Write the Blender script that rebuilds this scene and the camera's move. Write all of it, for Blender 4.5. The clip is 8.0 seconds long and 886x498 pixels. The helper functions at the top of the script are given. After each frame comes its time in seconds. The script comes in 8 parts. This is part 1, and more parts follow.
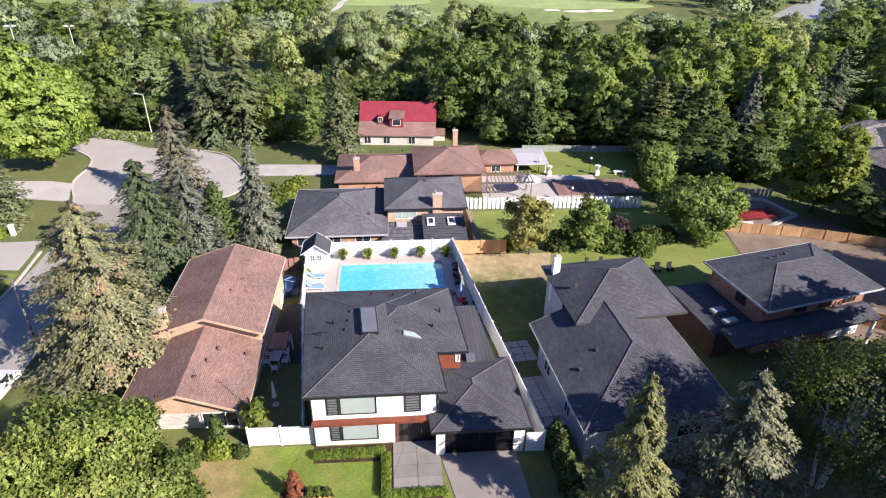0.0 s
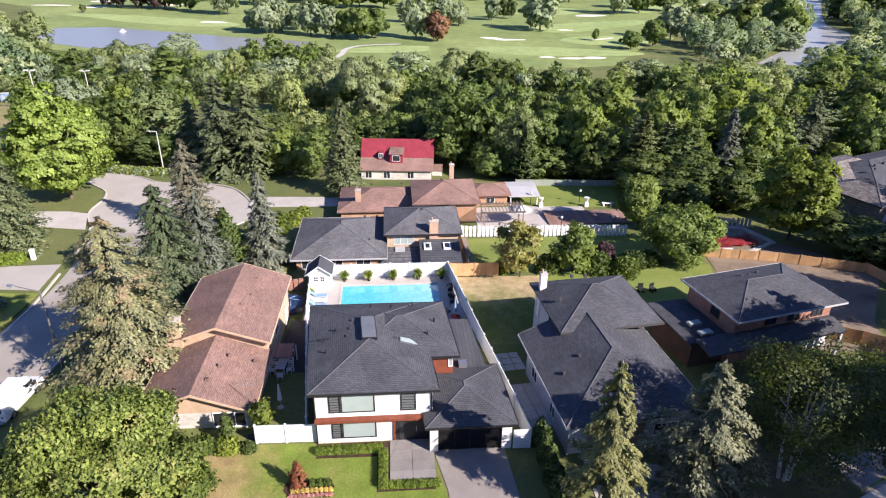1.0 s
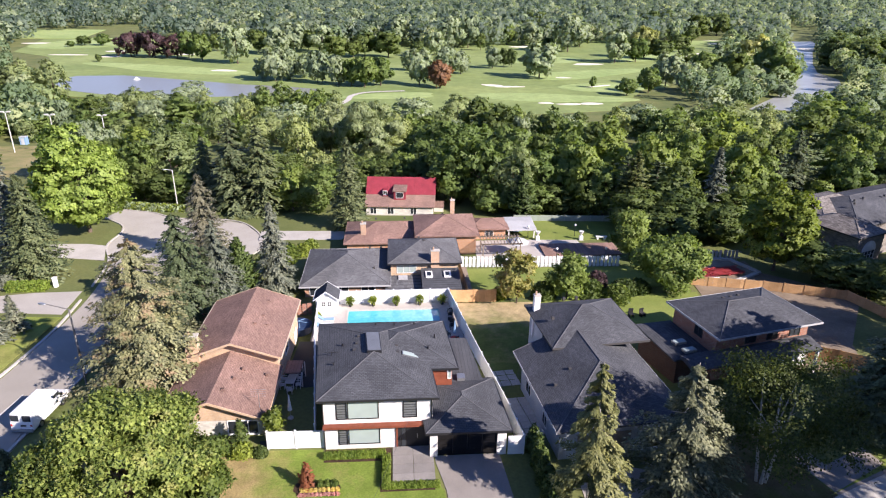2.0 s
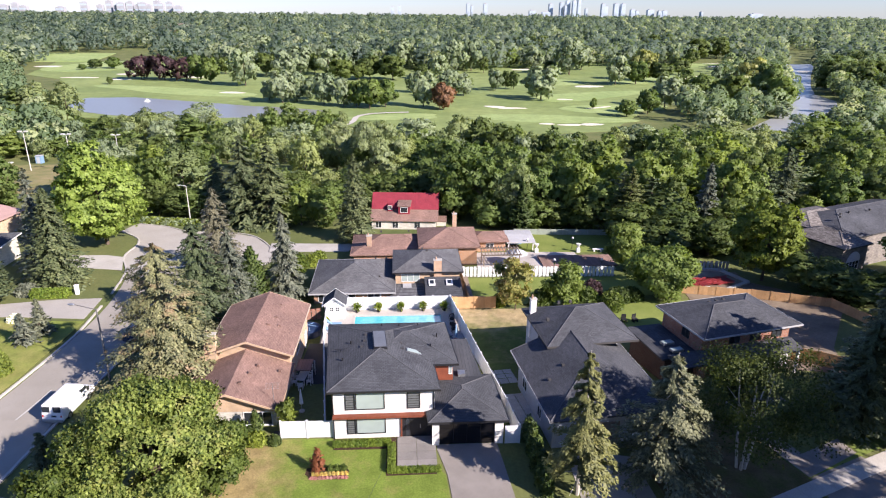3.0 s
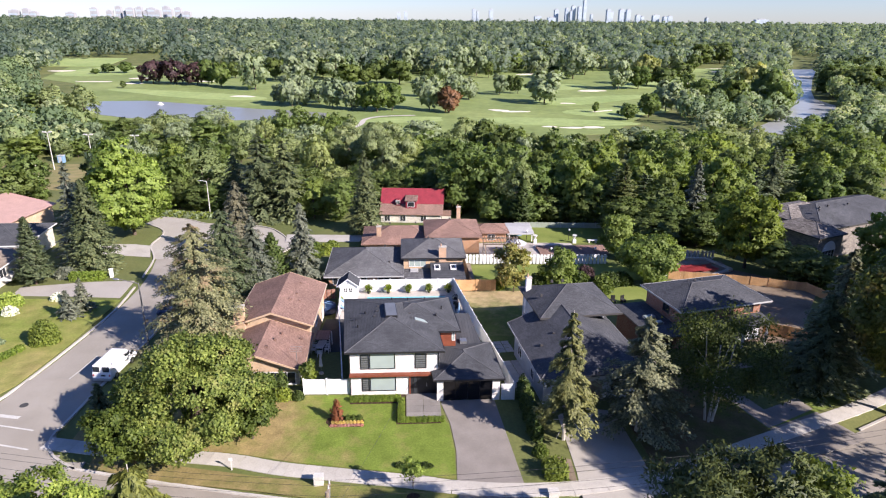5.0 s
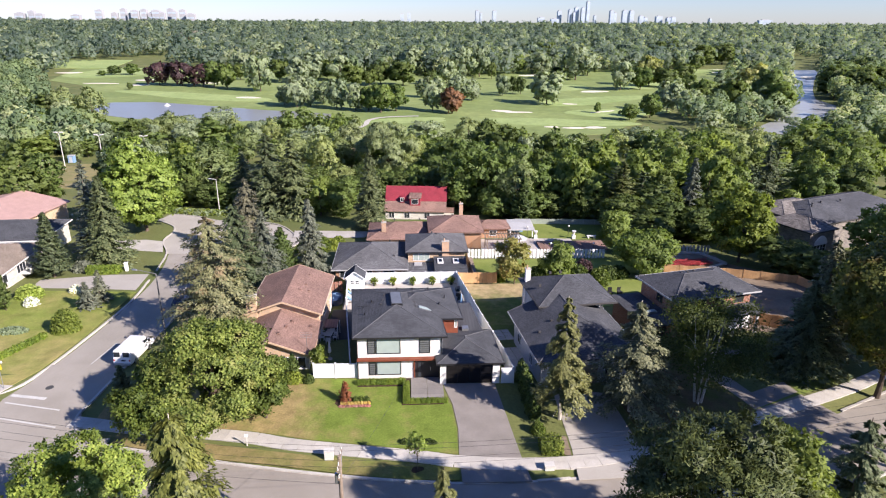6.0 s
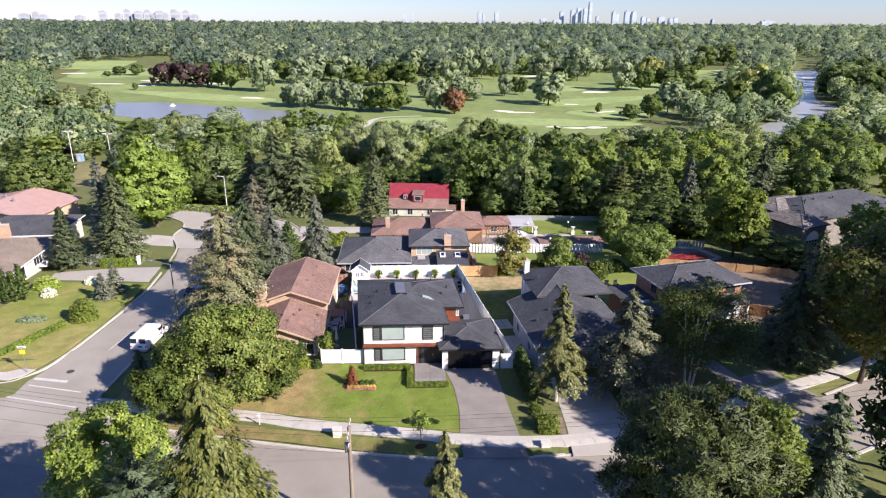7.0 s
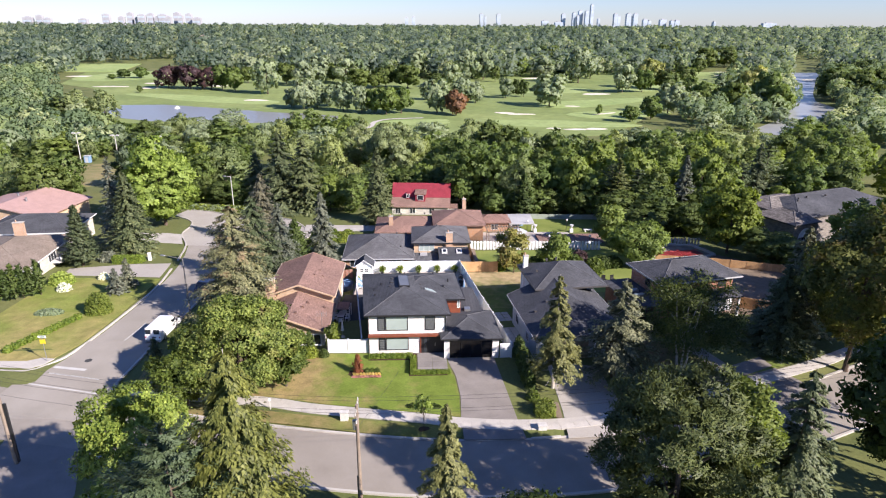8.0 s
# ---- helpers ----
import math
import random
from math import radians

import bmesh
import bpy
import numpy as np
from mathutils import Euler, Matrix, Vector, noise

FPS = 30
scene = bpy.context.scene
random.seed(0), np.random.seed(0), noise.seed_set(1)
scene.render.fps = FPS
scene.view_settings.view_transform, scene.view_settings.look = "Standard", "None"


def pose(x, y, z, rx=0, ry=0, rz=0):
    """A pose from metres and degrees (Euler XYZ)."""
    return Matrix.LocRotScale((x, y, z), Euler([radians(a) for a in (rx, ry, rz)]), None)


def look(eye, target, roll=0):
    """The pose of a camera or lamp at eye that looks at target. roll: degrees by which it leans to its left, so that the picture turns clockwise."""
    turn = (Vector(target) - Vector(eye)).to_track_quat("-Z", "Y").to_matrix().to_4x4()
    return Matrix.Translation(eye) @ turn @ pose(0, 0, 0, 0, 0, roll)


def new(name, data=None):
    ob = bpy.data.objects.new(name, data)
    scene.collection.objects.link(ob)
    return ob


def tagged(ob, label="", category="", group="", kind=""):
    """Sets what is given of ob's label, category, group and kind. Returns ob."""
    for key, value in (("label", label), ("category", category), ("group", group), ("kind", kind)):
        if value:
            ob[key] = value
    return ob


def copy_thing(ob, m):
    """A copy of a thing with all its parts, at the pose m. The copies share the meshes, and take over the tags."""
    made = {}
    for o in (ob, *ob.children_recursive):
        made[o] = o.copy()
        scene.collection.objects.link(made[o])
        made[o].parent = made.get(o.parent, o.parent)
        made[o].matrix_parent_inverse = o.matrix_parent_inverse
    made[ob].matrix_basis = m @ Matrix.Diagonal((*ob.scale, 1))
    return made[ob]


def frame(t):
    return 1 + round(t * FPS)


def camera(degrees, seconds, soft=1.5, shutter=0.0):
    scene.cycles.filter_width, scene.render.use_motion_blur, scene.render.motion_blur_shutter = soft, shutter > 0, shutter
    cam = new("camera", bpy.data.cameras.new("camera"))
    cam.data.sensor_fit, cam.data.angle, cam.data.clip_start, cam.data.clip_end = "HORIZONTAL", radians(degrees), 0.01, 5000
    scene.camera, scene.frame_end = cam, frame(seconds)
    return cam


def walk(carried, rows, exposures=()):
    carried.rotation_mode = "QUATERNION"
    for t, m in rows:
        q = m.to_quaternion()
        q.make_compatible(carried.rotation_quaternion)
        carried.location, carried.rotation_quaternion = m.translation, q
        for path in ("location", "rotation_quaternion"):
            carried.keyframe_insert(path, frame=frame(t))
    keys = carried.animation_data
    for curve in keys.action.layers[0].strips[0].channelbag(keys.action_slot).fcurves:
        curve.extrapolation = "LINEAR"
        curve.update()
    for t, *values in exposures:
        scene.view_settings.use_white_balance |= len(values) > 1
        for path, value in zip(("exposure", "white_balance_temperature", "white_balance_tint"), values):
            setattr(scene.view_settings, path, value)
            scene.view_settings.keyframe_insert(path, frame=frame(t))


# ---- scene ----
cam = camera(69.6, 8.0, soft=1.15)
PATH = [
    (0, (-2.971, -31.587, 35.538), (-2.826, -29.867, 34.527), 0.7),
    (0.5, (-2.898, -34.139, 35.52), (-2.752, -32.385, 34.57), 0.7),
    (1, (-2.846, -36.679, 35.523), (-2.698, -34.893, 34.634), 0.7),
    (1.5, (-2.839, -39.165, 35.506), (-2.692, -37.349, 34.68), 0.8),
    (2, (-2.936, -41.614, 35.523), (-2.794, -39.77, 34.762), 0.6),
    (3.5, (-3.175, -48.393, 35.731), (-3.048, -46.521, 35.041), 0.5),
    (4, (-3.312, -50.463, 35.788), (-3.189, -48.588, 35.102), 0.4),
    (4.5, (-3.417, -52.371, 35.82), (-3.297, -50.496, 35.134), 0.5),
    (6, (-3.642, -57.769, 36.01), (-3.537, -55.892, 35.329), 0.4),
    (6.5, (-3.721, -59.492, 36.053), (-3.62, -57.614, 35.373), 0.4),
    (7, (-3.815, -61.102, 36.099), (-3.717, -59.223, 35.42), 0.4),
    (7.5, (-3.899, -62.678, 36.188), (-3.804, -60.8, 35.508), 0.3),
    (8, (-3.953, -64.282, 36.252), (-3.861, -62.401, 35.58), 0.3),
]
walk(cam, [(t, look(eye, target, roll)) for t, eye, target, roll in PATH], [(0, 1.09, 6500, 21), (2, 1.11, 6500, 21), (4, 1.02, 6500, 20), (8, 1.0, 6500, 20)])

# ---- world, sun and exposure ----
SUN_AZ = (0.79, -0.61)          # horizontal way to the sun
SUN_EL = radians(31)
sun_way = Vector((SUN_AZ[0] * math.cos(SUN_EL), SUN_AZ[1] * math.cos(SUN_EL), math.sin(SUN_EL)))
world = bpy.data.worlds.new("sky")
scene.world = world
world.use_nodes = True
wn, wl = world.node_tree.nodes, world.node_tree.links
sky = wn.new("ShaderNodeTexSky")
sky.sky_type = "NISHITA"
sky.sun_disc = False
sky.sun_elevation = SUN_EL
sky.sun_rotation = math.atan2(SUN_AZ[0], SUN_AZ[1])
sky.altitude = 150
sky.air_density = 1.0
sky.dust_density = 0.1
wn["Background"].inputs["Strength"].default_value = 0.066
sky.ozone_density = 3.0
tint = wn.new("ShaderNodeMix")
tint.data_type, tint.blend_type = "RGBA", "MULTIPLY"
tint.inputs[0].default_value = 1.0
tint.inputs[7].default_value = (0.74, 0.885, 1.26, 1)
wl.new(sky.outputs["Color"], tint.inputs[6])
wl.new(tint.outputs[2], wn["Background"].inputs["Color"])
sun_data = bpy.data.lights.new("sun", "SUN")
sun_data.energy, sun_data.angle, sun_data.color = 5.0, radians(0.55), (1.0, 0.945, 0.86)
sun = new("sun", sun_data)
sun.matrix_world = look(sun_way * 200, (0, 0, 0))


# ---- materials ----
def shader(name, rough=0.8, metal=0.0, spec=0.3):
    m = bpy.data.materials.new(name)
    m.use_nodes = True
    n = m.node_tree.nodes["Principled BSDF"]
    n.inputs["Roughness"].default_value = rough
    n.inputs["Metallic"].default_value = metal
    n.inputs["Specular IOR Level"].default_value = spec
    return m, m.node_tree.nodes, m.node_tree.links, n


def coords(nodes, links, scale=(1, 1, 1), turn=0.0):
    """World-like coordinates from the object, in metres."""
    tc = nodes.new("ShaderNodeTexCoord")
    mp = nodes.new("ShaderNodeMapping")
    mp.inputs["Scale"].default_value = scale
    mp.inputs["Rotation"].default_value = (0, 0, turn)
    links.new(tc.outputs["Object"], mp.inputs["Vector"])
    return mp.outputs["Vector"]


def noise_tex(nodes, links, vec, scale, detail=4.0, rough=0.55):
    n = nodes.new("ShaderNodeTexNoise")
    n.inputs["Scale"].default_value, n.inputs["Detail"].default_value, n.inputs["Roughness"].default_value = scale, detail, rough
    links.new(vec, n.inputs["Vector"])
    return n.outputs["Fac"]


def ramp(nodes, links, fac, stops):
    r = nodes.new("ShaderNodeValToRGB")
    while len(r.color_ramp.elements) < len(stops):
        r.color_ramp.elements.new(0.5)
    for e, (p, c) in zip(r.color_ramp.elements, stops):
        e.position, e.color = p, (*c, 1)
    links.new(fac, r.inputs["Fac"])
    return r.outputs["Color"]


def blend(nodes, links, fac, a, b, mode="MIX"):
    m = nodes.new("ShaderNodeMix")
    m.data_type, m.blend_type = "RGBA", mode
    for value, socket in ((fac, m.inputs[0]), (a, m.inputs[6]), (b, m.inputs[7])):
        if isinstance(value, (int, float)):
            socket.default_value = value
        elif isinstance(value, tuple):
            socket.default_value = (*value, 1)
        else:
            links.new(value, socket)
    return m.outputs[2]


def bump(nodes, links, bsdf, height, strength, distance):
    b = nodes.new("ShaderNodeBump")
    b.inputs["Strength"].default_value, b.inputs["Distance"].default_value = strength, distance
    links.new(height, b.inputs["Height"])
    links.new(b.outputs["Normal"], bsdf.inputs["Normal"])


def two_scale(name, a, b, big=0.4, small=8.0, rough=0.85, metal=0.0, relief=0.01, spec=0.3, contrast=0.22, piece=0.0):
    """Colour between a and b in broad patches, with fine grain over it."""
    m, nodes, links, bsdf = shader(name, rough, metal, spec)
    vec = coords(nodes, links)
    col = ramp(nodes, links, noise_tex(nodes, links, vec, big, 5), [(0.5 - contrast, a), (0.5 + contrast, b)])
    grain = noise_tex(nodes, links, vec, small, 6, 0.7)
    shade = ramp(nodes, links, grain, [(0.25, (0.72, 0.72, 0.72)), (0.75, (1.22, 1.22, 1.22))])
    col = blend(nodes, links, 1.0, col, shade, "MULTIPLY")
    if piece:
        info = nodes.new("ShaderNodeObjectInfo")
        tone = ramp(nodes, links, info.outputs["Random"], [(0.0, (1 - piece,) * 3), (1.0, (1 + piece,) * 3)])
        col = blend(nodes, links, 1.0, col, tone, "MULTIPLY")
    links.new(col, bsdf.inputs["Base Color"])
    if relief:
        bump(nodes, links, bsdf, grain, 0.6, relief)
    return m


def shingles(name, a, b, c, course=0.145, tab=0.33):
    """Asphalt shingles: courses and tabs that follow the roof's height, with blotches and granules."""
    m, nodes, links, bsdf = shader(name, 0.92, 0, 0.2)
    tc = nodes.new("ShaderNodeTexCoord")
    sep = nodes.new("ShaderNodeSeparateXYZ")
    links.new(tc.outputs["Object"], sep.inputs[0])
    geo = nodes.new("ShaderNodeNewGeometry")
    nsep = nodes.new("ShaderNodeSeparateXYZ")
    links.new(geo.outputs["True Normal"], nsep.inputs[0])

    def calc(op, p, q=0.0):
        n = nodes.new("ShaderNodeMath")
        n.operation = op
        for k, v in enumerate((p, q)):
            if isinstance(v, (int, float)):
                n.inputs[k].default_value = v
            else:
                links.new(v, n.inputs[k])
        return n.outputs[0]

    side = calc("GREATER_THAN", calc("ABSOLUTE", nsep.outputs["X"]), calc("ABSOLUTE", nsep.outputs["Y"]))
    along = calc("ADD", calc("MULTIPLY", side, sep.outputs["Y"]), calc("MULTIPLY", calc("SUBTRACT", 1.0, side), sep.outputs["X"]))
    rise = calc("MULTIPLY", sep.outputs["Z"], 3.0)
    comb = nodes.new("ShaderNodeCombineXYZ")
    links.new(along, comb.inputs[0])
    links.new(rise, comb.inputs[1])
    brick = nodes.new("ShaderNodeTexBrick")
    brick.inputs["Scale"].default_value = 1.0
    brick.inputs["Brick Width"].default_value, brick.inputs["Row Height"].default_value = tab, course
    brick.inputs["Mortar Size"].default_value, brick.inputs["Mortar Smooth"].default_value = 0.014, 0.4
    brick.inputs["Color1"].default_value, brick.inputs["Color2"].default_value = (*a, 1), (*b, 1)
    brick.inputs["Mortar"].default_value = (*[v * 0.5 for v in a], 1)
    brick.inputs["Bias"].default_value = -0.1
    links.new(comb.outputs[0], brick.inputs["Vector"])
    vec = tc.outputs["Object"]
    wear = ramp(nodes, links, noise_tex(nodes, links, vec, 0.35, 5), [(0.35, (0.82, 0.82, 0.82)), (0.7, c)])
    col = blend(nodes, links, 1.0, brick.outputs["Color"], wear, "MULTIPLY")
    grit = noise_tex(nodes, links, vec, 22, 3, 0.8)
    col = blend(nodes, links, 1.0, col, ramp(nodes, links, grit, [(0.3, (0.7, 0.7, 0.7)), (0.7, (1.3, 1.3, 1.3))]), "MULTIPLY")
    links.new(col, bsdf.inputs["Base Color"])
    bump(nodes, links, bsdf, brick.outputs["Fac"], 0.5, -0.012)
    return m


def bricks(name, a, b, mortar, w=0.22, h=0.075):
    m, nodes, links, bsdf = shader(name, 0.9, 0, 0.2)
    tc = nodes.new("ShaderNodeTexCoord")
    sep = nodes.new("ShaderNodeSeparateXYZ")
    links.new(tc.outputs["Object"], sep.inputs[0])
    add = nodes.new("ShaderNodeMath")
    links.new(sep.outputs["X"], add.inputs[0])
    links.new(sep.outputs["Y"], add.inputs[1])
    comb = nodes.new("ShaderNodeCombineXYZ")
    links.new(add.outputs[0], comb.inputs[0])
    links.new(sep.outputs["Z"], comb.inputs[1])
    brick = nodes.new("ShaderNodeTexBrick")
    brick.inputs["Scale"].default_value = 1.0
    brick.inputs["Brick Width"].default_value, brick.inputs["Row Height"].default_value = w, h
    brick.inputs["Mortar Size"].default_value = 0.008
    brick.inputs["Color1"].default_value, brick.inputs["Color2"].default_value, brick.inputs["Mortar"].default_value = (*a, 1), (*b, 1), (*mortar, 1)
    links.new(comb.outputs[0], brick.inputs["Vector"])
    stain = ramp(nodes, links, noise_tex(nodes, links, tc.outputs["Object"], 0.7, 5), [(0.3, (0.8, 0.8, 0.8)), (0.7, (1.08, 1.06, 1.02))])
    links.new(blend(nodes, links, 1.0, brick.outputs["Color"], stain, "MULTIPLY"), bsdf.inputs["Base Color"])
    bump(nodes, links, bsdf, brick.outputs["Fac"], 0.5, -0.006)
    return m


def foliage(name, dark, light, tint=(1.0, 1.0, 1.0), through_light=0.34, patch=0.5, odd=None, calm=0.0, stand=False, fine=0.0):
    """Leaves: tone changes from leaf to leaf, in patches of the crown and from tree to tree; some light comes through."""
    m, nodes, links, bsdf = shader(name, 0.55, 0, 0.25)
    geo = nodes.new("ShaderNodeNewGeometry")
    info = nodes.new("ShaderNodeObjectInfo")
    tc = nodes.new("ShaderNodeTexCoord")
    mid = [(p + q) / 2 for p, q in zip(dark, light)]
    dark = tuple(p + (q - p) * calm for p, q in zip(dark, mid))
    light = tuple(p + (q - p) * calm for p, q in zip(light, mid))
    col = ramp(nodes, links, geo.outputs["Random Per Island"], [(0.0, dark), (1.0, light)])
    spots = ramp(nodes, links, noise_tex(nodes, links, tc.outputs["Object"], patch, 3), [(0.3, (0.75 + 0.15 * calm, 0.78 + 0.14 * calm, 0.75 + 0.15 * calm)), (0.7, (1.2 - 0.12 * calm, 1.18 - 0.1 * calm, 1.05))])
    col = blend(nodes, links, 1.0, col, spots, "MULTIPLY")
    if fine:
        # single leaves within a clump
        leafy = ramp(nodes, links, noise_tex(nodes, links, tc.outputs["Object"], fine, 2, 0.7), [(0.34, (0.5, 0.54, 0.5)), (0.64, (1.32, 1.28, 1.22))])
        col = blend(nodes, links, 1.0, col, leafy, "MULTIPLY")
    if odd:
        fac = ramp(nodes, links, noise_tex(nodes, links, tc.outputs["Object"], patch * 1.6, 3), [(0.54, (0, 0, 0)), (0.68, (1, 1, 1))])
        col = blend(nodes, links, fac, col, odd)
    which = info.outputs["Random"]
    if stand:
        # every crown of a joined stand carries a tone of its own
        tone = nodes.new("ShaderNodeAttribute")
        tone.attribute_name = "tree_tone"
        which = tone.outputs["Fac"]
    tree = ramp(nodes, links, which, [(0.0, (0.58, 0.66, 0.66)), (0.4, (0.92, 0.97, 0.95)), (0.82, (1.2, 1.2, 1.0)), (1.0, (1.3, 1.22, 1.0))] if stand else [(0.0, (0.76, 0.82, 0.78)), (0.45, (1.0, 1.0, 1.0)), (1.0, (1.18 * tint[0], 1.15 * tint[1], 1.0 * tint[2]))])
    col = blend(nodes, links, 1.0, col, tree, "MULTIPLY")
    links.new(col, bsdf.inputs["Base Color"])
    tr = nodes.new("ShaderNodeBsdfTranslucent")
    links.new(blend(nodes, links, 1.0, col, (1.25, 1.3, 0.7), "MULTIPLY"), tr.inputs["Color"])
    mix = nodes.new("ShaderNodeMixShader")
    mix.inputs[0].default_value = through_light
    links.new(bsdf.outputs[0], mix.inputs[1])
    links.new(tr.outputs[0], mix.inputs[2])
    links.new(mix.outputs[0], nodes["Material Output"].inputs["Surface"])
    return m


def plain(name, col, rough=0.5, metal=0.0, spec=0.4, wear=0.12):
    a, b = tuple(v * (1 - wear) for v in col), tuple(min(v * (1 + wear * 0.5), 1) for v in col)
    return two_scale(name, a, b, 0.8, 14, rough, metal, 0.002, spec)


M = {}
M["ground"] = two_scale("mixed_grass", (0.085, 0.115, 0.03), (0.17, 0.175, 0.06), 0.08, 3.0, 0.95, 0, 0.05)
M["lawn"] = two_scale("watered_lawn", (0.14, 0.19, 0.035), (0.21, 0.245, 0.058), 0.25, 5.0, 0.95, 0, 0.04)
M["dry"] = two_scale("dry_lawn", (0.16, 0.175, 0.05), (0.33, 0.26, 0.12), 0.2, 5.0, 0.95, 0, 0.04)


def mixed_lawn(name, green, dry, axis, a, b, ragged, spot=0.3):
    """Grass that turns dry along one axis with a ragged border, patchy on both sides."""
    m, nodes, links, bsdf = shader(name, 0.95, 0, 0.1)
    vec = coords(nodes, links)
    sep = nodes.new("ShaderNodeSeparateXYZ")
    links.new(vec, sep.inputs[0])
    drift = nodes.new("ShaderNodeMapRange")
    drift.inputs["From Min"].default_value, drift.inputs["From Max"].default_value = a, b
    links.new(sep.outputs[axis], drift.inputs["Value"])
    wob = nodes.new("ShaderNodeMath")
    wob.operation = "MULTIPLY_ADD"
    wob.inputs[1].default_value, wob.inputs[2].default_value = ragged, -ragged * 0.5
    links.new(noise_tex(nodes, links, vec, spot, 6, 0.62), wob.inputs[0])
    fac = nodes.new("ShaderNodeMath")
    fac.use_clamp = True
    links.new(drift.outputs[0], fac.inputs[0])
    links.new(wob.outputs[0], fac.inputs[1])
    grn = ramp(nodes, links, noise_tex(nodes, links, vec, 0.55, 5), [(0.3, tuple(v * 0.78 for v in green)), (0.7, tuple(v * 1.2 for v in green))])
    col = blend(nodes, links, fac.outputs[0], grn, ramp(nodes, links, noise_tex(nodes, links, vec, 0.8, 5), [(0.3, tuple(v * 0.75 for v in dry)), (0.7, tuple(v * 1.2 for v in dry))]))
    grain = noise_tex(nodes, links, vec, 6, 6, 0.75)
    col = blend(nodes, links, 1.0, col, ramp(nodes, links, grain, [(0.28, (0.68, 0.7, 0.66)), (0.72, (1.28, 1.26, 1.22))]), "MULTIPLY")
    links.new(col, bsdf.inputs["Base Color"])
    bump(nodes, links, bsdf, grain, 0.6, 0.04)
    return m


M["lawn_mix"] = mixed_lawn("front_lawn_grass", (0.15, 0.205, 0.038), (0.3, 0.23, 0.105), 0, -11.5, -16.0, 3.2)
M["yard_mix"] = mixed_lawn("side_yard_grass", (0.12, 0.15, 0.04), (0.4, 0.31, 0.18), 1, 21.5, 27.5, 2.6)
M["west_mix"] = mixed_lawn("patchy_sunny_grass", (0.2, 0.24, 0.055), (0.33, 0.28, 0.11), 1, 26.0, -4.0, 3.0, 0.16)
M["verge_mix"] = mixed_lawn("verge_grass", (0.15, 0.185, 0.045), (0.24, 0.19, 0.085), 0, 4.0, -22.0, 2.4, 0.4)
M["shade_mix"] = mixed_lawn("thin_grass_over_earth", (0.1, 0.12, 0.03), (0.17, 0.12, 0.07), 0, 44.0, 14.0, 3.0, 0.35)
M["fairway"] = two_scale("fairway_grass", (0.23, 0.31, 0.1), (0.33, 0.4, 0.15), 0.03, 0.3, 0.95, 0, 0.0)
M["rough_grass"] = two_scale("rough_grass", (0.15, 0.205, 0.06), (0.25, 0.3, 0.1), 0.02, 0.2, 0.95, 0, 0.0)
M["sand"] = two_scale("bunker_sand", (0.62, 0.56, 0.45), (0.75, 0.7, 0.58), 0.2, 4, 0.95)
M["soil"] = two_scale("bare_earth", (0.14, 0.105, 0.075), (0.28, 0.22, 0.155), 0.3, 4, 0.95, 0, 0.05)
M["mulch"] = two_scale("bark_mulch", (0.035, 0.02, 0.012), (0.07, 0.04, 0.022), 2, 20, 0.95, 0, 0.03)
M["asphalt"] = two_scale("worn_asphalt", (0.255, 0.226, 0.188), (0.325, 0.292, 0.248), 0.25, 25, 0.9, 0, 0.006)
M["asphalt_pale"] = two_scale("sun_bleached_asphalt", (0.285, 0.258, 0.215), (0.36, 0.328, 0.28), 0.2, 25, 0.9, 0, 0.006)
M["cap_shingle"] = two_scale("grey_cap_shingles", (0.085, 0.086, 0.092), (0.125, 0.126, 0.132), 1.0, 9, 0.9)
M["vent_grey"] = plain("grey_vent_metal", (0.06, 0.057, 0.055), 0.6)
M["fascia"] = plain("grey_fascia_board", (0.42, 0.42, 0.42), 0.6)
M["sky_glass"] = plain("dusty_skylight_glass", (0.15, 0.16, 0.175), 0.25)
M["asphalt_bulb"] = two_scale("bleached_asphalt", (0.36, 0.33, 0.285), (0.44, 0.41, 0.36), 0.2, 25, 0.9, 0, 0.006)
M["louvre"] = plain("grey_window_louvre", (0.14, 0.15, 0.15), 0.3)
M["asphalt_drive"] = two_scale("driveway_asphalt", (0.215, 0.192, 0.168), (0.28, 0.252, 0.225), 0.5, 25, 0.9, 0, 0.006)
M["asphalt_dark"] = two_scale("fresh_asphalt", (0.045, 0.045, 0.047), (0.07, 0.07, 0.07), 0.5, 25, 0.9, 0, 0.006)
M["concrete"] = two_scale("pale_concrete", (0.42, 0.39, 0.34), (0.52, 0.49, 0.44), 0.5, 12, 0.9, 0, 0.004, piece=0.1)
M["paver"] = two_scale("grey_pavers", (0.2, 0.185, 0.17), (0.27, 0.25, 0.235), 0.6, 12, 0.9, 0, 0.004, piece=0.12)
M["deck"] = two_scale("pale_pool_deck", (0.4, 0.36, 0.32), (0.48, 0.44, 0.4), 0.4, 8, 0.85, 0, 0.004)
M["shingle_black"] = shingles("charcoal_shingles", (0.068, 0.071, 0.079), (0.09, 0.094, 0.103), (1.2, 1.2, 1.18))
M["shingle_grey"] = shingles("slate_grey_shingles", (0.066, 0.069, 0.077), (0.098, 0.101, 0.109), (1.2, 1.2, 1.2))
M["shingle_light"] = shingles("mid_grey_shingles", (0.105, 0.105, 0.11), (0.16, 0.16, 0.165), (1.2, 1.2, 1.2))
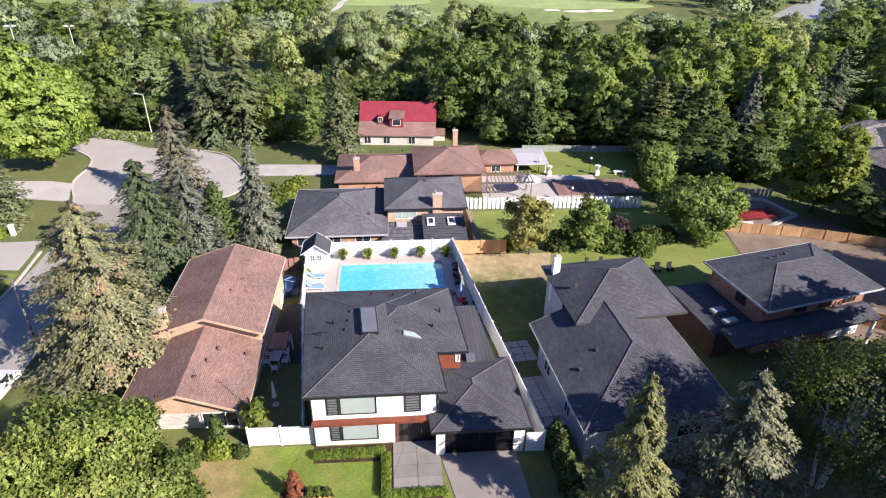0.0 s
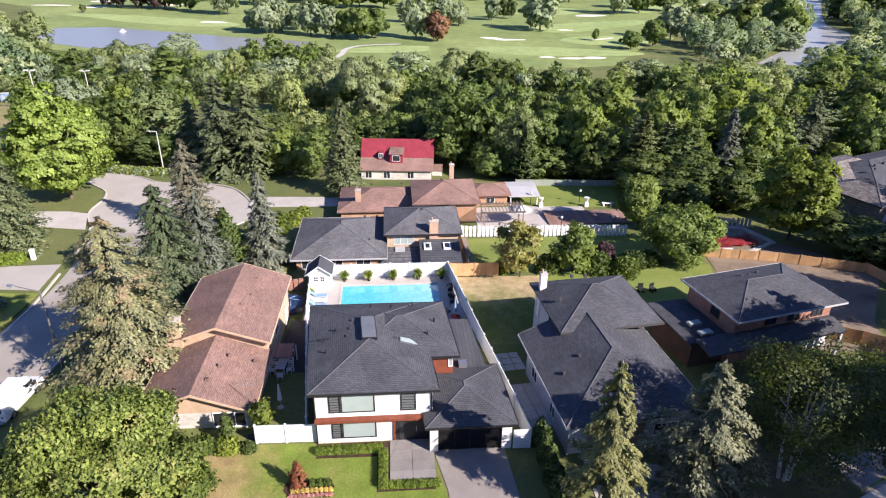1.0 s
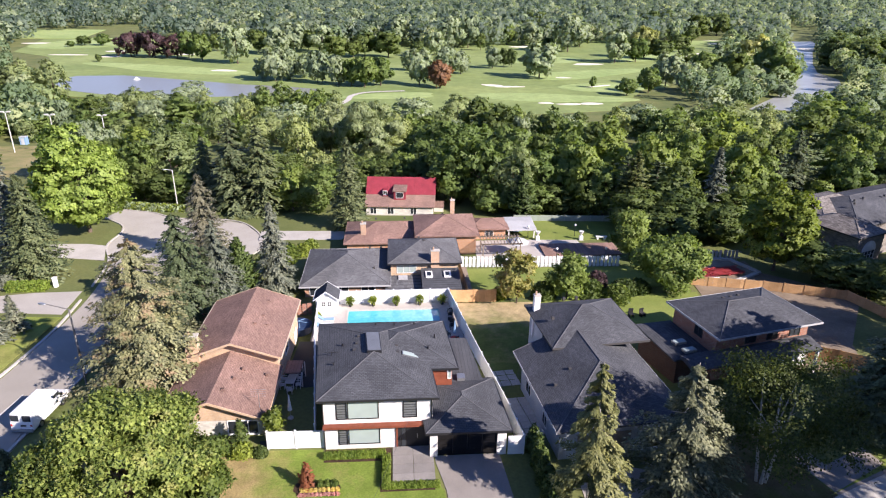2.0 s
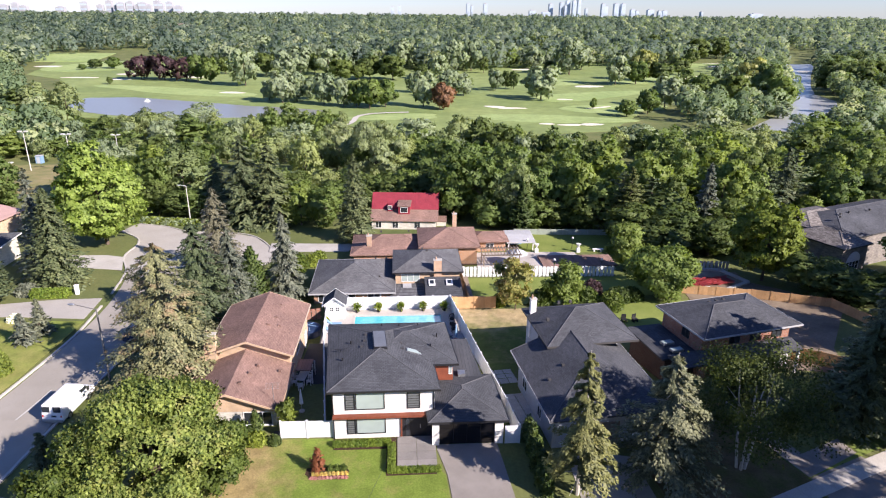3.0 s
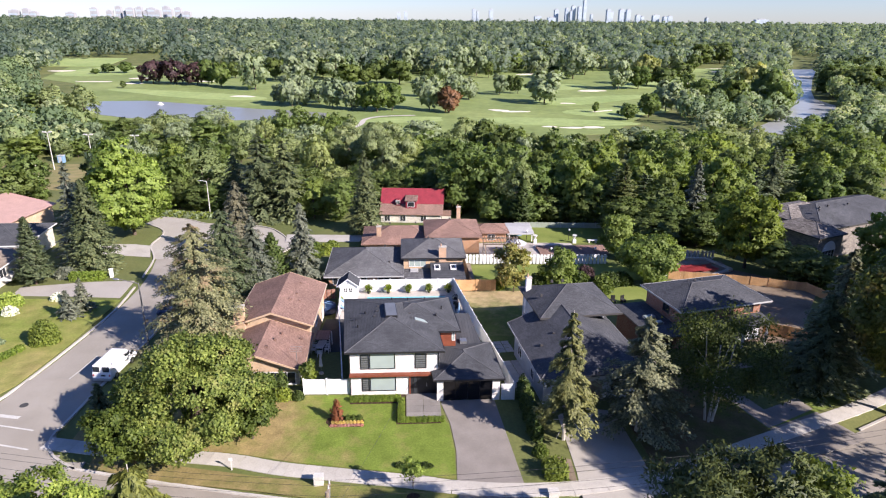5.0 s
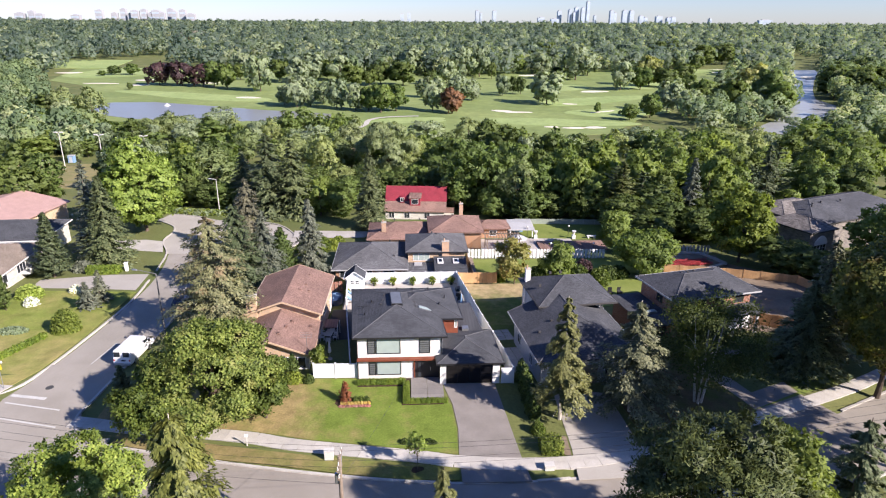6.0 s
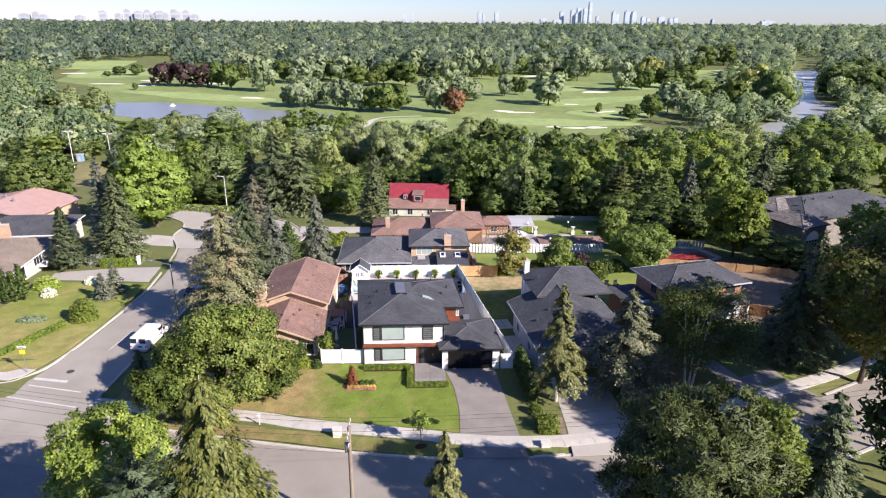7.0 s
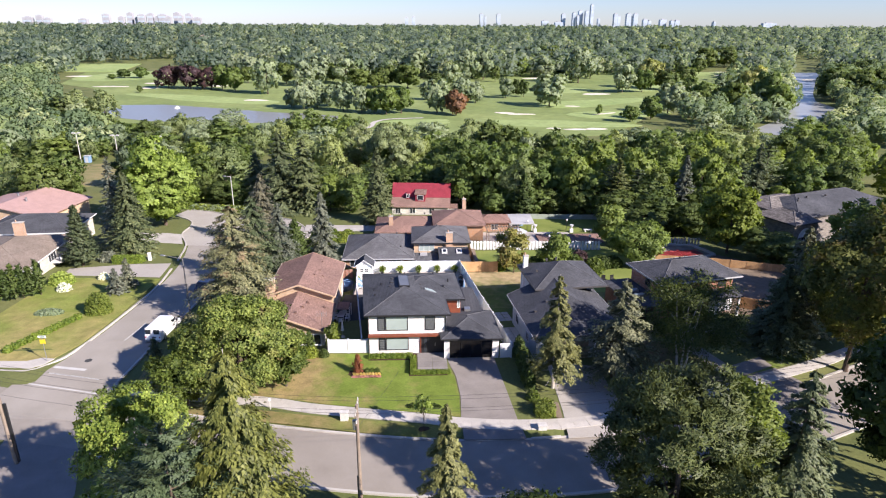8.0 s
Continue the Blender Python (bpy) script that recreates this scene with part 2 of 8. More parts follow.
M["manse_stone"] = bricks("grey_rough_stone", (0.17, 0.15, 0.135), (0.28, 0.25, 0.225), (0.26, 0.24, 0.21), 0.45, 0.16)
M["mesh_fence"] = plain("grey_green_mesh", (0.3, 0.34, 0.28), 0.8)
M["shingle_brown"] = shingles("red_brown_shingles", (0.225, 0.142, 0.115), (0.318, 0.202, 0.166), (1.15, 1.12, 1.1))
M["shingle_tan"] = shingles("tan_shingles", (0.24, 0.19, 0.15), (0.3, 0.25, 0.2), (1.1, 1.1, 1.1))
M["shingle_old"] = shingles("weathered_shingles", (0.13, 0.115, 0.105), (0.26, 0.235, 0.21), (1.3, 1.3, 1.3), 0.25, 0.5)
M["red_metal"] = plain("red_roof_metal", (0.27, 0.034, 0.048), 0.6, 0, 0.4, 0.25)
M["pink_metal"] = plain("faded_red_roof", (0.45, 0.29, 0.25), 0.6)
M["white"] = plain("white_paint", (0.72, 0.71, 0.69), 0.55, 0, 0.4, 0.05)
M["tarpaulin"] = plain("red_tarpaulin", (0.42, 0.06, 0.06), 0.5, 0, 0.4, 0.25)
M["fence_grey"] = plain("grey_painted_boards", (0.5, 0.49, 0.47), 0.7, 0, 0.2, 0.2)
M["vinyl"] = plain("white_vinyl", (0.72, 0.73, 0.73), 0.4, 0, 0.4, 0.04)
M["white_brick"] = bricks("white_painted_brick", (0.78, 0.76, 0.72), (0.82, 0.8, 0.77), (0.68, 0.66, 0.62))
M["red_brick"] = bricks("red_brick", (0.26, 0.1, 0.065), (0.34, 0.15, 0.1), (0.38, 0.33, 0.28))
M["orange_brick"] = bricks("orange_brick", (0.4, 0.2, 0.11), (0.48, 0.26, 0.15), (0.45, 0.38, 0.3))
# red brick with the shade of the gap and porch put into its colour
M["shaded_brick"] = bricks("shaded_red_brick", (0.06, 0.03, 0.023), (0.09, 0.045, 0.035), (0.1, 0.085, 0.075))
M["tan_brick"] = bricks("tan_brick", (0.5, 0.33, 0.2), (0.56, 0.4, 0.26), (0.55, 0.47, 0.38))
M["stone"] = bricks("cream_stone", (0.52, 0.49, 0.43), (0.68, 0.65, 0.58), (0.55, 0.52, 0.46), 0.5, 0.14)
M["grey_wall"] = plain("grey_stucco", (0.42, 0.44, 0.45), 0.9)
M["dark_trim"] = plain("black_trim", (0.022, 0.022, 0.024), 0.4)
M["cedar"] = two_scale("red_cedar_siding", (0.16, 0.045, 0.024), (0.23, 0.068, 0.036), 1.5, 12, 0.6)
M["wood_new"] = two_scale("new_cedar_fence", (0.42, 0.24, 0.11), (0.54, 0.34, 0.17), 0.8, 10, 0.8, piece=0.12)
M["wood_old"] = two_scale("grey_weathered_wood", (0.2, 0.15, 0.11), (0.32, 0.26, 0.2), 1.0, 12, 0.9)
M["bark"] = two_scale("tree_bark", (0.07, 0.05, 0.035), (0.16, 0.12, 0.09), 2, 12, 0.95, 0, 0.03)
M["bark_pale"] = two_scale("pale_bark", (0.4, 0.36, 0.3), (0.55, 0.5, 0.44), 2, 12, 0.9, 0, 0.02)
M["steel"] = plain("galvanised_steel", (0.45, 0.46, 0.46), 0.45, 0.8)
M["pole_paint"] = plain("pale_pole_paint", (0.6, 0.58, 0.53), 0.5)
M["pole_grey"] = plain("weathered_grey_pole", (0.17, 0.165, 0.155), 0.6)
M["rubber"] = plain("black_rubber", (0.02, 0.02, 0.02), 0.85)
M["car_white"] = plain("white_car_paint", (0.8, 0.8, 0.8), 0.2, 0, 0.6, 0.03)
M["car_dark"] = plain("dark_blue_car_paint", (0.02, 0.03, 0.06), 0.2, 0, 0.6, 0.03)
M["blue_tarp"] = plain("blue_tarp", (0.018, 0.035, 0.08), 0.4)
M["blue_fabric"] = plain("blue_fabric", (0.2, 0.33, 0.48), 0.9)
M["red_paint"] = plain("red_paint", (0.5, 0.04, 0.03), 0.5)
M["orange_plastic"] = plain("orange_cushion", (0.6, 0.14, 0.06), 0.8)
M["sign_yellow"] = plain("yellow_sign", (0.75, 0.55, 0.03), 0.5)
M["sign_green"] = plain("green_sign", (0.02, 0.2, 0.08), 0.5)
M["line"] = plain("worn_road_paint", (0.55, 0.54, 0.5), 0.8)
M["chim_brick"] = bricks("tan_chimney_brick", (0.45, 0.28, 0.18), (0.52, 0.34, 0.23), (0.5, 0.42, 0.34))
# pale concrete and glass, paled and blued further to stand in for haze
M["tower"] = two_scale("hazed_tower_concrete", (0.34, 0.34, 0.36), (0.42, 0.42, 0.44), 0.01, 0.05, 0.9, 0, 0.0, 0.1)
M["tower_glass"] = two_scale("hazed_tower_glass", (0.4, 0.465, 0.53), (0.46, 0.525, 0.59), 0.01, 0.05, 0.9, 0, 0.0, 0.1)


def glass(name, col, rough=0.06):
    m, nodes, links, bsdf = shader(name, rough, 0, 0.6)
    vec = coords(nodes, links)
    links.new(ramp(nodes, links, noise_tex(nodes, links, vec, 0.6, 2), [(0.3, tuple(v * 0.85 for v in col)), (0.7, col)]), bsdf.inputs["Base Color"])
    return m


M["glass"] = glass("dark_window_glass", (0.03, 0.035, 0.04))
M["glass_pale"] = glass("pale_window_glass", (0.36, 0.43, 0.4), 0.12)
M["garage"] = glass("black_glass_garage_door", (0.008, 0.008, 0.009), 0.1)


def water(name, col, rough, wave, scale, spec=0.5):
    m, nodes, links, bsdf = shader(name, rough, 0, spec)
    vec = coords(nodes, links)
    n = noise_tex(nodes, links, vec, scale, 3)
    links.new(ramp(nodes, links, n, [(0.3, tuple(v * 0.88 for v in col)), (0.7, col)]), bsdf.inputs["Base Color"])
    bump(nodes, links, bsdf, n, 0.4, wave)
    return m


def pool_water(name, deep, shallow):
    """Turquoise water that pales towards the shallow end; bright ripple lines paint caustic light."""
    m, nodes, links, bsdf = shader(name, 0.08, 0, 0.5)
    vec = coords(nodes, links)
    sep = nodes.new("ShaderNodeSeparateXYZ")
    links.new(vec, sep.inputs[0])
    depth = nodes.new("ShaderNodeMapRange")
    depth.inputs["From Min"].default_value, depth.inputs["From Max"].default_value = -6.0, 1.5
    links.new(sep.outputs["X"], depth.inputs["Value"])
    ripple = noise_tex(nodes, links, vec, 2.6, 3, 0.6)
    col = blend(nodes, links, depth.outputs[0], deep, shallow)
    col = blend(nodes, links, 1.0, col, ramp(nodes, links, ripple, [(0.35, (0.84, 0.9, 0.9)), (0.55, (1.0, 1.0, 1.0)), (0.68, (1.3, 1.16, 1.14))]), "MULTIPLY")
    links.new(col, bsdf.inputs["Base Color"])
    bump(nodes, links, bsdf, ripple, 0.4, 0.01)
    return m


M["pool"] = pool_water("clear_pool_water", (0.09, 0.47, 0.52), (0.24, 0.55, 0.62))
M["pond"] = water("pond_water", (0.25, 0.255, 0.235), 0.3, 0.06, 0.5, 0.3)
M["river"] = water("river_water", (0.36, 0.37, 0.36), 0.3, 0.1, 0.12)

M["leaf_maple"] = foliage("maple_leaves", (0.095, 0.135, 0.028), (0.2, 0.245, 0.055))
M["leaf_bright"] = foliage("bright_maple_leaves", (0.205, 0.28, 0.055), (0.42, 0.5, 0.135))
M["leaf_lawn"] = foliage("lawn_maple_leaves", (0.1, 0.145, 0.034), (0.37, 0.41, 0.11), odd=(0.37, 0.36, 0.115), patch=0.6, through_light=0.28)
M["leaf_front"] = foliage("sunny_green_leaves", (0.12, 0.182, 0.04), (0.31, 0.38, 0.092), patch=0.7, through_light=0.24)
M["leaf_green"] = foliage("green_leaves", (0.06, 0.095, 0.022), (0.14, 0.185, 0.045))
M["grove_green"] = foliage("grove_green_leaves", (0.12, 0.175, 0.048), (0.215, 0.28, 0.09), through_light=0.4, calm=0.4)
M["grove_deep"] = foliage("grove_deep_leaves", (0.088, 0.126, 0.038), (0.165, 0.212, 0.072), through_light=0.4, calm=0.4)
M["grove_light"] = foliage("grove_light_leaves", (0.155, 0.21, 0.05), (0.265, 0.325, 0.092), through_light=0.4, calm=0.4)
M["leaf_olive"] = foliage("olive_willow_leaves", (0.2, 0.245, 0.1), (0.328, 0.375, 0.17), calm=0.55)
M["leaf_willow"] = foliage("pale_willow_leaves", (0.23, 0.268, 0.135), (0.44, 0.48, 0.27), patch=0.35, calm=0.2, through_light=0.4)
M["leaf_russet"] = foliage("russet_leaves", (0.18, 0.095, 0.055), (0.3, 0.165, 0.1), calm=0.3)
M["leaf_deep"] = foliage("deep_green_leaves", (0.045, 0.072, 0.02), (0.1, 0.135, 0.038))
M["leaf_yellow"] = foliage("yellow_green_leaves", (0.15, 0.195, 0.035), (0.25, 0.3, 0.06), calm=0.3, fine=2.6)
M["leaf_silver"] = foliage("silver_green_leaves", (0.22, 0.27, 0.166), (0.34, 0.395, 0.252), (0.95, 0.98, 1.06), calm=0.55)
M["leaf_bronze"] = foliage("bronze_green_leaves", (0.19, 0.2, 0.06), (0.33, 0.31, 0.11), odd=(0.34, 0.24, 0.09), patch=0.5)
M["leaf_oak"] = foliage("dull_oak_leaves", (0.07, 0.088, 0.026), (0.17, 0.185, 0.06), odd=(0.19, 0.15, 0.06), patch=0.4)
# birch leaf colours lowered to carry the shade of taller trees
M["leaf_birch"] = foliage("shaded_birch_leaves", (0.03, 0.046, 0.013), (0.085, 0.108, 0.03))
M["leaf_gold"] = foliage("golden_leaves", (0.32, 0.33, 0.11), (0.46, 0.45, 0.19))
M["leaf_purple"] = foliage("purple_leaves", (0.06, 0.036, 0.045), (0.13, 0.075, 0.085), calm=0.4)
M["leaf_rust"] = foliage("rust_red_leaves", (0.189, 0.061, 0.034), (0.297, 0.115, 0.054))
M["needle_green"] = foliage("spruce_needles", (0.055, 0.078, 0.038), (0.15, 0.175, 0.09), through_light=0.12)
M["needle_blue"] = foliage("blue_spruce_needles", (0.068, 0.08, 0.062), (0.205, 0.22, 0.17), through_light=0.1)
M["needle_brown"] = foliage("cone_laden_spruce_needles", (0.08, 0.09, 0.05), (0.25, 0.25, 0.14), through_light=0.1, patch=0.35, odd=(0.25, 0.18, 0.11))
M["needle_olive"] = foliage("olive_spruce_needles", (0.085, 0.095, 0.035), (0.235, 0.235, 0.095), through_light=0.15)
M["needle_moss"] = foliage("moss_green_spruce_needles", (0.056, 0.07, 0.018), (0.185, 0.2, 0.058), through_light=0.15)
M["needle_cream"] = foliage("grey_cream_spruce_needles", (0.062, 0.072, 0.04), (0.23, 0.235, 0.138), through_light=0.1)
M["needle_dull"] = foliage("dull_brown_spruce_needles", (0.09, 0.088, 0.058), (0.2, 0.188, 0.13), through_light=0.1)
M["needle_soft"] = foliage("pale_pine_needles", (0.065, 0.095, 0.048), (0.16, 0.2, 0.108), through_light=0.15)
M["needle_pine"] = foliage("pine_needles", (0.046, 0.064, 0.022), (0.135, 0.155, 0.052), through_light=0.15)
M["cedar_leaf"] = foliage("cedar_foliage", (0.042, 0.072, 0.018), (0.115, 0.155, 0.042), through_light=0.12)
M["hedge_leaf"] = foliage("clipped_hedge_leaves", (0.11, 0.18, 0.025), (0.24, 0.3, 0.06))
M["flower_yellow"] = foliage("yellow_flowers", (0.5, 0.34, 0.08), (0.68, 0.54, 0.2), through_light=0.1)
M["flower_pink"] = foliage("pink_flowers", (0.42, 0.15, 0.15), (0.58, 0.32, 0.31), through_light=0.1)
M["flower_white"] = foliage("white_blossom", (0.6, 0.62, 0.5), (0.8, 0.8, 0.72), through_light=0.1)
M["wood_far"] = foliage("distant_wood_leaves", (0.12, 0.168, 0.085), (0.21, 0.265, 0.145), patch=0.09, calm=0.85, stand=True)
# far leaves: distance haze is put into the bluer, paler leaf colours
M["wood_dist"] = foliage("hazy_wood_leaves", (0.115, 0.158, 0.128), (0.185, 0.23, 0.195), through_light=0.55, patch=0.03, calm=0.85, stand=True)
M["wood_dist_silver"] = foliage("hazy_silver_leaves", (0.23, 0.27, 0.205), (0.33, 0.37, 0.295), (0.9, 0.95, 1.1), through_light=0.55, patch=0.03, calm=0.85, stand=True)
M["wood_far_silver"] = foliage("distant_silver_leaves", (0.255, 0.29, 0.165), (0.37, 0.405, 0.25), (0.95, 0.97, 1.04), patch=0.09, calm=0.85, stand=True)


# ---- building helpers ----
GY = (-300, 4, 30, 50, 75, 110, 170, 600, 1500, 5000)
GZ = (0, 0, -1.4, -2.6, -4, -6.5, -12, -12, 8, 8)


def level(x, y):
    """Height of the land: flat at the street, falling to the river valley, rising again far off."""
    return float(np.interp(y, GY, GZ))


def thing(name, label, category, loc=(0, 0, 0), rot=0.0, group="", kind=""):
    ob = new(name)
    ob.location, ob.rotation_euler = loc, (0, 0, radians(rot))
    ob.empty_display_size = 0.3
    return tagged(ob, label, category, group, kind)


def part(name, bm, material, parent, label="", smooth=False):
    """Links a bmesh as one mesh object under a thing or a part."""
    me = bpy.data.meshes.new(name)
    if not isinstance(bm, bpy.types.Mesh):
        bmesh.ops.recalc_face_normals(bm, faces=bm.faces)
        bm.to_mesh(me)
        bm.free()
    else:
        me = bm
    me.materials.append(material)
    if smooth:
        for p in me.polygons:
            p.use_smooth = True
    ob = new(name, me)
    ob.parent = parent
    if label:
        ob["label"] = label
    return ob


def single(name, bm, material, label, category, kind="", group="", loc=(0, 0, 0), smooth=False):
    """A thing that is one mesh."""
    ob = part(name, bm, material, None, label, smooth)
    ob.location = loc
    return tagged(ob, label, category, group, kind)


def box(bm, x0, x1, y0, y1, z0, z1, k=0.0):
    """An axis-aligned box; k leans it sideways with depth."""
    v = [bm.verts.new((x + k * y, y, z)) for z in (z0, z1) for x, y in ((x0, y0), (x1, y0), (x1, y1), (x0, y1))]
    for f in ((3, 2, 1, 0), (4, 5, 6, 7), (0, 1, 5, 4), (1, 2, 6, 5), (2, 3, 7, 6), (3, 0, 4, 7)):
        bm.faces.new([v[i] for i in f])
    return bm


def boxes(*rows, k=0.0):
    bm = bmesh.new()
    for r in rows:
        box(bm, *r, k=k)
    return bm


def prism(bm, pts, z0, z1):
    """A flat polygon with thickness; z may be a function of the place."""
    lo = [bm.verts.new((x, y, z0(x, y) if callable(z0) else z0)) for x, y in pts]
    hi = [bm.verts.new((x, y, z1(x, y) if callable(z1) else z1)) for x, y in pts]
    bm.faces.new(lo[::-1])
    bm.faces.new(hi)
    for i in range(len(pts)):
        j = (i + 1) % len(pts)
        bm.faces.new((lo[i], lo[j], hi[j], hi[i]))
    return bm


def rod(bm, a, b, r0, r1, n=8):
    """A tapered rod from a to b."""
    a, b = Vector(a), Vector(b)
    q = (b - a).to_track_quat("Z", "Y")
    rings = []
    for c, r in ((a, r0), (b, r1)):
        rings.append([bm.verts.new(c + q @ Vector((r * math.cos(2 * math.pi * i / n), r * math.sin(2 * math.pi * i / n), 0))) for i in range(n)])
    for i in range(n):
        j = (i + 1) % n
        bm.faces.new((rings[0][i], rings[0][j], rings[1][j], rings[1][i]))
    bm.faces.new(rings[0][::-1])
    bm.faces.new(rings[1])
    return bm


def solid_roof(bm, corners, ridge, thick=0.16):
    """Corners: four eave corners, anticlockwise from the front left; ridge: front and back (or left and right) ends."""
    c = [bm.verts.new(p) for p in corners]
    d = [bm.verts.new((p[0], p[1], p[2] - thick)) for p in corners]
    a, b = (bm.verts.new(p) for p in ridge)
    if abs(ridge[0][1] - ridge[1][1]) > abs(ridge[0][0] - ridge[1][0]):
        faces = [(c[0], c[1], a), (c[1], c[2], b, a), (c[2], c[3], b), (c[3], c[0], a, b)]
    else:
        faces = [(c[0], c[1], b, a), (c[1], c[2], b), (c[2], c[3], a, b), (c[3], c[0], a)]
    for f in faces:
        bm.faces.new(f)
    for i in range(4):
        j = (i + 1) % 4
        bm.faces.new((c[i], d[i], d[j], c[j]))
    bm.faces.new(d[::-1])
    return bm


def hip_roof(parent, x0, x1, y0, y1, z, pitch, material, fascia, k=0.0, label="", back_gable=False, front_gable=False):
    """A hip roof on a rectangle, with its fascia boards as parts."""
    w, d = x1 - x0, y1 - y0
    if d >= w:
        h = w / 2
        ridge = [((x0 + x1) / 2, y0 + (0.02 if front_gable else h), z + h * pitch), ((x0 + x1) / 2, y1 - (0.02 if back_gable else h) + 0.01, z + h * pitch)]
    else:
        h = d / 2
        ridge = [(x0 + (0.02 if front_gable else h), (y0 + y1) / 2, z + h * pitch), (x1 - (0.02 if back_gable else h) + 0.01, (y0 + y1) / 2, z + h * pitch)]
    lean = lambda p: (p[0] + k * p[1], p[1], p[2])
    roof = part("roof", solid_roof(bmesh.new(), [lean(p) for p in ((x0, y0, z), (x1, y0, z), (x1, y1, z), (x0, y1, z))], [lean(p) for p in ridge]), material, parent, label)
    f, t = 0.035, 0.17
    for r in ((x0 - f, x1 + f, y0 - f, y0, z - t, z + 0.03), (x0 - f, x1 + f, y1, y1 + f, z - t, z + 0.03), (x0 - f, x0, y0, y1, z - t, z + 0.03), (x1, x1 + f, y0, y1, z - t, z + 0.03)):
        if (front_gable or back_gable) and ((d >= w and r[3] - r[2] < 0.1) or (d < w and r[1] - r[0] < 0.1)):
            continue
        part("gutter", boxes(r, k=k), fascia, roof)
    # overlapping cap shingles along ridge and hips
    a, b = [lean(p) for p in ridge]
    c = [lean(p) for p in ((x0, y0, z), (x1, y0, z), (x1, y1, z), (x0, y1, z))]
    lines = [(a, b)] + ([(c[0], a), (c[1], a), (c[2], b), (c[3], b)] if d >= w else [(c[0], a), (c[3], a), (c[1], b), (c[2], b)])
    for p, q in lines:
        if (Vector(p) - Vector(q)).length > 0.3:
            part("ridge_cap", rod(bmesh.new(), p, q, 0.045, 0.045, 6), M["cap_shingle"] if material in (M["shingle_black"], M["shingle_grey"], M["shingle_light"]) else material, roof)
    return roof


def gable_roof(parent, x0, x1, y0, y1, z, pitch, material, fascia, label="", thick=0.18):
    """A gable roof with its ridge along y: two slabs in one mesh, verge boards as parts."""
    xm, top = (x0 + x1) / 2, z + (x1 - x0) / 2 * pitch
    bm = bmesh.new()
    prof = [(x0, z), (xm, top), (x1, z), (x1, z - thick), (xm, top - thick), (x0, z - thick)]
    rings = [[bm.verts.new((x, y, h)) for x, h in prof] for y in (y0, y1)]
    for i in range(6):
        j = (i + 1) % 6
        bm.faces.new((rings[0][i], rings[0][j], rings[1][j], rings[1][i]))
    for ring in rings:
        bm.faces.new((ring[0], ring[1], ring[4], ring[5]))
        bm.faces.new((ring[1], ring[2], ring[3], ring[4]))
    roof = part("roof", bm, material, parent, label)
    for y in (y0 - 0.04, y1):
        bm = bmesh.new()
        rr = [[bm.verts.new((x, yy, h)) for x, h in ((x0 - 0.03, z + 0.02), (xm, top + 0.03), (x1 + 0.03, z + 0.02), (x1 + 0.03, z - thick), (xm, top - thick - 0.02), (x0 - 0.03, z - thick))] for yy in (y, y + 0.04)]
        for i in range(6):
            j = (i + 1) % 6
            bm.faces.new((rr[0][i], rr[0][j], rr[1][j], rr[1][i]))
        for ring in rr:
            bm.faces.new((ring[0], ring[1], ring[4], ring[5]))
            bm.faces.new((ring[1], ring[2], ring[3], ring[4]))
        part("verge_board", bm, fascia, roof)
    for x in (x0 - 0.09, x1 + 0.01):
        part("gutter", boxes((x, x + 0.08, y0, y1, z - thick, z - 0.02)), fascia, roof)
    return roof


def gable_wall(parent, x0, x1, y0, y1, z0, z1, pitch, material, label=""):
    """A block of walls with gables at both ends."""
    bm = bmesh.new()
    xm = (x0 + x1) / 2
    prof = [(x0, z0), (x1, z0), (x1, z1), (xm, z1 + (x1 - x0) / 2 * pitch), (x0, z1)]
    rings = [[bm.verts.new((x, y, h)) for x, h in prof] for y in (y0, y1)]
    for i in range(5):
        j = (i + 1) % 5
        bm.faces.new((rings[0][i], rings[0][j], rings[1][j], rings[1][i]))
    for ring in rings:
        bm.faces.new(ring)
    return part("wall", bm, material, parent, label)


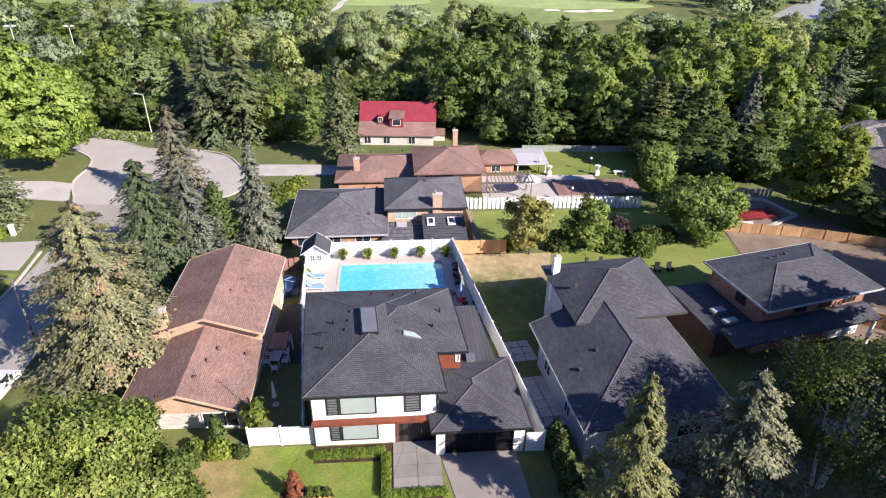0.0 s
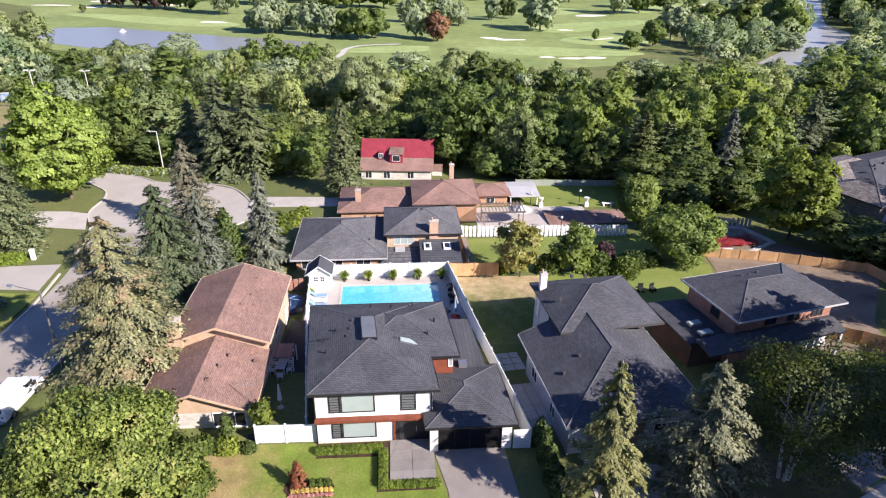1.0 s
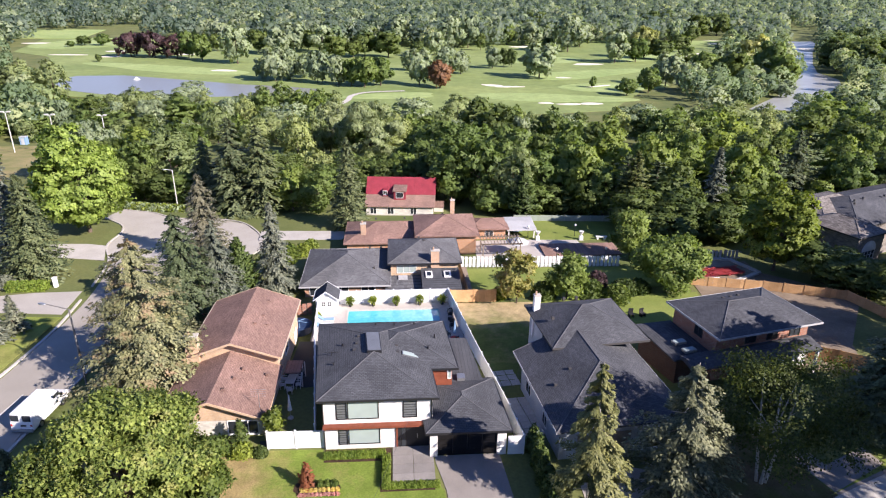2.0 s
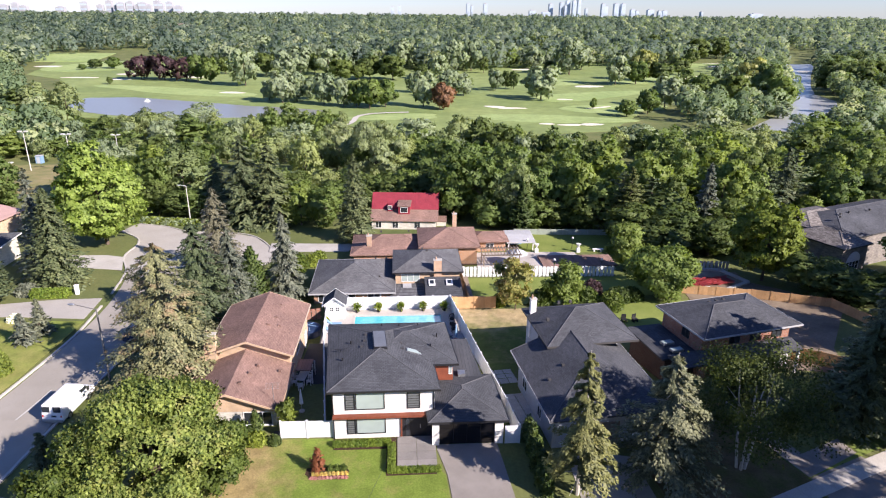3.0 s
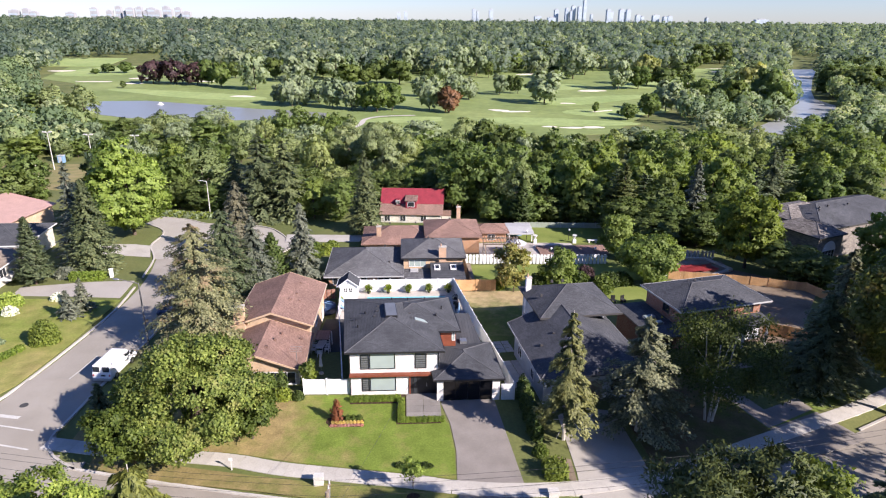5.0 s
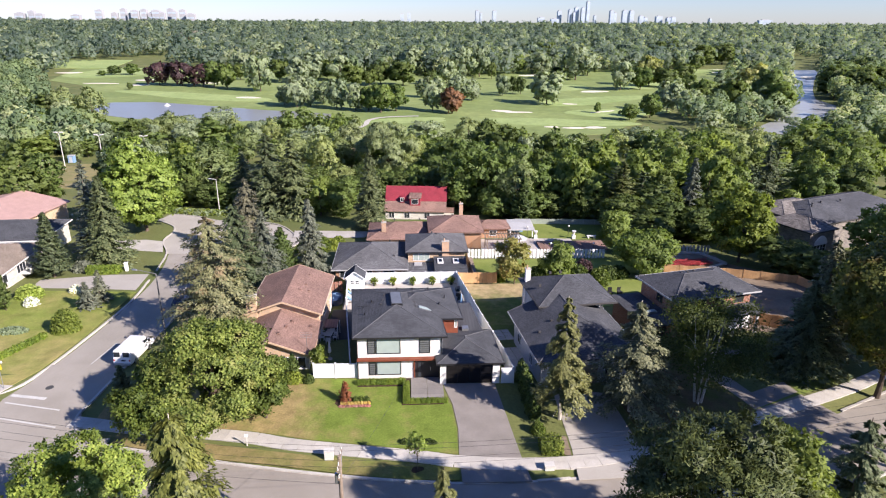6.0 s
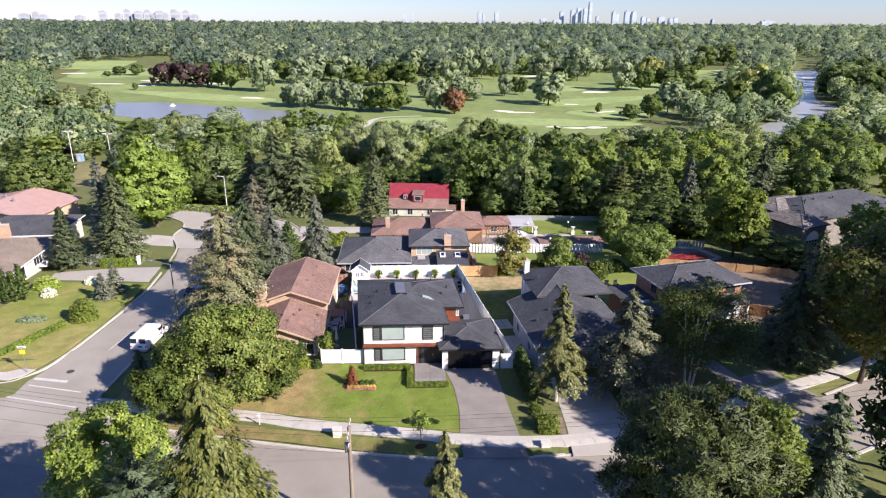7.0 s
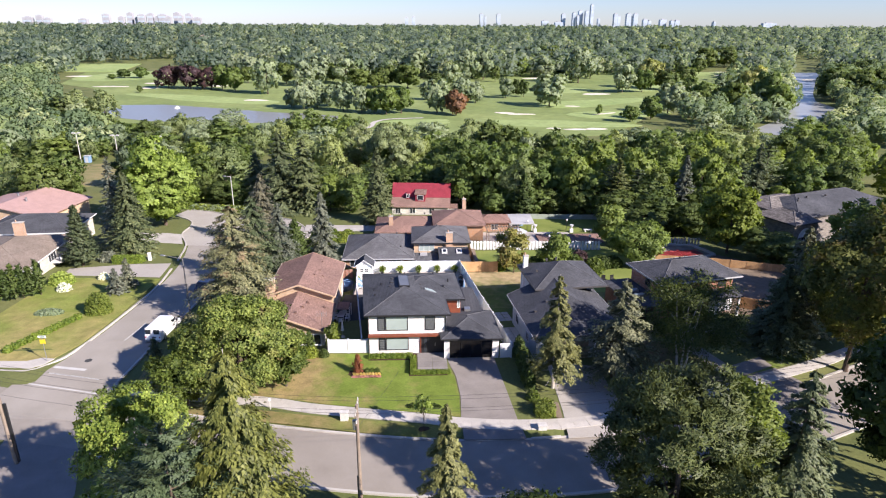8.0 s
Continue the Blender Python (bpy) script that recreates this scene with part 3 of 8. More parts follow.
def window(parent, side, at, u0, u1, z0, z1, pane, frame_mat, bars=0, rails=0, k=0.0, sill=None):
    """A window on a wall: frame, sub-divided panes, sill. side: s, n, e or w; at: the wall's plane; u: along it."""
    bm = bmesh.new()
    t, out = 0.07, 0.06
    sign = {"s": -1, "w": -1, "n": 1, "e": 1}[side]

    def put(bm, a, b, c, d, o0, o1):
        p, q = sorted((at + sign * o0, at + sign * o1))
        if side in "sn":
            box(bm, a, b, p, q, c, d, k)
        else:
            box(bm, p, q, a, b, c, d, k)
        return bm

    ring = []
    for o in (-0.02, out):
        for a, b, c, d in ((u0, u1, z0, z1), (u0 + t, u1 - t, z0 + t, z1 - t)):
            row = []
            for u, z in ((a, c), (b, c), (b, d), (a, d)):
                p = at + sign * o
                x, y = (u, p) if side in "sn" else (p, u)
                row.append(bm.verts.new((x + k * y, y, z)))
            ring.append(row)
    for i in range(4):
        j = (i + 1) % 4
        for p, q in ((0, 1), (1, 3), (3, 2), (2, 0)):
            bm.faces.new((ring[p][i], ring[p][j], ring[q][j], ring[q][i]))
    frame_ob = part("window", bm, frame_mat, parent)
    for i in range(bars):
        u = u0 + (u1 - u0) * (i + 1) / (bars + 1)
        part("muntin", put(bmesh.new(), u - 0.03, u + 0.03, z0 + t, z1 - t, -0.02, out - 0.012), frame_mat, frame_ob)
    for i in range(rails):
        z = z0 + (z1 - z0) * (i + 1) / (rails + 1)
        part("muntin", put(bmesh.new(), u0 + t, u1 - t, z - 0.022, z + 0.022, -0.02, out - 0.02), frame_mat, frame_ob)
    n = bars + 1
    for i in range(n):
        a, b = u0 + t + (u1 - u0 - 2 * t) * i / n, u0 + t + (u1 - u0 - 2 * t) * (i + 1) / n
        part("pane", put(bmesh.new(), a + 0.004, b - 0.004, z0 + t, z1 - t, -0.02, 0.018), pane, frame_ob)
    if sill:
        part("sill", put(bmesh.new(), u0 - 0.06, u1 + 0.06, z0 - 0.07, z0 - 0.003, -0.02, 0.1), sill, frame_ob)
    return frame_ob


def chimney(parent, x, y, z0, z1, w, d, material, label="brick chimney"):
    ch = part("chimney", boxes((x - w / 2, x + w / 2, y - d / 2, y + d / 2, z0, z1)), material, parent, label)
    part("cap", boxes((x - w / 2 - 0.06, x + w / 2 + 0.06, y - d / 2 - 0.06, y + d / 2 + 0.06, z1, z1 + 0.1)), M["concrete"], ch)
    bm = rod(bmesh.new(), (x - w / 5, y, z1 + 0.1), (x - w / 5, y, z1 + 0.5), 0.11, 0.09)
    part("flue", bm, M["chim_brick"], ch)
    return ch


def roof_vent(parent, x, y, z, kind=0, paint="vent_grey"):
    if kind == 0:
        part("roof_vent", rod(bmesh.new(), (x, y, z - 0.2), (x, y, z + 0.28), 0.07, 0.07), M["dark_trim"], parent)
    else:
        part("roof_vent", boxes((x - 0.13, x + 0.13, y - 0.13, y + 0.13, z - 0.25, z + 0.07)), M[paint], parent)


# ---- plants ----
def raw_mesh(name, verts, faces, normals=None):
    """A mesh from arrays of corners and faces, with soft normals where given."""
    me = bpy.data.meshes.new(name)
    n, f = len(verts), len(faces)
    me.vertices.add(n)
    me.vertices.foreach_set("co", np.asarray(verts, np.float32).ravel())
    w = np.shape(faces)[1]
    me.loops.add(f * w)
    me.loops.foreach_set("vertex_index", np.asarray(faces, np.int32).ravel())
    me.polygons.add(f)
    me.polygons.foreach_set("loop_start", np.arange(0, f * w, w, dtype=np.int32))
    me.update(calc_edges=True)
    if normals is not None:
        a = me.attributes.new("custom_normal", "FLOAT_VECTOR", "POINT")
        a.data.foreach_set("vector", np.asarray(normals, np.float32).ravel())
        me.update()
    return me


def unit(v):
    return v / np.maximum(np.linalg.norm(v, axis=-1, keepdims=True), 1e-9)


def leaf_quads(centre, along, facing, length, width):
    """One pointed leaf for each centre: its long axis lies along, its face is turned to facing."""
    u = unit(along)
    v = unit(np.cross(facing, u))
    length, width = np.broadcast_to(length, len(centre))[:, None], np.broadcast_to(width, len(centre))[:, None]
    pts = np.stack([centre + u * length * 1.15, centre - u * length * 0.75 + v * width * 1.4, centre - u * length * 0.75 - v * width * 1.4], 1)
    n = len(centre)
    return pts.reshape(-1, 3), np.arange(n * 3).reshape(n, 3)


def crown_points(rng, radius, height, base, lobes, clumps, per, spread, flat=0.75, inner=0.25, knob=1.0):
    """Leaf places on many lobes inside an uneven crown, with the way outwards at each."""
    lobe = unit(rng.normal(size=(lobes, 3))) * rng.uniform(0.35, 0.8 + 0.25 * (1 - knob), (lobes, 1)) * np.array([radius, radius, height / 2])
    lobe[0] *= 0.1
    lobe[:, 2] += base + height / 2
    size = rng.uniform(0.3, 0.52, lobes) * radius * knob
    size[0] = 0.66 * radius
    many = clumps * 4
    pick = rng.integers(0, lobes, many)
    way = unit(rng.normal(size=(many, 3)) + [0, 0, 0.3])
    depth = np.where(rng.random(many) < inner, rng.uniform(0.7, 0.9, many), rng.uniform(0.92, 1.08, many))
    centre = lobe[pick] + way * (size[pick] * depth)[:, None] * [1, 1, flat]
    # clumps deep inside another lobe would never be seen
    gap = np.linalg.norm((centre[:, None] - lobe[None]) / [1, 1, flat], axis=-1) / size[None]
    gap[np.arange(many), pick] = 9
    keep = np.flatnonzero(gap.min(1) > 0.9)[:clumps]
    centre, way = centre[keep], way[keep]
    per = max(1, round(per * clumps / max(len(keep), 1)))
    axis = unit(centre - [0, 0, base + height * 0.45])
    way = unit(way + axis * 0.45)
    leaf = np.repeat(centre, per, 0) + rng.normal(size=(len(keep) * per, 3)) * spread * [1, 1, 0.7]
    return leaf, np.repeat(way, per, 0), lobe, size


def broadleaf_crown(seed, radius, height, base, lobes=22, clumps=420, per=16, leaf=0.22, spread=0.32, droop=0.0, slim=0.62, soft=0.7, knob=1.0, tousle=0.38):
    rng = np.random.default_rng(seed)
    p, way, lobe, size = crown_points(rng, radius, height, base, lobes, clumps, per, spread, knob=knob)
    n = len(p)
    facing = unit(way * 1.5 + rng.normal(size=(n, 3)) * tousle + [0, 0, 0.35])
    along = rng.normal(size=(n, 3)) + way * 0.4 - np.array([0, 0, droop])
    size_l = leaf * rng.uniform(0.7, 1.35, n)
    v, f = leaf_quads(p, along, facing, size_l, size_l * slim)
    return v, f, lobe, np.repeat(unit(way * soft + facing * (1 - soft)), 3, 0)


def tube(pts, radii, n=8):
    """A bent, tapering limb as one closed mesh."""
    bm = bmesh.new()
    pts = [Vector(p) for p in pts]
    rings = []
    for k, (p, r) in enumerate(zip(pts, radii)):
        q = (pts[min(k + 1, len(pts) - 1)] - pts[max(k - 1, 0)]).to_track_quat("Z", "Y")
        rings.append([bm.verts.new(p + q @ Vector((r * math.cos(2 * math.pi * i / n), r * math.sin(2 * math.pi * i / n), 0))) for i in range(n)])
    for a, b in zip(rings, rings[1:]):
        for i in range(n):
            bm.faces.new((a[i], a[(i + 1) % n], b[(i + 1) % n], b[i]))
    bm.faces.new(rings[0][::-1])
    bm.faces.new(rings[-1])
    return bm


def limb_lines(rng, height, lobe, limbs=9):
    """Where limbs leave the trunk and which way they bend."""
    for c in lobe[1:limbs + 1]:
        z = rng.uniform(0.35, 0.8) * height
        yield [(0, 0, z), (c[0] * 0.55, c[1] * 0.55, z + (c[2] - z) * 0.65), tuple(c)]


def broadleaf(name, label, seed, radius, height, base, material, bark=None, trunk=0.28, loc=(0, 0, 0), category="tree", group="", limbs=7, stems=(), **kw):
    """A tree: tapered trunk with limbs, and a crown of leaves in uneven clumps."""
    t = thing(name, label, category, loc, group=group)
    v, f, lobe, n = broadleaf_crown(seed, radius, height, base, **kw)
    rng, tall = np.random.default_rng(seed + 1), base + height * 0.6
    stem = part("trunk", tube([(0, 0, -0.4), (0.05, 0, tall * 0.5), (-0.05, 0.05, tall)], [trunk, trunk * 0.75, trunk * 0.3]), bark or M["bark"], t)
    for dx, dy in stems:
        part("trunk", tube([(dx * 0.2, dy * 0.2, -0.4), (dx * 0.6, dy * 0.6, tall * 0.5), (dx, dy, tall * 1.1)], [trunk * 0.9, trunk * 0.6, trunk * 0.2]), bark or M["bark"], t)
    for line in limb_lines(rng, tall, lobe, limbs):
        part("limb", tube(line, [trunk * 0.4, trunk * 0.25, trunk * 0.08], 6), bark or M["bark"], stem)
    part("crown", raw_mesh("crown", v, f, n), material, t)
    return t


def conifer_crown(seed, height, radius, levels=34, branches=9, stations=7, sprays=3, droop=0.35, leaf=0.34, skirt=0.1, gap=0.15, power=0.85, slim=0.3, hang=0.0, ragged=0.23, spray=0.13):
    rng = np.random.default_rng(seed)
    rows = []
    for i in range(levels):
        t = skirt + (1 - skirt) * (i / levels) ** 0.92
        reach = radius * (1 - t) ** power * 1.05 + 0.12
        count = max(4, int(branches * (0.55 + 0.5 * (1 - t))))
        for j in range(count):
            if rng.random() < gap:
                continue
            az = 2 * math.pi * (j + rng.random()) / count + i * 0.9
            length = reach * rng.uniform(0.95 - ragged, 0.95 + ragged)
            rows.append((az, length, t * height + rng.normal() * 0.12, droop * rng.uniform(0.6, 1.4), rng.uniform(-0.1, 0.25)))
    r = np.array(rows)
    s = np.linspace(0.12, 1.0, stations)
    az, length, z, dr, lift = (r[:, k][:, None, None] for k in range(5))
    s = s[None, :, None] + rng.normal(size=(len(r), stations, sprays)) * 0.05
    s = np.clip(s, 0.05, 1.05)
    out = np.stack([np.cos(az) + 0 * s, np.sin(az) + 0 * s, 0 * s + 0 * az], -1)
    side = np.stack([-np.sin(az) + 0 * s, np.cos(az) + 0 * s, 0 * s + 0 * az], -1)
    off = rng.normal(size=s.shape) * spray * length * (0.35 + s * 0.6) * 0.8
    sink = rng.random(s.shape) ** 2 * 0.3 + hang * rng.random(s.shape) * np.clip(length * s, 0.2, 2.2) * 0.35
    p = out * (length * s)[..., None] + side * off[..., None]
    p[..., 2] += z + length * (lift * s - dr * s ** 1.6 + 0.16 * np.clip(s - 0.7, 0, 1)) - sink
    along = out * 0.8 + side * np.sign(off)[..., None] * rng.uniform(0.1, 0.9, s.shape)[..., None]
    along[..., 2] += rng.normal(size=s.shape) * 0.25 - 0.35 * dr - hang * 1.1
    p, along = p.reshape(-1, 3), along.reshape(-1, 3)
    n = len(p)
    facing = rng.normal(size=(n, 3)) * 0.45 + np.c_[p[:, :2] / np.maximum(np.hypot(p[:, 0], p[:, 1]), 0.3)[:, None] * 0.8, np.ones(n)]
    size = leaf * rng.uniform(0.65, 1.3, n) * (0.55 + 0.45 * np.clip(1 - p[:, 2] / height, 0.2, 1))
    v, f = leaf_quads(p, along, facing, size, size * slim * rng.uniform(0.8, 1.5, n))
    out = np.c_[p[:, :2] / np.maximum(np.hypot(p[:, 0], p[:, 1]), 0.3)[:, None], np.full(n, 0.55)]
    return v, f, np.repeat(unit(unit(out) * 0.35 + unit(facing) * 0.65), 3, 0)


def conifer(name, label, seed, height, radius, material, loc=(0, 0, 0), bark=None, trunk=0.22, category="tree", group="", **kw):
    t = thing(name, label, category, loc, group=group)
    bm = rod(bmesh.new(), (0, 0, -0.4), (0, 0, height * 0.55), trunk, trunk * 0.55)
    rod(bm, (0, 0, height * 0.55 - 0.05), (0, 0, height * 0.99), trunk * 0.55, 0.02)
    rng = np.random.default_rng(seed + 5)
    for i in range(26):
        z = height * rng.uniform(0.12, 0.85)
        az, ln = rng.uniform(0, 6.28), radius * (1 - z / height) * 0.8
        rod(bm, (0, 0, z), (ln * math.cos(az), ln * math.sin(az), z - ln * 0.2), 0.045, 0.015, 5)
    part("trunk", bm, bark or M["bark"], t)
    v, f, n = conifer_crown(seed, height, radius, **kw)
    part("crown", raw_mesh("crown", v, f, n), material, t)
    return t


def shrub(name, label, seed, rx, ry, h, material, loc, leaf=0.1, count=700, boxy=0.0, category="shrub", group="", mat2=None):
    """A low bush or clipped hedge: a woody core with leaves over its whole face."""
    rng = np.random.default_rng(seed)
    t = thing(name, label, category, loc, group=group)
    way = unit(rng.normal(size=(count, 3)))
    way[:, 2] = np.abs(way[:, 2])
    if boxy:
        way = way / np.maximum(np.abs(way).max(1, keepdims=True), 0.3)
    p = way * [rx, ry, h] * rng.uniform(0.8, 1.06, (count, 1))
    size = leaf * rng.uniform(0.7, 1.4, count)
    v, f = leaf_quads(p, rng.normal(size=(count, 3)), way + rng.normal(size=(count, 3)) * 0.6, size, size * 0.6)
    bm = bmesh.new()
    for i in range(7):
        w = way[i * 13]
        rod(bm, (w[0] * rx * 0.2, w[1] * ry * 0.2, -0.15), (w[0] * rx * 0.7, w[1] * ry * 0.7, max(w[2], 0.3) * h * 0.75), 0.025, 0.012, 5)
    part("stem", bm, M["bark"], t)
    core = bmesh.new()
    bmesh.ops.create_icosphere(core, subdivisions=2, radius=1.0, matrix=Matrix.Diagonal((rx * 0.8, ry * 0.8, h * 0.8, 1)))
    for vert in core.verts:
        if boxy:
            q = Vector((vert.co.x / rx, vert.co.y / ry, vert.co.z / h))
            vert.co *= 0.8 / max(abs(q.x), abs(q.y), abs(q.z), 0.3)
        vert.co.z = max(vert.co.z, -0.1)
    part("inner_foliage", core, material, t)
    part("foliage", raw_mesh("foliage", v, f), mat2 or material, t)
    return t


# ---- land, roads, walks ----
MAIN = [(-260, 60), (-120, 14), (-80, 1), (-50, -7), (-36, -11.2), (-24, -14.4), (-13, -16.9), (-4, -18.4), (3, -18.8), (10, -18.6), (18, -17.4), (27, -15.0), (34, -12.4), (42, -9.0), (52, -4.2), (70, 6), (110, 32), (200, 95)]
SIDE = [(-39.9, -10), (-39.6, 0), (-38.6, 10), (-38.2, 20), (-38.4, 32), (-39.8, 42), (-41.5, 50), (-41, 56)]
BULB = [(-45.6, 48), (-49.0, 56), (-49.4, 62.5), (-51, 67), (-56, 72), (-55, 77.4), (-48.4, 74.8), (-43, 71), (-35, 69.8), (-29.8, 66.8), (-25.8, 60), (-24, 54), (-26, 49.4), (-31, 47), (-36, 47)]


def smooth_line(pts, step):
    """Points at even steps along a smooth curve through the given ones."""
    p = np.array(pts, float)
    p = np.vstack([2 * p[0] - p[1], p, 2 * p[-1] - p[-2]])
    out = []
    for i in range(1, len(p) - 2):
        t = np.linspace(0, 1, 24, endpoint=False)[:, None]
        a, b, c, d = p[i - 1:i + 3]
        out.append(0.5 * (2 * b + (c - a) * t + (2 * a - 5 * b + 4 * c - d) * t ** 2 + (3 * b - a - 3 * c + d) * t ** 3))
    q = np.vstack([*out, p[-2:-1]])
    s = np.r_[0, np.cumsum(np.linalg.norm(np.diff(q, axis=0), axis=1))]
    at = np.linspace(0, s[-1], max(2, int(s[-1] / step)))
    return np.stack([np.interp(at, s, q[:, 0]), np.interp(at, s, q[:, 1])], 1)


def shifted(line, d):
    """The line moved to its left by d."""
    t = unit(np.gradient(line, axis=0))
    return line + np.stack([-t[:, 1], t[:, 0]], 1) * d


def from_line(x, y, line):
    """Distance of many points from a polyline."""
    p = np.stack([x, y], -1)
    best = np.full(x.shape, 1e9)
    for a, b in zip(line[:-1], line[1:]):
        ab = b - a
        t = np.clip(((p - a) @ ab) / (ab @ ab), 0, 1)
        best = np.minimum(best, np.linalg.norm(p - a - t[..., None] * ab, axis=-1))
    return best


def inside(x, y, poly):
    """Which of many points lie in a polygon."""
    r = np.zeros(np.shape(x), bool)
    n = len(poly)
    for i in range(n):
        (xa, ya), (xb, yb) = poly[i], poly[(i + 1) % n]
        r ^= ((ya > y) != (yb > y)) & (x < (xb - xa) * (y - ya) / (yb - ya + 1e-12) + xa)
    return r


def ribbon(bm, left, right, z):
    a = [bm.verts.new((x, y, level(x, y) + z)) for x, y in left]
    b = [bm.verts.new((x, y, level(x, y) + z)) for x, y in right]
    for i in range(len(a) - 1):
        bm.faces.new((a[i], b[i], b[i + 1], a[i + 1]))
    return bm


def kerb(line, w=0.24, up=0.0, down=0.3):
    bm = bmesh.new()
    a, b = shifted(line, w / 2), shifted(line, -w / 2)
    rows = [[bm.verts.new((*p, level(*p) + z)) for p in q] for q, z in ((a, -down), (a, up), (b, up), (b, -down))]
    for r, s in zip(rows, rows[1:]):
        for i in range(len(line) - 1):
            bm.faces.new((r[i], s[i], s[i + 1], r[i + 1]))
    for e in (0, -1):
        bm.faces.new([r[e] for r in rows])
    return bm


def sheet(name, poly, z, material, label, category, thick=0.05, kind="structure", cut=2.0):
    """A flat patch that follows the land."""
    bm = bmesh.new()
    prism(bm, poly, lambda x, y: level(x, y) + z - thick, lambda x, y: level(x, y) + z)
    return single(name, bm, material, label, category, kind)


main_line, side_line = smooth_line(MAIN, 1.5), smooth_line(SIDE, 1.5)
HALF_MAIN, HALF_SIDE, DROP = 3.65, 3.9, 0.13

gx = np.r_[-4800, -3500, -2500, -1800, -1300, -900, -600, -420, -300, -220, -170, -130, np.arange(-100, 80, 1.0), 80, 90, 105, 130, 170, 220, 300, 420, 600, 900, 1300, 1800, 2500, 3500, 4800]
gy = np.r_[-2500, -1200, -600, -300, -160, -110, np.arange(-85, 90, 1.0), np.arange(90, 180, 6.0), 180, 200, 230, 270, 320, 380, 460, 560, 600, 700, 850, 1000, 1250, 1500, 2000, 3000, 4900]
X, Y = np.meshgrid(gx, gy)
Z = np.interp(Y, GY, GZ)
bulb = np.array(BULB)
on_road = (from_line(X, Y, main_line) < HALF_MAIN + 1.0) | (from_line(X, Y, side_line) < HALF_SIDE + 1.0) | inside(X, Y, BULB) | (from_line(X, Y, np.vstack([bulb, bulb[:1]])) < 1.0)
roll = np.array([[noise.noise((x * 0.11, y * 0.11, 0)) for x in gx] for y in gy]) * 0.05
near = (np.abs(X) < 100) & (np.abs(Y) < 90)
Z = Z + np.where(on_road, -DROP - 0.05, np.where(near, np.minimum(roll, 0.0) - 0.01, 0))
POND = [(-181, 322), (-177, 333), (-153, 335), (-123, 321), (-99, 309), (-82, 300), (-60, 293), (-42, 284), (-38, 276), (-44, 268), (-60, 262), (-76, 261), (-92, 260), (-114, 262), (-138, 268), (-158, 280), (-174, 300)]
RIVER = [(150, 226), (184, 262), (211, 295), (249, 357), (287, 429), (348, 542), (409, 641), (440, 700), (480, 770), (520, 770), (485, 706), (418, 598), (343, 485), (288, 398), (261, 351), (253, 318), (238, 294), (215, 270), (170, 220)]
for water_poly in (POND, RIVER):
    Z = np.where(inside(X, Y, water_poly), Z - 0.5, Z)
# the pool's shell goes down into the land
Z = np.where((X > -12.8) & (X < 4.3) & (Y > 14.6) & (Y < 30.4), Z - 2.0, Z)
nx, ny = len(gx), len(gy)
idx = np.arange(nx * ny).reshape(ny, nx)
ground_mesh = raw_mesh("ground", np.stack([X, Y, Z], -1).reshape(-1, 3), np.stack([idx[:-1, :-1], idx[:-1, 1:], idx[1:, 1:], idx[1:, :-1]], -1).reshape(-1, 4))
single("ground", ground_mesh, M["ground"], "patchy green and dry grass ground falling to a valley", "ground", "structure", smooth=True)

single("road_main", ribbon(bmesh.new(), shifted(main_line, HALF_MAIN), shifted(main_line, -HALF_MAIN), -DROP), M["asphalt"], "worn grey asphalt street that curves past the houses", "road", "structure")
single("road_side", ribbon(bmesh.new(), shifted(side_line, HALF_SIDE), shifted(side_line, -HALF_SIDE), -DROP + 0.006), M["asphalt_pale"], "worn pale asphalt side street", "road", "structure")
single("road_bulb", prism(bmesh.new(), BULB, lambda x, y: level(x, y) - DROP - 0.04, lambda x, y: level(x, y) - DROP + 0.012), M["asphalt_bulb"], "pale asphalt turning circle", "road", "structure")
corner = [(-46.5, -3.5), (-44.6, -1.2), (-43.4, 2.5), (-43.0, 6), (-35.3, 6), (-35.2, 0.5), (-35.6, -3.2), (-34.6, -5.6), (-31, -7.4), (-31, -12), (-47, -8)]
single("road_corner", prism(bmesh.new(), corner, -DROP - 0.04, -DROP + 0.018), M["asphalt_pale"], "worn asphalt street corner", "road", "structure")

north, south = shifted(main_line, HALF_MAIN + 0.12), shifted(main_line, -HALF_MAIN - 0.12)


def stretch(line, lo, hi):
    return line[(line[:, 0] >= lo) & (line[:, 0] <= hi)]


for a, b in ((-33, 0.2), (6.2, 10.4), (17.2, 29.5), (37.5, 110)):
    single("kerb", kerb(stretch(north, a, b)), M["concrete"], "pale concrete kerb along the street", "kerb", "structure")
for a, b in ((0.2, 6.2), (10.4, 17.2), (29.5, 37.5)):
    single("kerb", kerb(stretch(north, a - 0.9, b + 0.9), up=-0.1), M["concrete"], "dropped concrete kerb at a driveway", "kerb", "structure")
for a, b in ((-110, -47), (-36, 110)):
    single("kerb", kerb(stretch(south, a, b)), M["concrete"], "pale concrete kerb along the street", "kerb", "structure")
west_kerb = smooth_line([(-60, -0.2), (-50, -0.6), (-46.6, -0.9), (-44.8, 0.6), (-43.4, 4), (-42.6, 14), (-42.3, 25), (-43.2, 34)], 1.0)
single("kerb", kerb(west_kerb), M["concrete"], "pale concrete kerb round a street corner", "kerb", "structure")
east_kerb = smooth_line([(-31.5, -8.6), (-34.3, -6.6), (-35.6, -4.2), (-35.4, -1.5), (-35.0, 4), (-34.5, 12), (-34.2, 22), (-34.4, 33), (-34.6, 42)], 1.0)
single("kerb", kerb(east_kerb), M["concrete"], "pale concrete kerb round a street corner", "kerb", "structure")
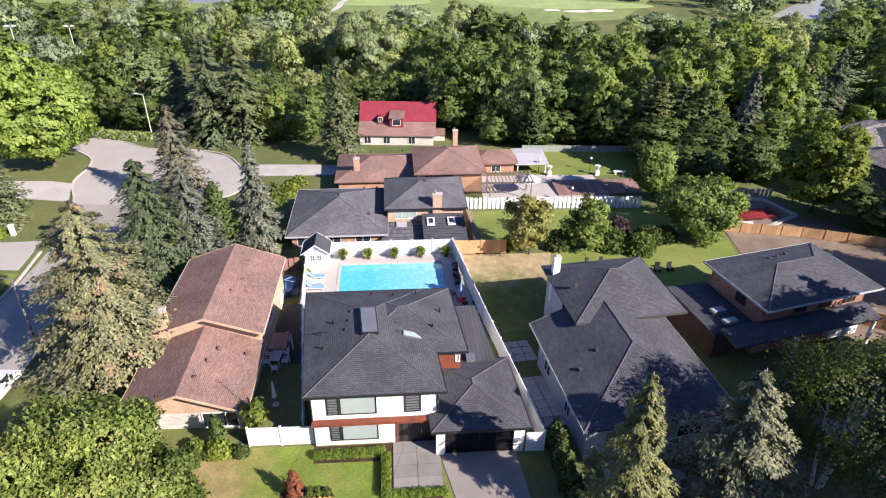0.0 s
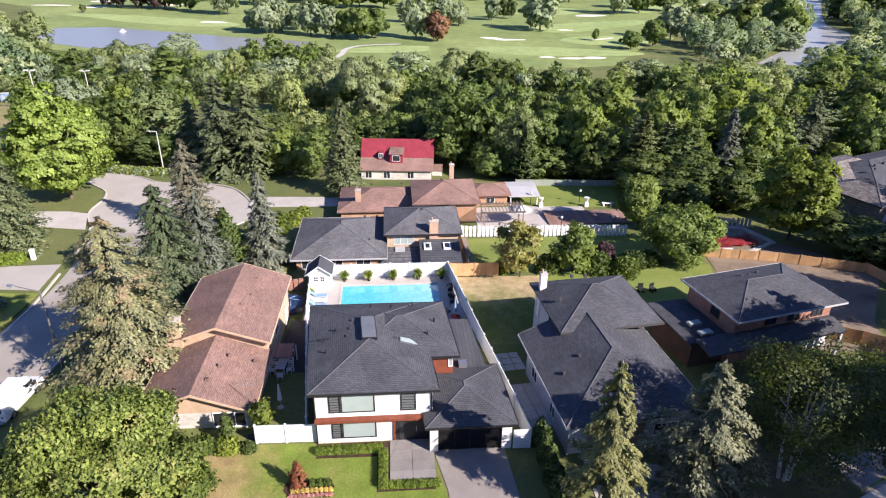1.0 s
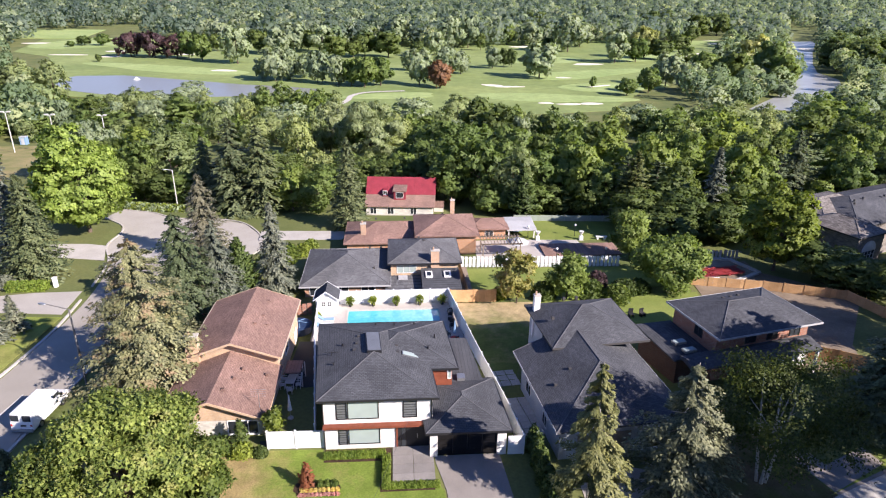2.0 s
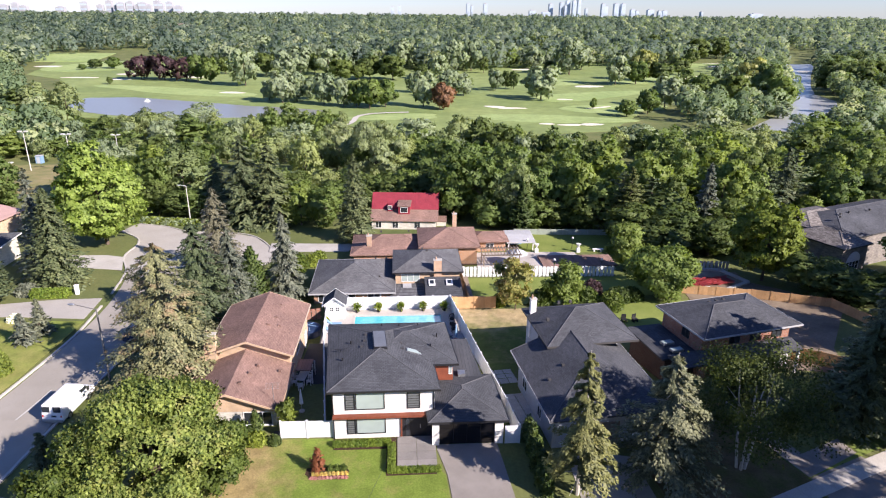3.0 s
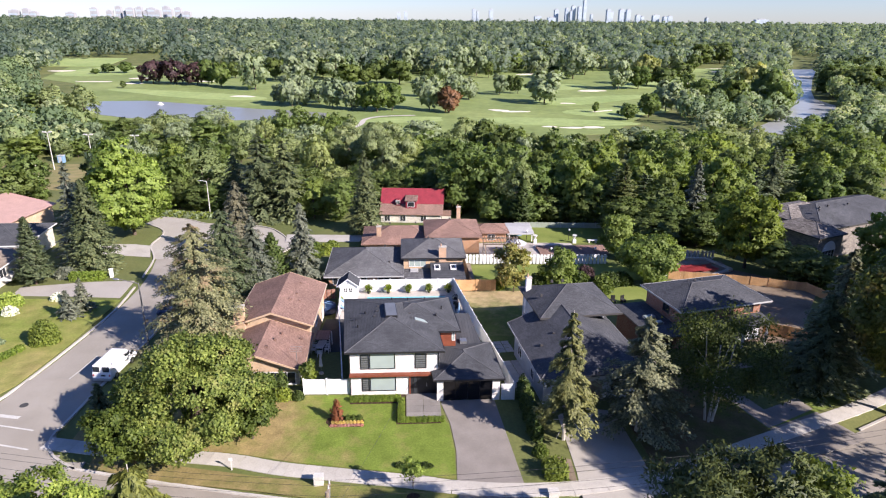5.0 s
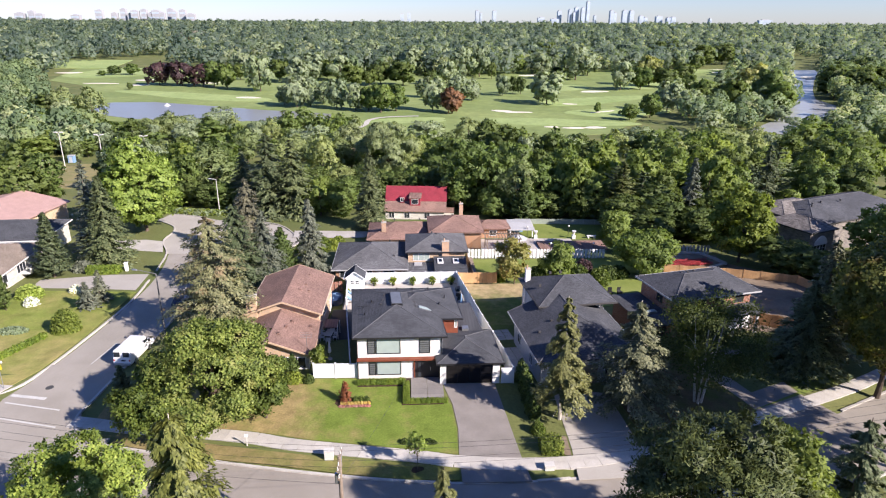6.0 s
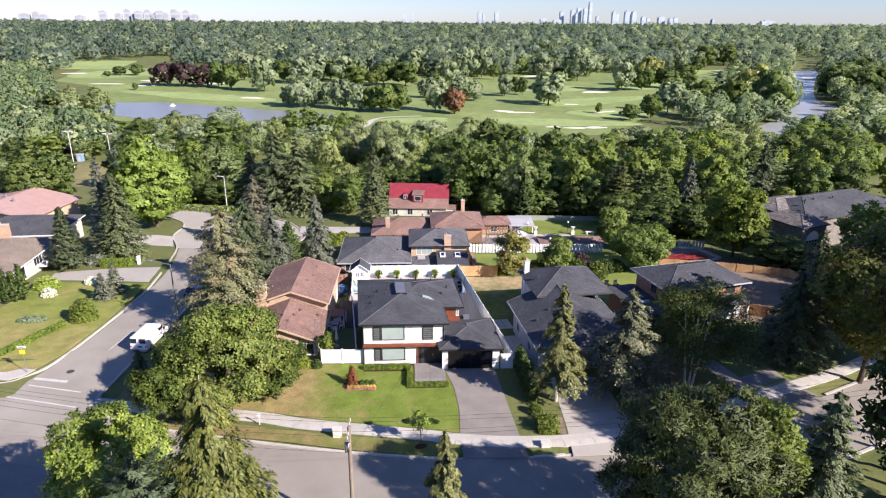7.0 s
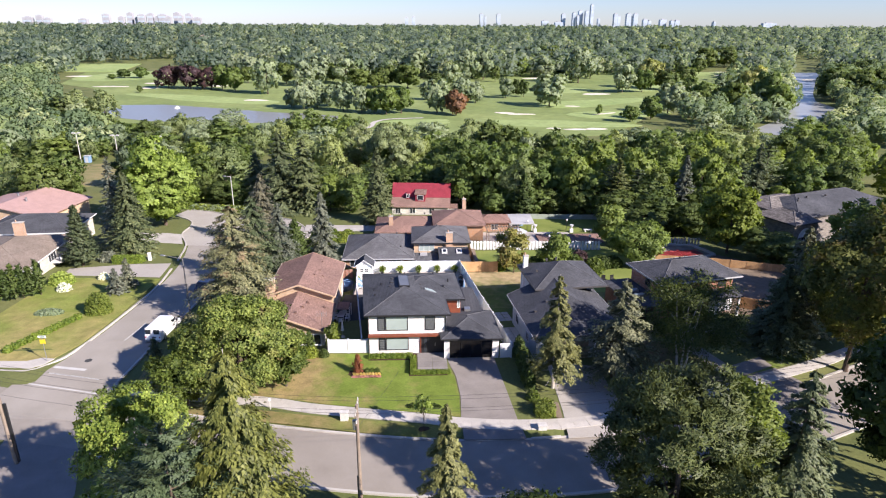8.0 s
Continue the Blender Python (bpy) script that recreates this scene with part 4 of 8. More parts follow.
bulb_kerb = smooth_line([(-43.8, 38.5), (-45.6, 48), (-49.0, 56), (-49.4, 62.5), (-51, 67), (-56, 72)], 1.0)
single("kerb", kerb(bulb_kerb), M["concrete"], "pale concrete kerb by the turning circle", "kerb", "structure")
bulb_far = smooth_line([(-55, 77.4), (-48.4, 74.8), (-43, 71), (-35, 69.8), (-29.8, 66.8), (-25.8, 60), (-24, 54), (-26, 49.4), (-31, 47)], 1.0)
single("kerb", kerb(bulb_far), M["concrete"], "pale concrete kerb by the turning circle", "kerb", "structure")

# paint on the road
bm = bmesh.new()
for p, q in (((-44.0, 0.0), (-40.2, -0.8)), ((-43.9, -1.3), (-37.8, -2.9)), ((-46.1, -3.1), (-36.8, -5.7))):
    t = unit(np.array(q) - np.array(p))
    n = np.array([-t[1], t[0]]) * (0.22 if p[0] == -44.0 else 0.09)
    bm.faces.new([bm.verts.new((*(np.array(w) + s * n), -DROP + 0.026)) for w, s in ((p, 1), (p, -1), (q, -1), (q, 1))])
single("stop_line", bm, M["line"], "worn white stop and crossing lines at the junction", "road marking", "structure")
centre = shifted(side_line, 0.0)
bm = ribbon(bmesh.new(), shifted(stretch(centre, -39.7, -38.3)[4:9], 0.07), shifted(stretch(centre, -39.7, -38.3)[4:9], -0.07), -DROP + 0.026)
single("lane_line", bm, M["line"], "worn white lane line", "road marking", "structure")
single("manhole_cover", rod(bmesh.new(), (-40.9, 1.3, -DROP), (-40.9, 1.3, -DROP + 0.03), 0.4, 0.4, 20), M["asphalt_dark"], "dark iron manhole cover in the road", "manhole")

# driveways and yards
sheet("driveway_1", [(-0.2, 0.1), (-0.2, -0.6), (0.45, -3.8), (0.7, -7.7), (0.5, -11.4), (0.5, -15.1), (6.3, -15.2), (5.9, -11.8), (5.5, -5.7), (5.1, 0.1)], 0.02, M["asphalt_drive"], "grey asphalt driveway in front of the garage", "driveway")
sheet("driveway_2", [(10.9, -1.0), (10.6, -11.0), (10.2, -15.2), (17.4, -15.0), (16.8, -11.0), (16.4, -2.5)], 0.018, M["asphalt_bulb"], "pale worn driveway under the spruces", "driveway")
sheet("driveway_3", [(28, 6), (34.5, 6), (36.2, -3.5), (38.2, -8), (30.4, -10.6), (30.2, -6), (28.4, 0)], 0.018, M["asphalt_drive"], "grey asphalt driveway in tree shade", "driveway")
sheet("driveway_4", [(-43.4, 29.4), (-50, 30.2), (-59, 31), (-59.5, 34.5), (-50, 36.4), (-44.2, 36.6)], 0.02, M["asphalt_bulb"], "pale concrete driveway across the side street", "driveway")
sheet("driveway_5", [(-46.4, 48.6), (-52.5, 50.0), (-60, 52), (-60, 57), (-52, 56.5), (-48.9, 55.4)], 0.02, M["concrete"], "pale concrete driveway across the side street", "driveway")
sheet("driveway_6", [(-25.5, 57), (-12, 56.5), (-11.2, 61), (-26, 62)], 0.02, M["concrete"], "pale concrete drive beside a brown house", "driveway")
sheet("lawn_front", [(-13.6, -0.4), (-13.0, -8.7), (-3.2, -10.6), (0.4, -11.4), (0.55, -7.7), (0.3, -3.8), (-0.3, -2.9), (-3.8, -2.9), (-4.6, 0.0), (-9.2, 0.2), (-9.4, 1.4), (-13.2, 1.5)], 0.03, M["lawn_mix"], "green watered front lawn turning dry at one side", "lawn")
sheet("lawn_dry", [(-13.6, -0.4), (-13.0, -8.7), (-18.6, -7.2), (-26, -6.0), (-33.5, -4.6), (-33.6, 1), (-25, 1.2), (-13.2, 1.5)], 0.03, M["lawn_mix"], "dry yellowing front lawn", "lawn")
sheet("lawn_verge", [(-30.5, -7.0), (-23, -8.7), (-15.5, -10.4), (-10, -11.5), (-3.2, -12.6), (0.3, -13.2), (0.3, -14.7), (-4, -14.5), (-10, -13.4), (-15.5, -12.1), (-23, -10.7), (-30.5, -8.6)], 0.024, M["verge_mix"], "green grass verge between walk and kerb", "lawn")
sheet("lawn_back", [(5.6, 31.2), (21, 31), (33, 34), (33, 41.5), (6.6, 41.8)], 0.04, M["lawn"], "green back lawn behind the striped fence", "lawn")
sheet("yard_dry", [(3.6, 29.8), (5.6, 11), (8.2, 10.6), (11.5, 20), (13.2, 25), (14.5, 29.6)], 0.03, M["yard_mix"], "dry back yard beside the pool fence", "lawn")
sheet("lawn_side", [(14.2, 30.2), (13.0, 24.5), (12.0, 20.4), (21, 20.0), (28, 20.4), (34.5, 23.5), (36.4, 31.5), (26, 31.2)], 0.03, M["lawn"], "green lawn between two houses", "lawn")
sheet("yard_earth", [(33, 12.5), (44.5, 10), (47, 16), (55, 26), (56, 31), (45, 34), (37.5, 36), (36, 27), (33, 22)], 0.03, M["soil"], "bare trampled earth yard", "yard")
sheet("pool_earth", [(36.8, 34.2), (45.5, 31.8), (54.3, 28.2), (54.0, 31.5), (51.5, 35.0), (48.5, 38.0), (49.0, 42.6), (38.6, 42.4), (36.4, 38.0)], 0.028, M["soil"], "bare earth round the sunken pool", "yard")
sheet("lawn_west", [(-45.4, 0.4), (-43.6, 5), (-43, 14), (-43, 28.6), (-59, 29.8), (-59, 5), (-80, 6), (-80, -0.5)], 0.03, M["west_mix"], "sunlit patchy lawn across the side street", "lawn")
sheet("pavement_west", [(-60, 0.0), (-49.8, -0.05), (-46.4, -0.5), (-45.3, 0.3), (-44.7, 1.6), (-46.2, 1.9), (-47.6, 1.2), (-60, 1.6)], 0.035, M["concrete"], "pale concrete walk at the street corner", "pavement")
sheet("lawn_east", [(29.5, -6.2), (41, -1.6), (44.5, 4), (43, 9.5), (35.4, 9), (36.3, -3)], 0.03, M["lawn"], "shaded green lawn by the dark driveway", "lawn")
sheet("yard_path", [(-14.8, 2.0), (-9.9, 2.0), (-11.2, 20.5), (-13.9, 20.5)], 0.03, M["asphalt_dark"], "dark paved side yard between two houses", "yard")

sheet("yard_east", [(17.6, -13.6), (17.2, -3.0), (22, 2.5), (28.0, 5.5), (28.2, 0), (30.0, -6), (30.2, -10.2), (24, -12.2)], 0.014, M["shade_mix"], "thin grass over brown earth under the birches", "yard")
sheet("driveway_7", [(-41.5, -13.4), (-36.0, -14.6), (-33.8, -15.2), (-31.6, -21), (-31, -40), (-40, -40)], 0.016, M["asphalt_drive"], "grey asphalt entrance on the far side of the street", "driveway")

# ---- golf course, pond, river ----
GOLF = [(-283, 470), (-339, 654), (-307, 733), (-258, 760), (-196, 780), (-138, 801), (-10, 797), (136, 804), (243, 790), (338, 750), (387, 703), (306, 554), (223, 437), (163, 349), (110, 258), (87, 222), (51, 214), (-6, 222), (-27, 238), (-44, 250), (-66, 246), (-113, 252), (-149, 262), (-176, 290), (-200, 360), (-242, 436)]
single("golf_course", prism(bmesh.new(), GOLF, -12.2, -11.9), M["rough_grass"], "mown grass of a golf course in the valley", "golf course", "structure")


def oval(cx, cy, rx, ry, turn, n=26, seed=0):
    rng = np.random.default_rng(seed)
    a = np.linspace(0, 2 * np.pi, n, endpoint=False)
    r = 1 + 0.16 * np.sin(2 * a + rng.uniform(0, 6)) + 0.1 * np.sin(3 * a + rng.uniform(0, 6))
    x, y = rx * r * np.cos(a), ry * r * np.sin(a)
    c, s = math.cos(radians(turn)), math.sin(radians(turn))
    return [(cx + c * p - s * q, cy + s * p + c * q) for p, q in zip(x, y)]


for i, (cx, cy, rx, ry, turn) in enumerate(((70, 256, 40, 11, -6), (-140, 368, 60, 14, -22), (112, 344, 40, 17, 30), (190, 450, 50, 16, 42), (-262, 560, 42, 60, 10), (-5, 262, 26, 8, 10), (110, 290, 30, 14, 20), (300, 590, 40, 20, 50), (100, 420, 30, 22, 20))):
    single("fairway", prism(bmesh.new(), oval(cx, cy, rx, ry, turn, seed=i), -12, -11.86), M["fairway"], "smooth pale green fairway on the golf course", "fairway", "structure")
for i, (cx, cy, rx, ry, turn) in enumerate(((64, 241, 4, 1.6, 0), (74, 238, 6, 2.0, -5), (84, 239, 6, 2.4, 8), (48, 296, 6, 3.0, -10), (56, 291, 7, 2.6, -4), (-104, 358, 8, 4, 0), (-202, 437, 9, 4, -10), (214, 443, 16, 6, 20), (243, 470, 10, 5, 10), (-234, 449, 12, 3.5, 0), (-304, 545, 13, 6, 0), (127, 395, 11, 5, 0), (312, 616, 12, 10, 0), (304, 568, 12, 6, 10), (112, 528, 14, 8, 0), (-212, 476, 8, 5, 0), (-156, 454, 10, 4, 0), (93, 326, 5, 2.2, 0), (104, 293, 8, 1.6, 30))):
    single("bunker", prism(bmesh.new(), oval(cx, cy, rx, ry, turn, 18, seed=i + 40), -12, -11.8), M["sand"], "pale sand bunker on the golf course", "bunker", "structure", group="bunkers on the golf course")
for poly in ([(-400, 598), (-290, 598), (-305, 690), (-385, 690)], [(-225, 1190), (-120, 1190), (-160, 1490), (-260, 1490)]):
    sheet("fairway", poly, 0.4, M["fairway"], "distant pale green fairway between woods", "fairway", 0.6)
cart = smooth_line([(-27, 238), (-24, 249), (-23, 262), (-18, 271), (-9, 275), (2, 277)], 3)
single("cart_path", ribbon(bmesh.new(), shifted(cart, 1.3), shifted(cart, -1.3), 0.22), M["concrete"], "pale winding golf cart path", "path", "structure")
single("pond_water", prism(bmesh.new(), POND, -12.3, -11.82), M["pond"], "still blue pond on the golf course", "pond", "structure")
jet = thing("pond_fountain", "small white fountain jet in the pond", "fountain", (-140, 318, -11.85))
part("spray", rod(rod(bmesh.new(), (0, 0, 0), (0, 0, 0.7), 1.9, 1.0, 12), (0, 0, 0.65), (0, 0, 1.3), 1.0, 0.3, 10), M["white"], jet)
part("float", rod(bmesh.new(), (0, 0, -0.05), (0, 0, 0.2), 1.0, 0.9, 10), M["steel"], jet)
single("river_water", prism(bmesh.new(), RIVER, -12.3, -11.95), M["river"], "pale shallow river bending through trees", "river", "structure")
single("gravel_bar", prism(bmesh.new(), oval(352, 508, 20, 5, 60, seed=5), -12, -11.8), M["sand"], "pale gravel bar in the river", "gravel bar", "structure")


# ---- the white house with the pool ----
K = -0.085
hero = thing("house", "white brick two-storey house with charcoal hip roofs", "house", (0, 0, 0))
H_Z = 5.05
hk = lambda y: K * (y - 1.0)


def hero_shift(*rows):
    return [(r[0] - K * 1.0, r[1] - K * 1.0, *r[2:]) for r in rows]


part("wall", boxes(*hero_shift((-9.15, -0.3, 1.45, 13.2, -1.6, H_Z - 0.1)), k=K), M["white_brick"], hero)
part("wall", boxes(*hero_shift((-0.2, 2.0, 5.6, 13.2, -1.6, H_Z - 0.1)), k=K), M["cedar"], hero, "red cedar siding wall")
hip_roof(hero, -9.62 - K, 0.16 - K, 1.0, 13.65, H_Z, 0.305, M["shingle_black"], M["dark_trim"], K)
hip_roof(hero, -6.5 - K, 2.45 - K, 5.15, 13.62, H_Z + 0.012, 0.305, M["shingle_black"], M["dark_trim"], K)
# box skylight on the ridge and a small one on the slope
sk = part("skylight", boxes(*hero_shift((-5.3, -4.05, 5.9, 9.1, 6.2, 6.62)), k=K), M["dark_trim"], hero, "long flat box skylight on the ridge")
part("pane", boxes(*hero_shift((-5.23, -4.12, 5.97, 9.03, 6.62, 6.65)), k=K), M["sky_glass"], sk)


def on_main(x, y):
    """Height of the main roof's upper face."""
    x0 = -9.62 - K + K * y
    return H_Z + 0.305 * min(x - x0, 9.78 - (x - x0), y - 1.0, 13.65 - y)


tilt = thing("roof_window", "small bright roof window on the shingles", "roof window", (-2.0, 6.7, on_main(-2.0, 6.7)))
tilt.rotation_euler = (0, math.atan(0.305), 0)
part("frame", boxes((-0.75, 0.75, -0.32, 0.32, -0.05, 0.1)), M["steel"], tilt)
part("pane", boxes((-0.68, 0.68, -0.26, 0.26, 0.1, 0.115)), M["glass_pale"], tilt)
for x, y, kind in ((-6.6, 9.2, 1), (-6.7, 8.1, 1), (-6.9, 7.1, 1), (-3.3, 8.9, 1), (-3.2, 7.9, 1), (-3.1, 6.8, 1), (-8.6, 5.6, 0), (-8.0, 8.3, 0)):
    roof_vent(hero, x, y, on_main(x, y), kind)
part("antenna", rod(rod(bmesh.new(), (-8.9, 7.2, on_main(-8.9, 7.2)), (-8.9, 7.2, on_main(-8.9, 7.2) + 0.35), 0.03, 0.03), (-9.5, 7.2, on_main(-8.9, 7.2) + 0.32), (-8.3, 7.25, on_main(-8.9, 7.2) + 0.34), 0.03, 0.03), M["dark_trim"], hero)
for x, y in ((-0.4, 7.4), (0.3, 9.6), (-1.5, 12.4), (-3.4, 12.2), (-5.2, 12.6)):
    roof_vent(hero, x, y, H_Z + 0.305 * min(13.6 - y, y - 5.1, 2.3 - x) + 0.0, 0)
# front: windows, belt board, entrance
FW = 1.45
window(hero, "s", FW, -8.15, -7.3, 2.95, 4.7, M["louvre"], M["dark_trim"], 0, 6)
window(hero, "s", FW, -7.24, -4.7, 2.95, 4.7, M["glass_pale"], M["dark_trim"], 0, 0)
window(hero, "s", FW, -2.75, -1.6, 2.95, 4.7, M["louvre"], M["dark_trim"], 0, 6)
window(hero, "s", FW, -8.05, -7.3, 0.45, 2.05, M["louvre"], M["dark_trim"], 0, 6)
window(hero, "s", FW, -7.24, -4.65, 0.45, 2.05, M["glass_pale"], M["dark_trim"], 0, 0)
part("belt_board", boxes((-9.25, -0.35, FW - 0.5, FW - 0.003, 2.3, 2.52)), M["cedar"], hero, "red-brown cedar band above the ground floor")
part("porch_wall", boxes((-3.35, -3.2, FW - 0.1, FW + 0.0, 0, 2.3)), M["cedar"], hero)
door = part("door", boxes((-2.5, -1.5, FW - 0.05, FW - 0.003, 0.05, 2.15)), M["dark_trim"], hero, "dark front door under the porch")
part("door_pane", boxes((-2.9, -2.56, FW - 0.05, FW - 0.003, 0.1, 2.1)), M["glass"], hero)
part("handle", boxes((-1.62, -1.57, FW - 0.11, FW - 0.05, 0.9, 1.3)), M["steel"], door)
# flat black sheet on the wall that paints the shade of a recessed porch
part("porch_recess", boxes((-3.2, -0.4, FW - 0.02, FW - 0.004, 0, 2.24)), M["dark_trim"], hero)
part("downpipe", rod(bmesh.new(), (-9.2, FW - 0.05, 0.0), (-9.2, FW - 0.05, H_Z - 0.15), 0.05, 0.05), M["dark_trim"], hero)
part("downpipe", rod(bmesh.new(), (-0.42, FW - 0.05, 2.5), (-0.42, FW - 0.05, H_Z - 0.15), 0.05, 0.05), M["dark_trim"], hero)
# garage
part("garage_wall", boxes((-0.55, 5.55, 0.3, 6.5, -0.4, 2.5)), M["white_brick"], hero)
part("pillar", boxes((-0.62, 0.0, -0.02, 0.32, -0.1, 2.5)), M["white_brick"], hero)
part("pillar", boxes((4.88, 5.62, -0.02, 0.32, -0.1, 2.5)), M["white_brick"], hero)
part("lintel", boxes((0.0, 4.88, 0.02, 0.3, 2.17, 2.5)), M["dark_trim"], hero)
gd = part("garage_door", boxes(*((0.04, 4.84, 0.14, 0.3, 0.02 + i * 0.535, 0.54 + i * 0.535) for i in range(4))), M["garage"], hero, "black glass panelled double garage door")
for i in range(3):
    part("mullion", boxes((1.22 + i * 1.2, 1.26 + i * 1.2, 0.12, 0.14, 0.03, 2.15)), M["dark_trim"], gd)
hip_roof(hero, -1.0, 6.0, -0.35, 7.2, 2.6, 0.305, M["shingle_black"], M["dark_trim"], -0.07)
part("roof", boxes((-0.2, 5.2, 5.2, 14.2, 2.55, 2.75), k=-0.1), M["shingle_black"], hero, "low charcoal roof beside the house")
part("wall", boxes((0.2, 4.9, 5.4, 13.9, -1.6, 2.55), k=-0.1), M["white_brick"], hero)
window(hero, "s", 5.6, 1.2, 1.55, 3.75, 4.75, M["glass_pale"], M["white"])
part("stair_vent", boxes((2.2, 2.9, 6.6, 7.4, 2.75, 3.05)), M["steel"], hero)

# entrance walk of large pavers
for i in range(2):
    for j in range(4):
        single("paver", boxes((-3.65 + i * 1.68, -2.0 + i * 1.68, -2.85 + j * 1.06, -1.82 + j * 1.06, -0.1, 0.05 + 0.003 * ((i + j) % 2))), M["paver"], "large grey paver of the entrance walk", "paver", group="pavers of the entrance walk")

# pool, deck, fences
PZ = -1.25
single("pool_deck", boxes((-12.9, -9.05, 14.3, 30.6, PZ - 1.2, PZ), (1.95, 4.4, 14.3, 30.6, PZ - 1.2, PZ), (-9.05, 1.95, 14.3, 22.0, PZ - 1.2, PZ), (-9.05, 1.95, 28.3, 30.6, PZ - 1.2, PZ)), M["deck"], "pale stone deck round the pool", "pool deck", "structure")
single("pool_shell", boxes((-9.05, 1.95, 22.0, 28.3, PZ - 1.7, PZ - 1.45)), M["vinyl"], "pale blue pool floor", "pool", "structure")
single("pool_water", boxes((-9.04, 1.94, 22.01, 28.29, PZ - 1.44, PZ - 0.12)), M["pool"], "clear turquoise swimming pool water", "pool", "structure")
bm = boxes((-9.3, 2.2, 21.75, 22.0, PZ, PZ + 0.04), (-9.3, 2.2, 28.3, 28.55, PZ, PZ + 0.04), (-9.3, -9.05, 22.0, 28.3, PZ, PZ + 0.04), (1.95, 2.2, 22.0, 28.3, PZ, PZ + 0.04))
single("pool_coping", bm, M["concrete"], "pale stone coping round the pool", "coping", "structure")


def vinyl_fence(line, h, spacing=2.4, label="white vinyl privacy fence with capped posts", panel=None, name="fence", group=""):
    """Fence along a line: posts with caps, solid panels between top and bottom rails."""
    line = [np.array(p, float) for p in line]
    t = thing(name, label, "fence", (0, 0, 0), group=group)
    mat = panel or M["vinyl"]
    for a, b in zip(line[:-1], line[1:]):
        ln = np.linalg.norm(b - a)
        n = max(1, round(ln / spacing))
        ang = math.atan2(b[1] - a[1], b[0] - a[0])
        for i in range(n + 1):
            p = a + (b - a) * i / n
            z = level(*p)
            post = part("post", boxes((-0.065, 0.065, -0.065, 0.065, -0.3, h + 0.06)), mat, t)
            post.location, post.rotation_euler = (*p, z), (0, 0, ang)
            cap = part("cap", boxes((-0.085, 0.085, -0.085, 0.085, h + 0.06, h + 0.1)), mat, post)
            if i < n:
                q = a + (b - a) * (i + 1) / n
                w = np.linalg.norm(q - p)
                pan = part("panel", boxes((0.06, w - 0.06, -0.018, 0.018, 0.18, h - 0.12)), mat, t)
                pan.location, pan.rotation_euler = (*p, z), (0, -math.atan2(level(*q) - z, w), ang)
                for z0, z1 in ((h - 0.12, h), (0.05, 0.18)):
                    part("rail", boxes((0.06, w - 0.06, -0.035, 0.035, z0, z1)), mat, pan)
    return t


vinyl_fence([(7.05, -0.05), (6.3, 6), (5.0, 16), (3.35, 29.9)], 1.9)
vinyl_fence([(3.3, 30.1), (-12.7, 30.1)], 1.95)
vinyl_fence([(-12.75, 30.0), (-12.2, 20.5), (-10.1, 2.4)], 1.8, name="fence")
vinyl_fence([(-13.9, 1.75), (-9.3, 1.65)], 1.75)
single("side_gate", boxes((5.75, 7.0, -0.12, -0.05, 0.05, 1.85)), M["vinyl"], "white vinyl gate beside the garage", "gate")


# ---- brown split-level house ----
brown = thing("house", "split-level house with red-brown gable roofs and pale stone front", "house", (-18.6, 2.8, -0.65), -1.0)
B_P = 0.39
gable_wall(brown, -4.5, 3.9, 1.0, 8.6, -0.5, 2.45, B_P, M["stone"])
part("gable_panel", prism(bmesh.new(), [(-4.5, 0.96), (3.9, 0.96), (3.9, 1.0), (-4.5, 1.0)], 2.2, 2.5), M["tan_brick"], brown)
gable_roof(brown, -4.95, 4.4, 0.45, 8.7, 2.55, B_P, M["shingle_brown"], M["tan_brick"])
gable_wall(brown, -4.3, 4.0, 8.6, 19.5, -1.6, 3.75, 0.36, M["tan_brick"])
gable_roof(brown, -4.7, 4.4, 8.0, 20.0, 3.85, 0.36, M["shingle_brown"], M["tan_brick"])
chimney(brown, -3.8, 8.7, -0.5, 5.95, 1.15, 0.7, M["tan_brick"], "wide cream brick chimney")
bm = bmesh.new()
a, b, c = (bm.verts.new(p) for p in ((-4.5, 0.95, 2.5), (3.9, 0.95, 2.5), (-0.3, 0.95, 2.5 + 4.2 * B_P - 0.12)))
a2, b2, c2 = (bm.verts.new(p) for p in ((-4.5, 1.0, 2.5), (3.9, 1.0, 2.5), (-0.3, 1.0, 2.5 + 4.2 * B_P - 0.12)))
for f in ((a, b, c), (c2, b2, a2), (a, a2, b2, b), (b, b2, c2, c), (c, c2, a2, a)):
    bm.faces.new(f)
part("gable_panel", bm, M["tan_brick"], brown, "tan gable above the stone")
window(brown, "s", 1.0, 1.0, 3.6, 0.75, 2.15, M["glass"], M["white"], 2, 0, sill=M["white"])
window(brown, "s", 1.0, 1.3, 3.4, -0.2, 0.35, M["glass"], M["white"], 1, 0)
window(brown, "s", 1.0, -3.4, -2.2, -0.15, 0.35, M["glass"], M["white"], 1, 0)
window(brown, "e", 3.9, 4.0, 5.4, 0.8, 1.9, M["glass"], M["white"], 1, 0)
window(brown, "e", 4.0, 12.0, 13.6, 1.6, 2.9, M["glass"], M["white"], 1, 0)
for x, y, z in ((1.4, 6.2, 4.1), (1.0, 4.6, 4.25), (0.5, 2.6, 4.35), (3.4, 6.4, 3.3)):
    roof_vent(brown, x, y, z - 0.12, 1, "shingle_brown")
for x, y, z in ((1.2, 12.6, 5.3), (1.6, 14.6, 5.1), (2.2, 13.0, 4.9), (1.5, 17.8, 5.1)):
    roof_vent(brown, x, y, z - 0.16, 1, "shingle_brown")
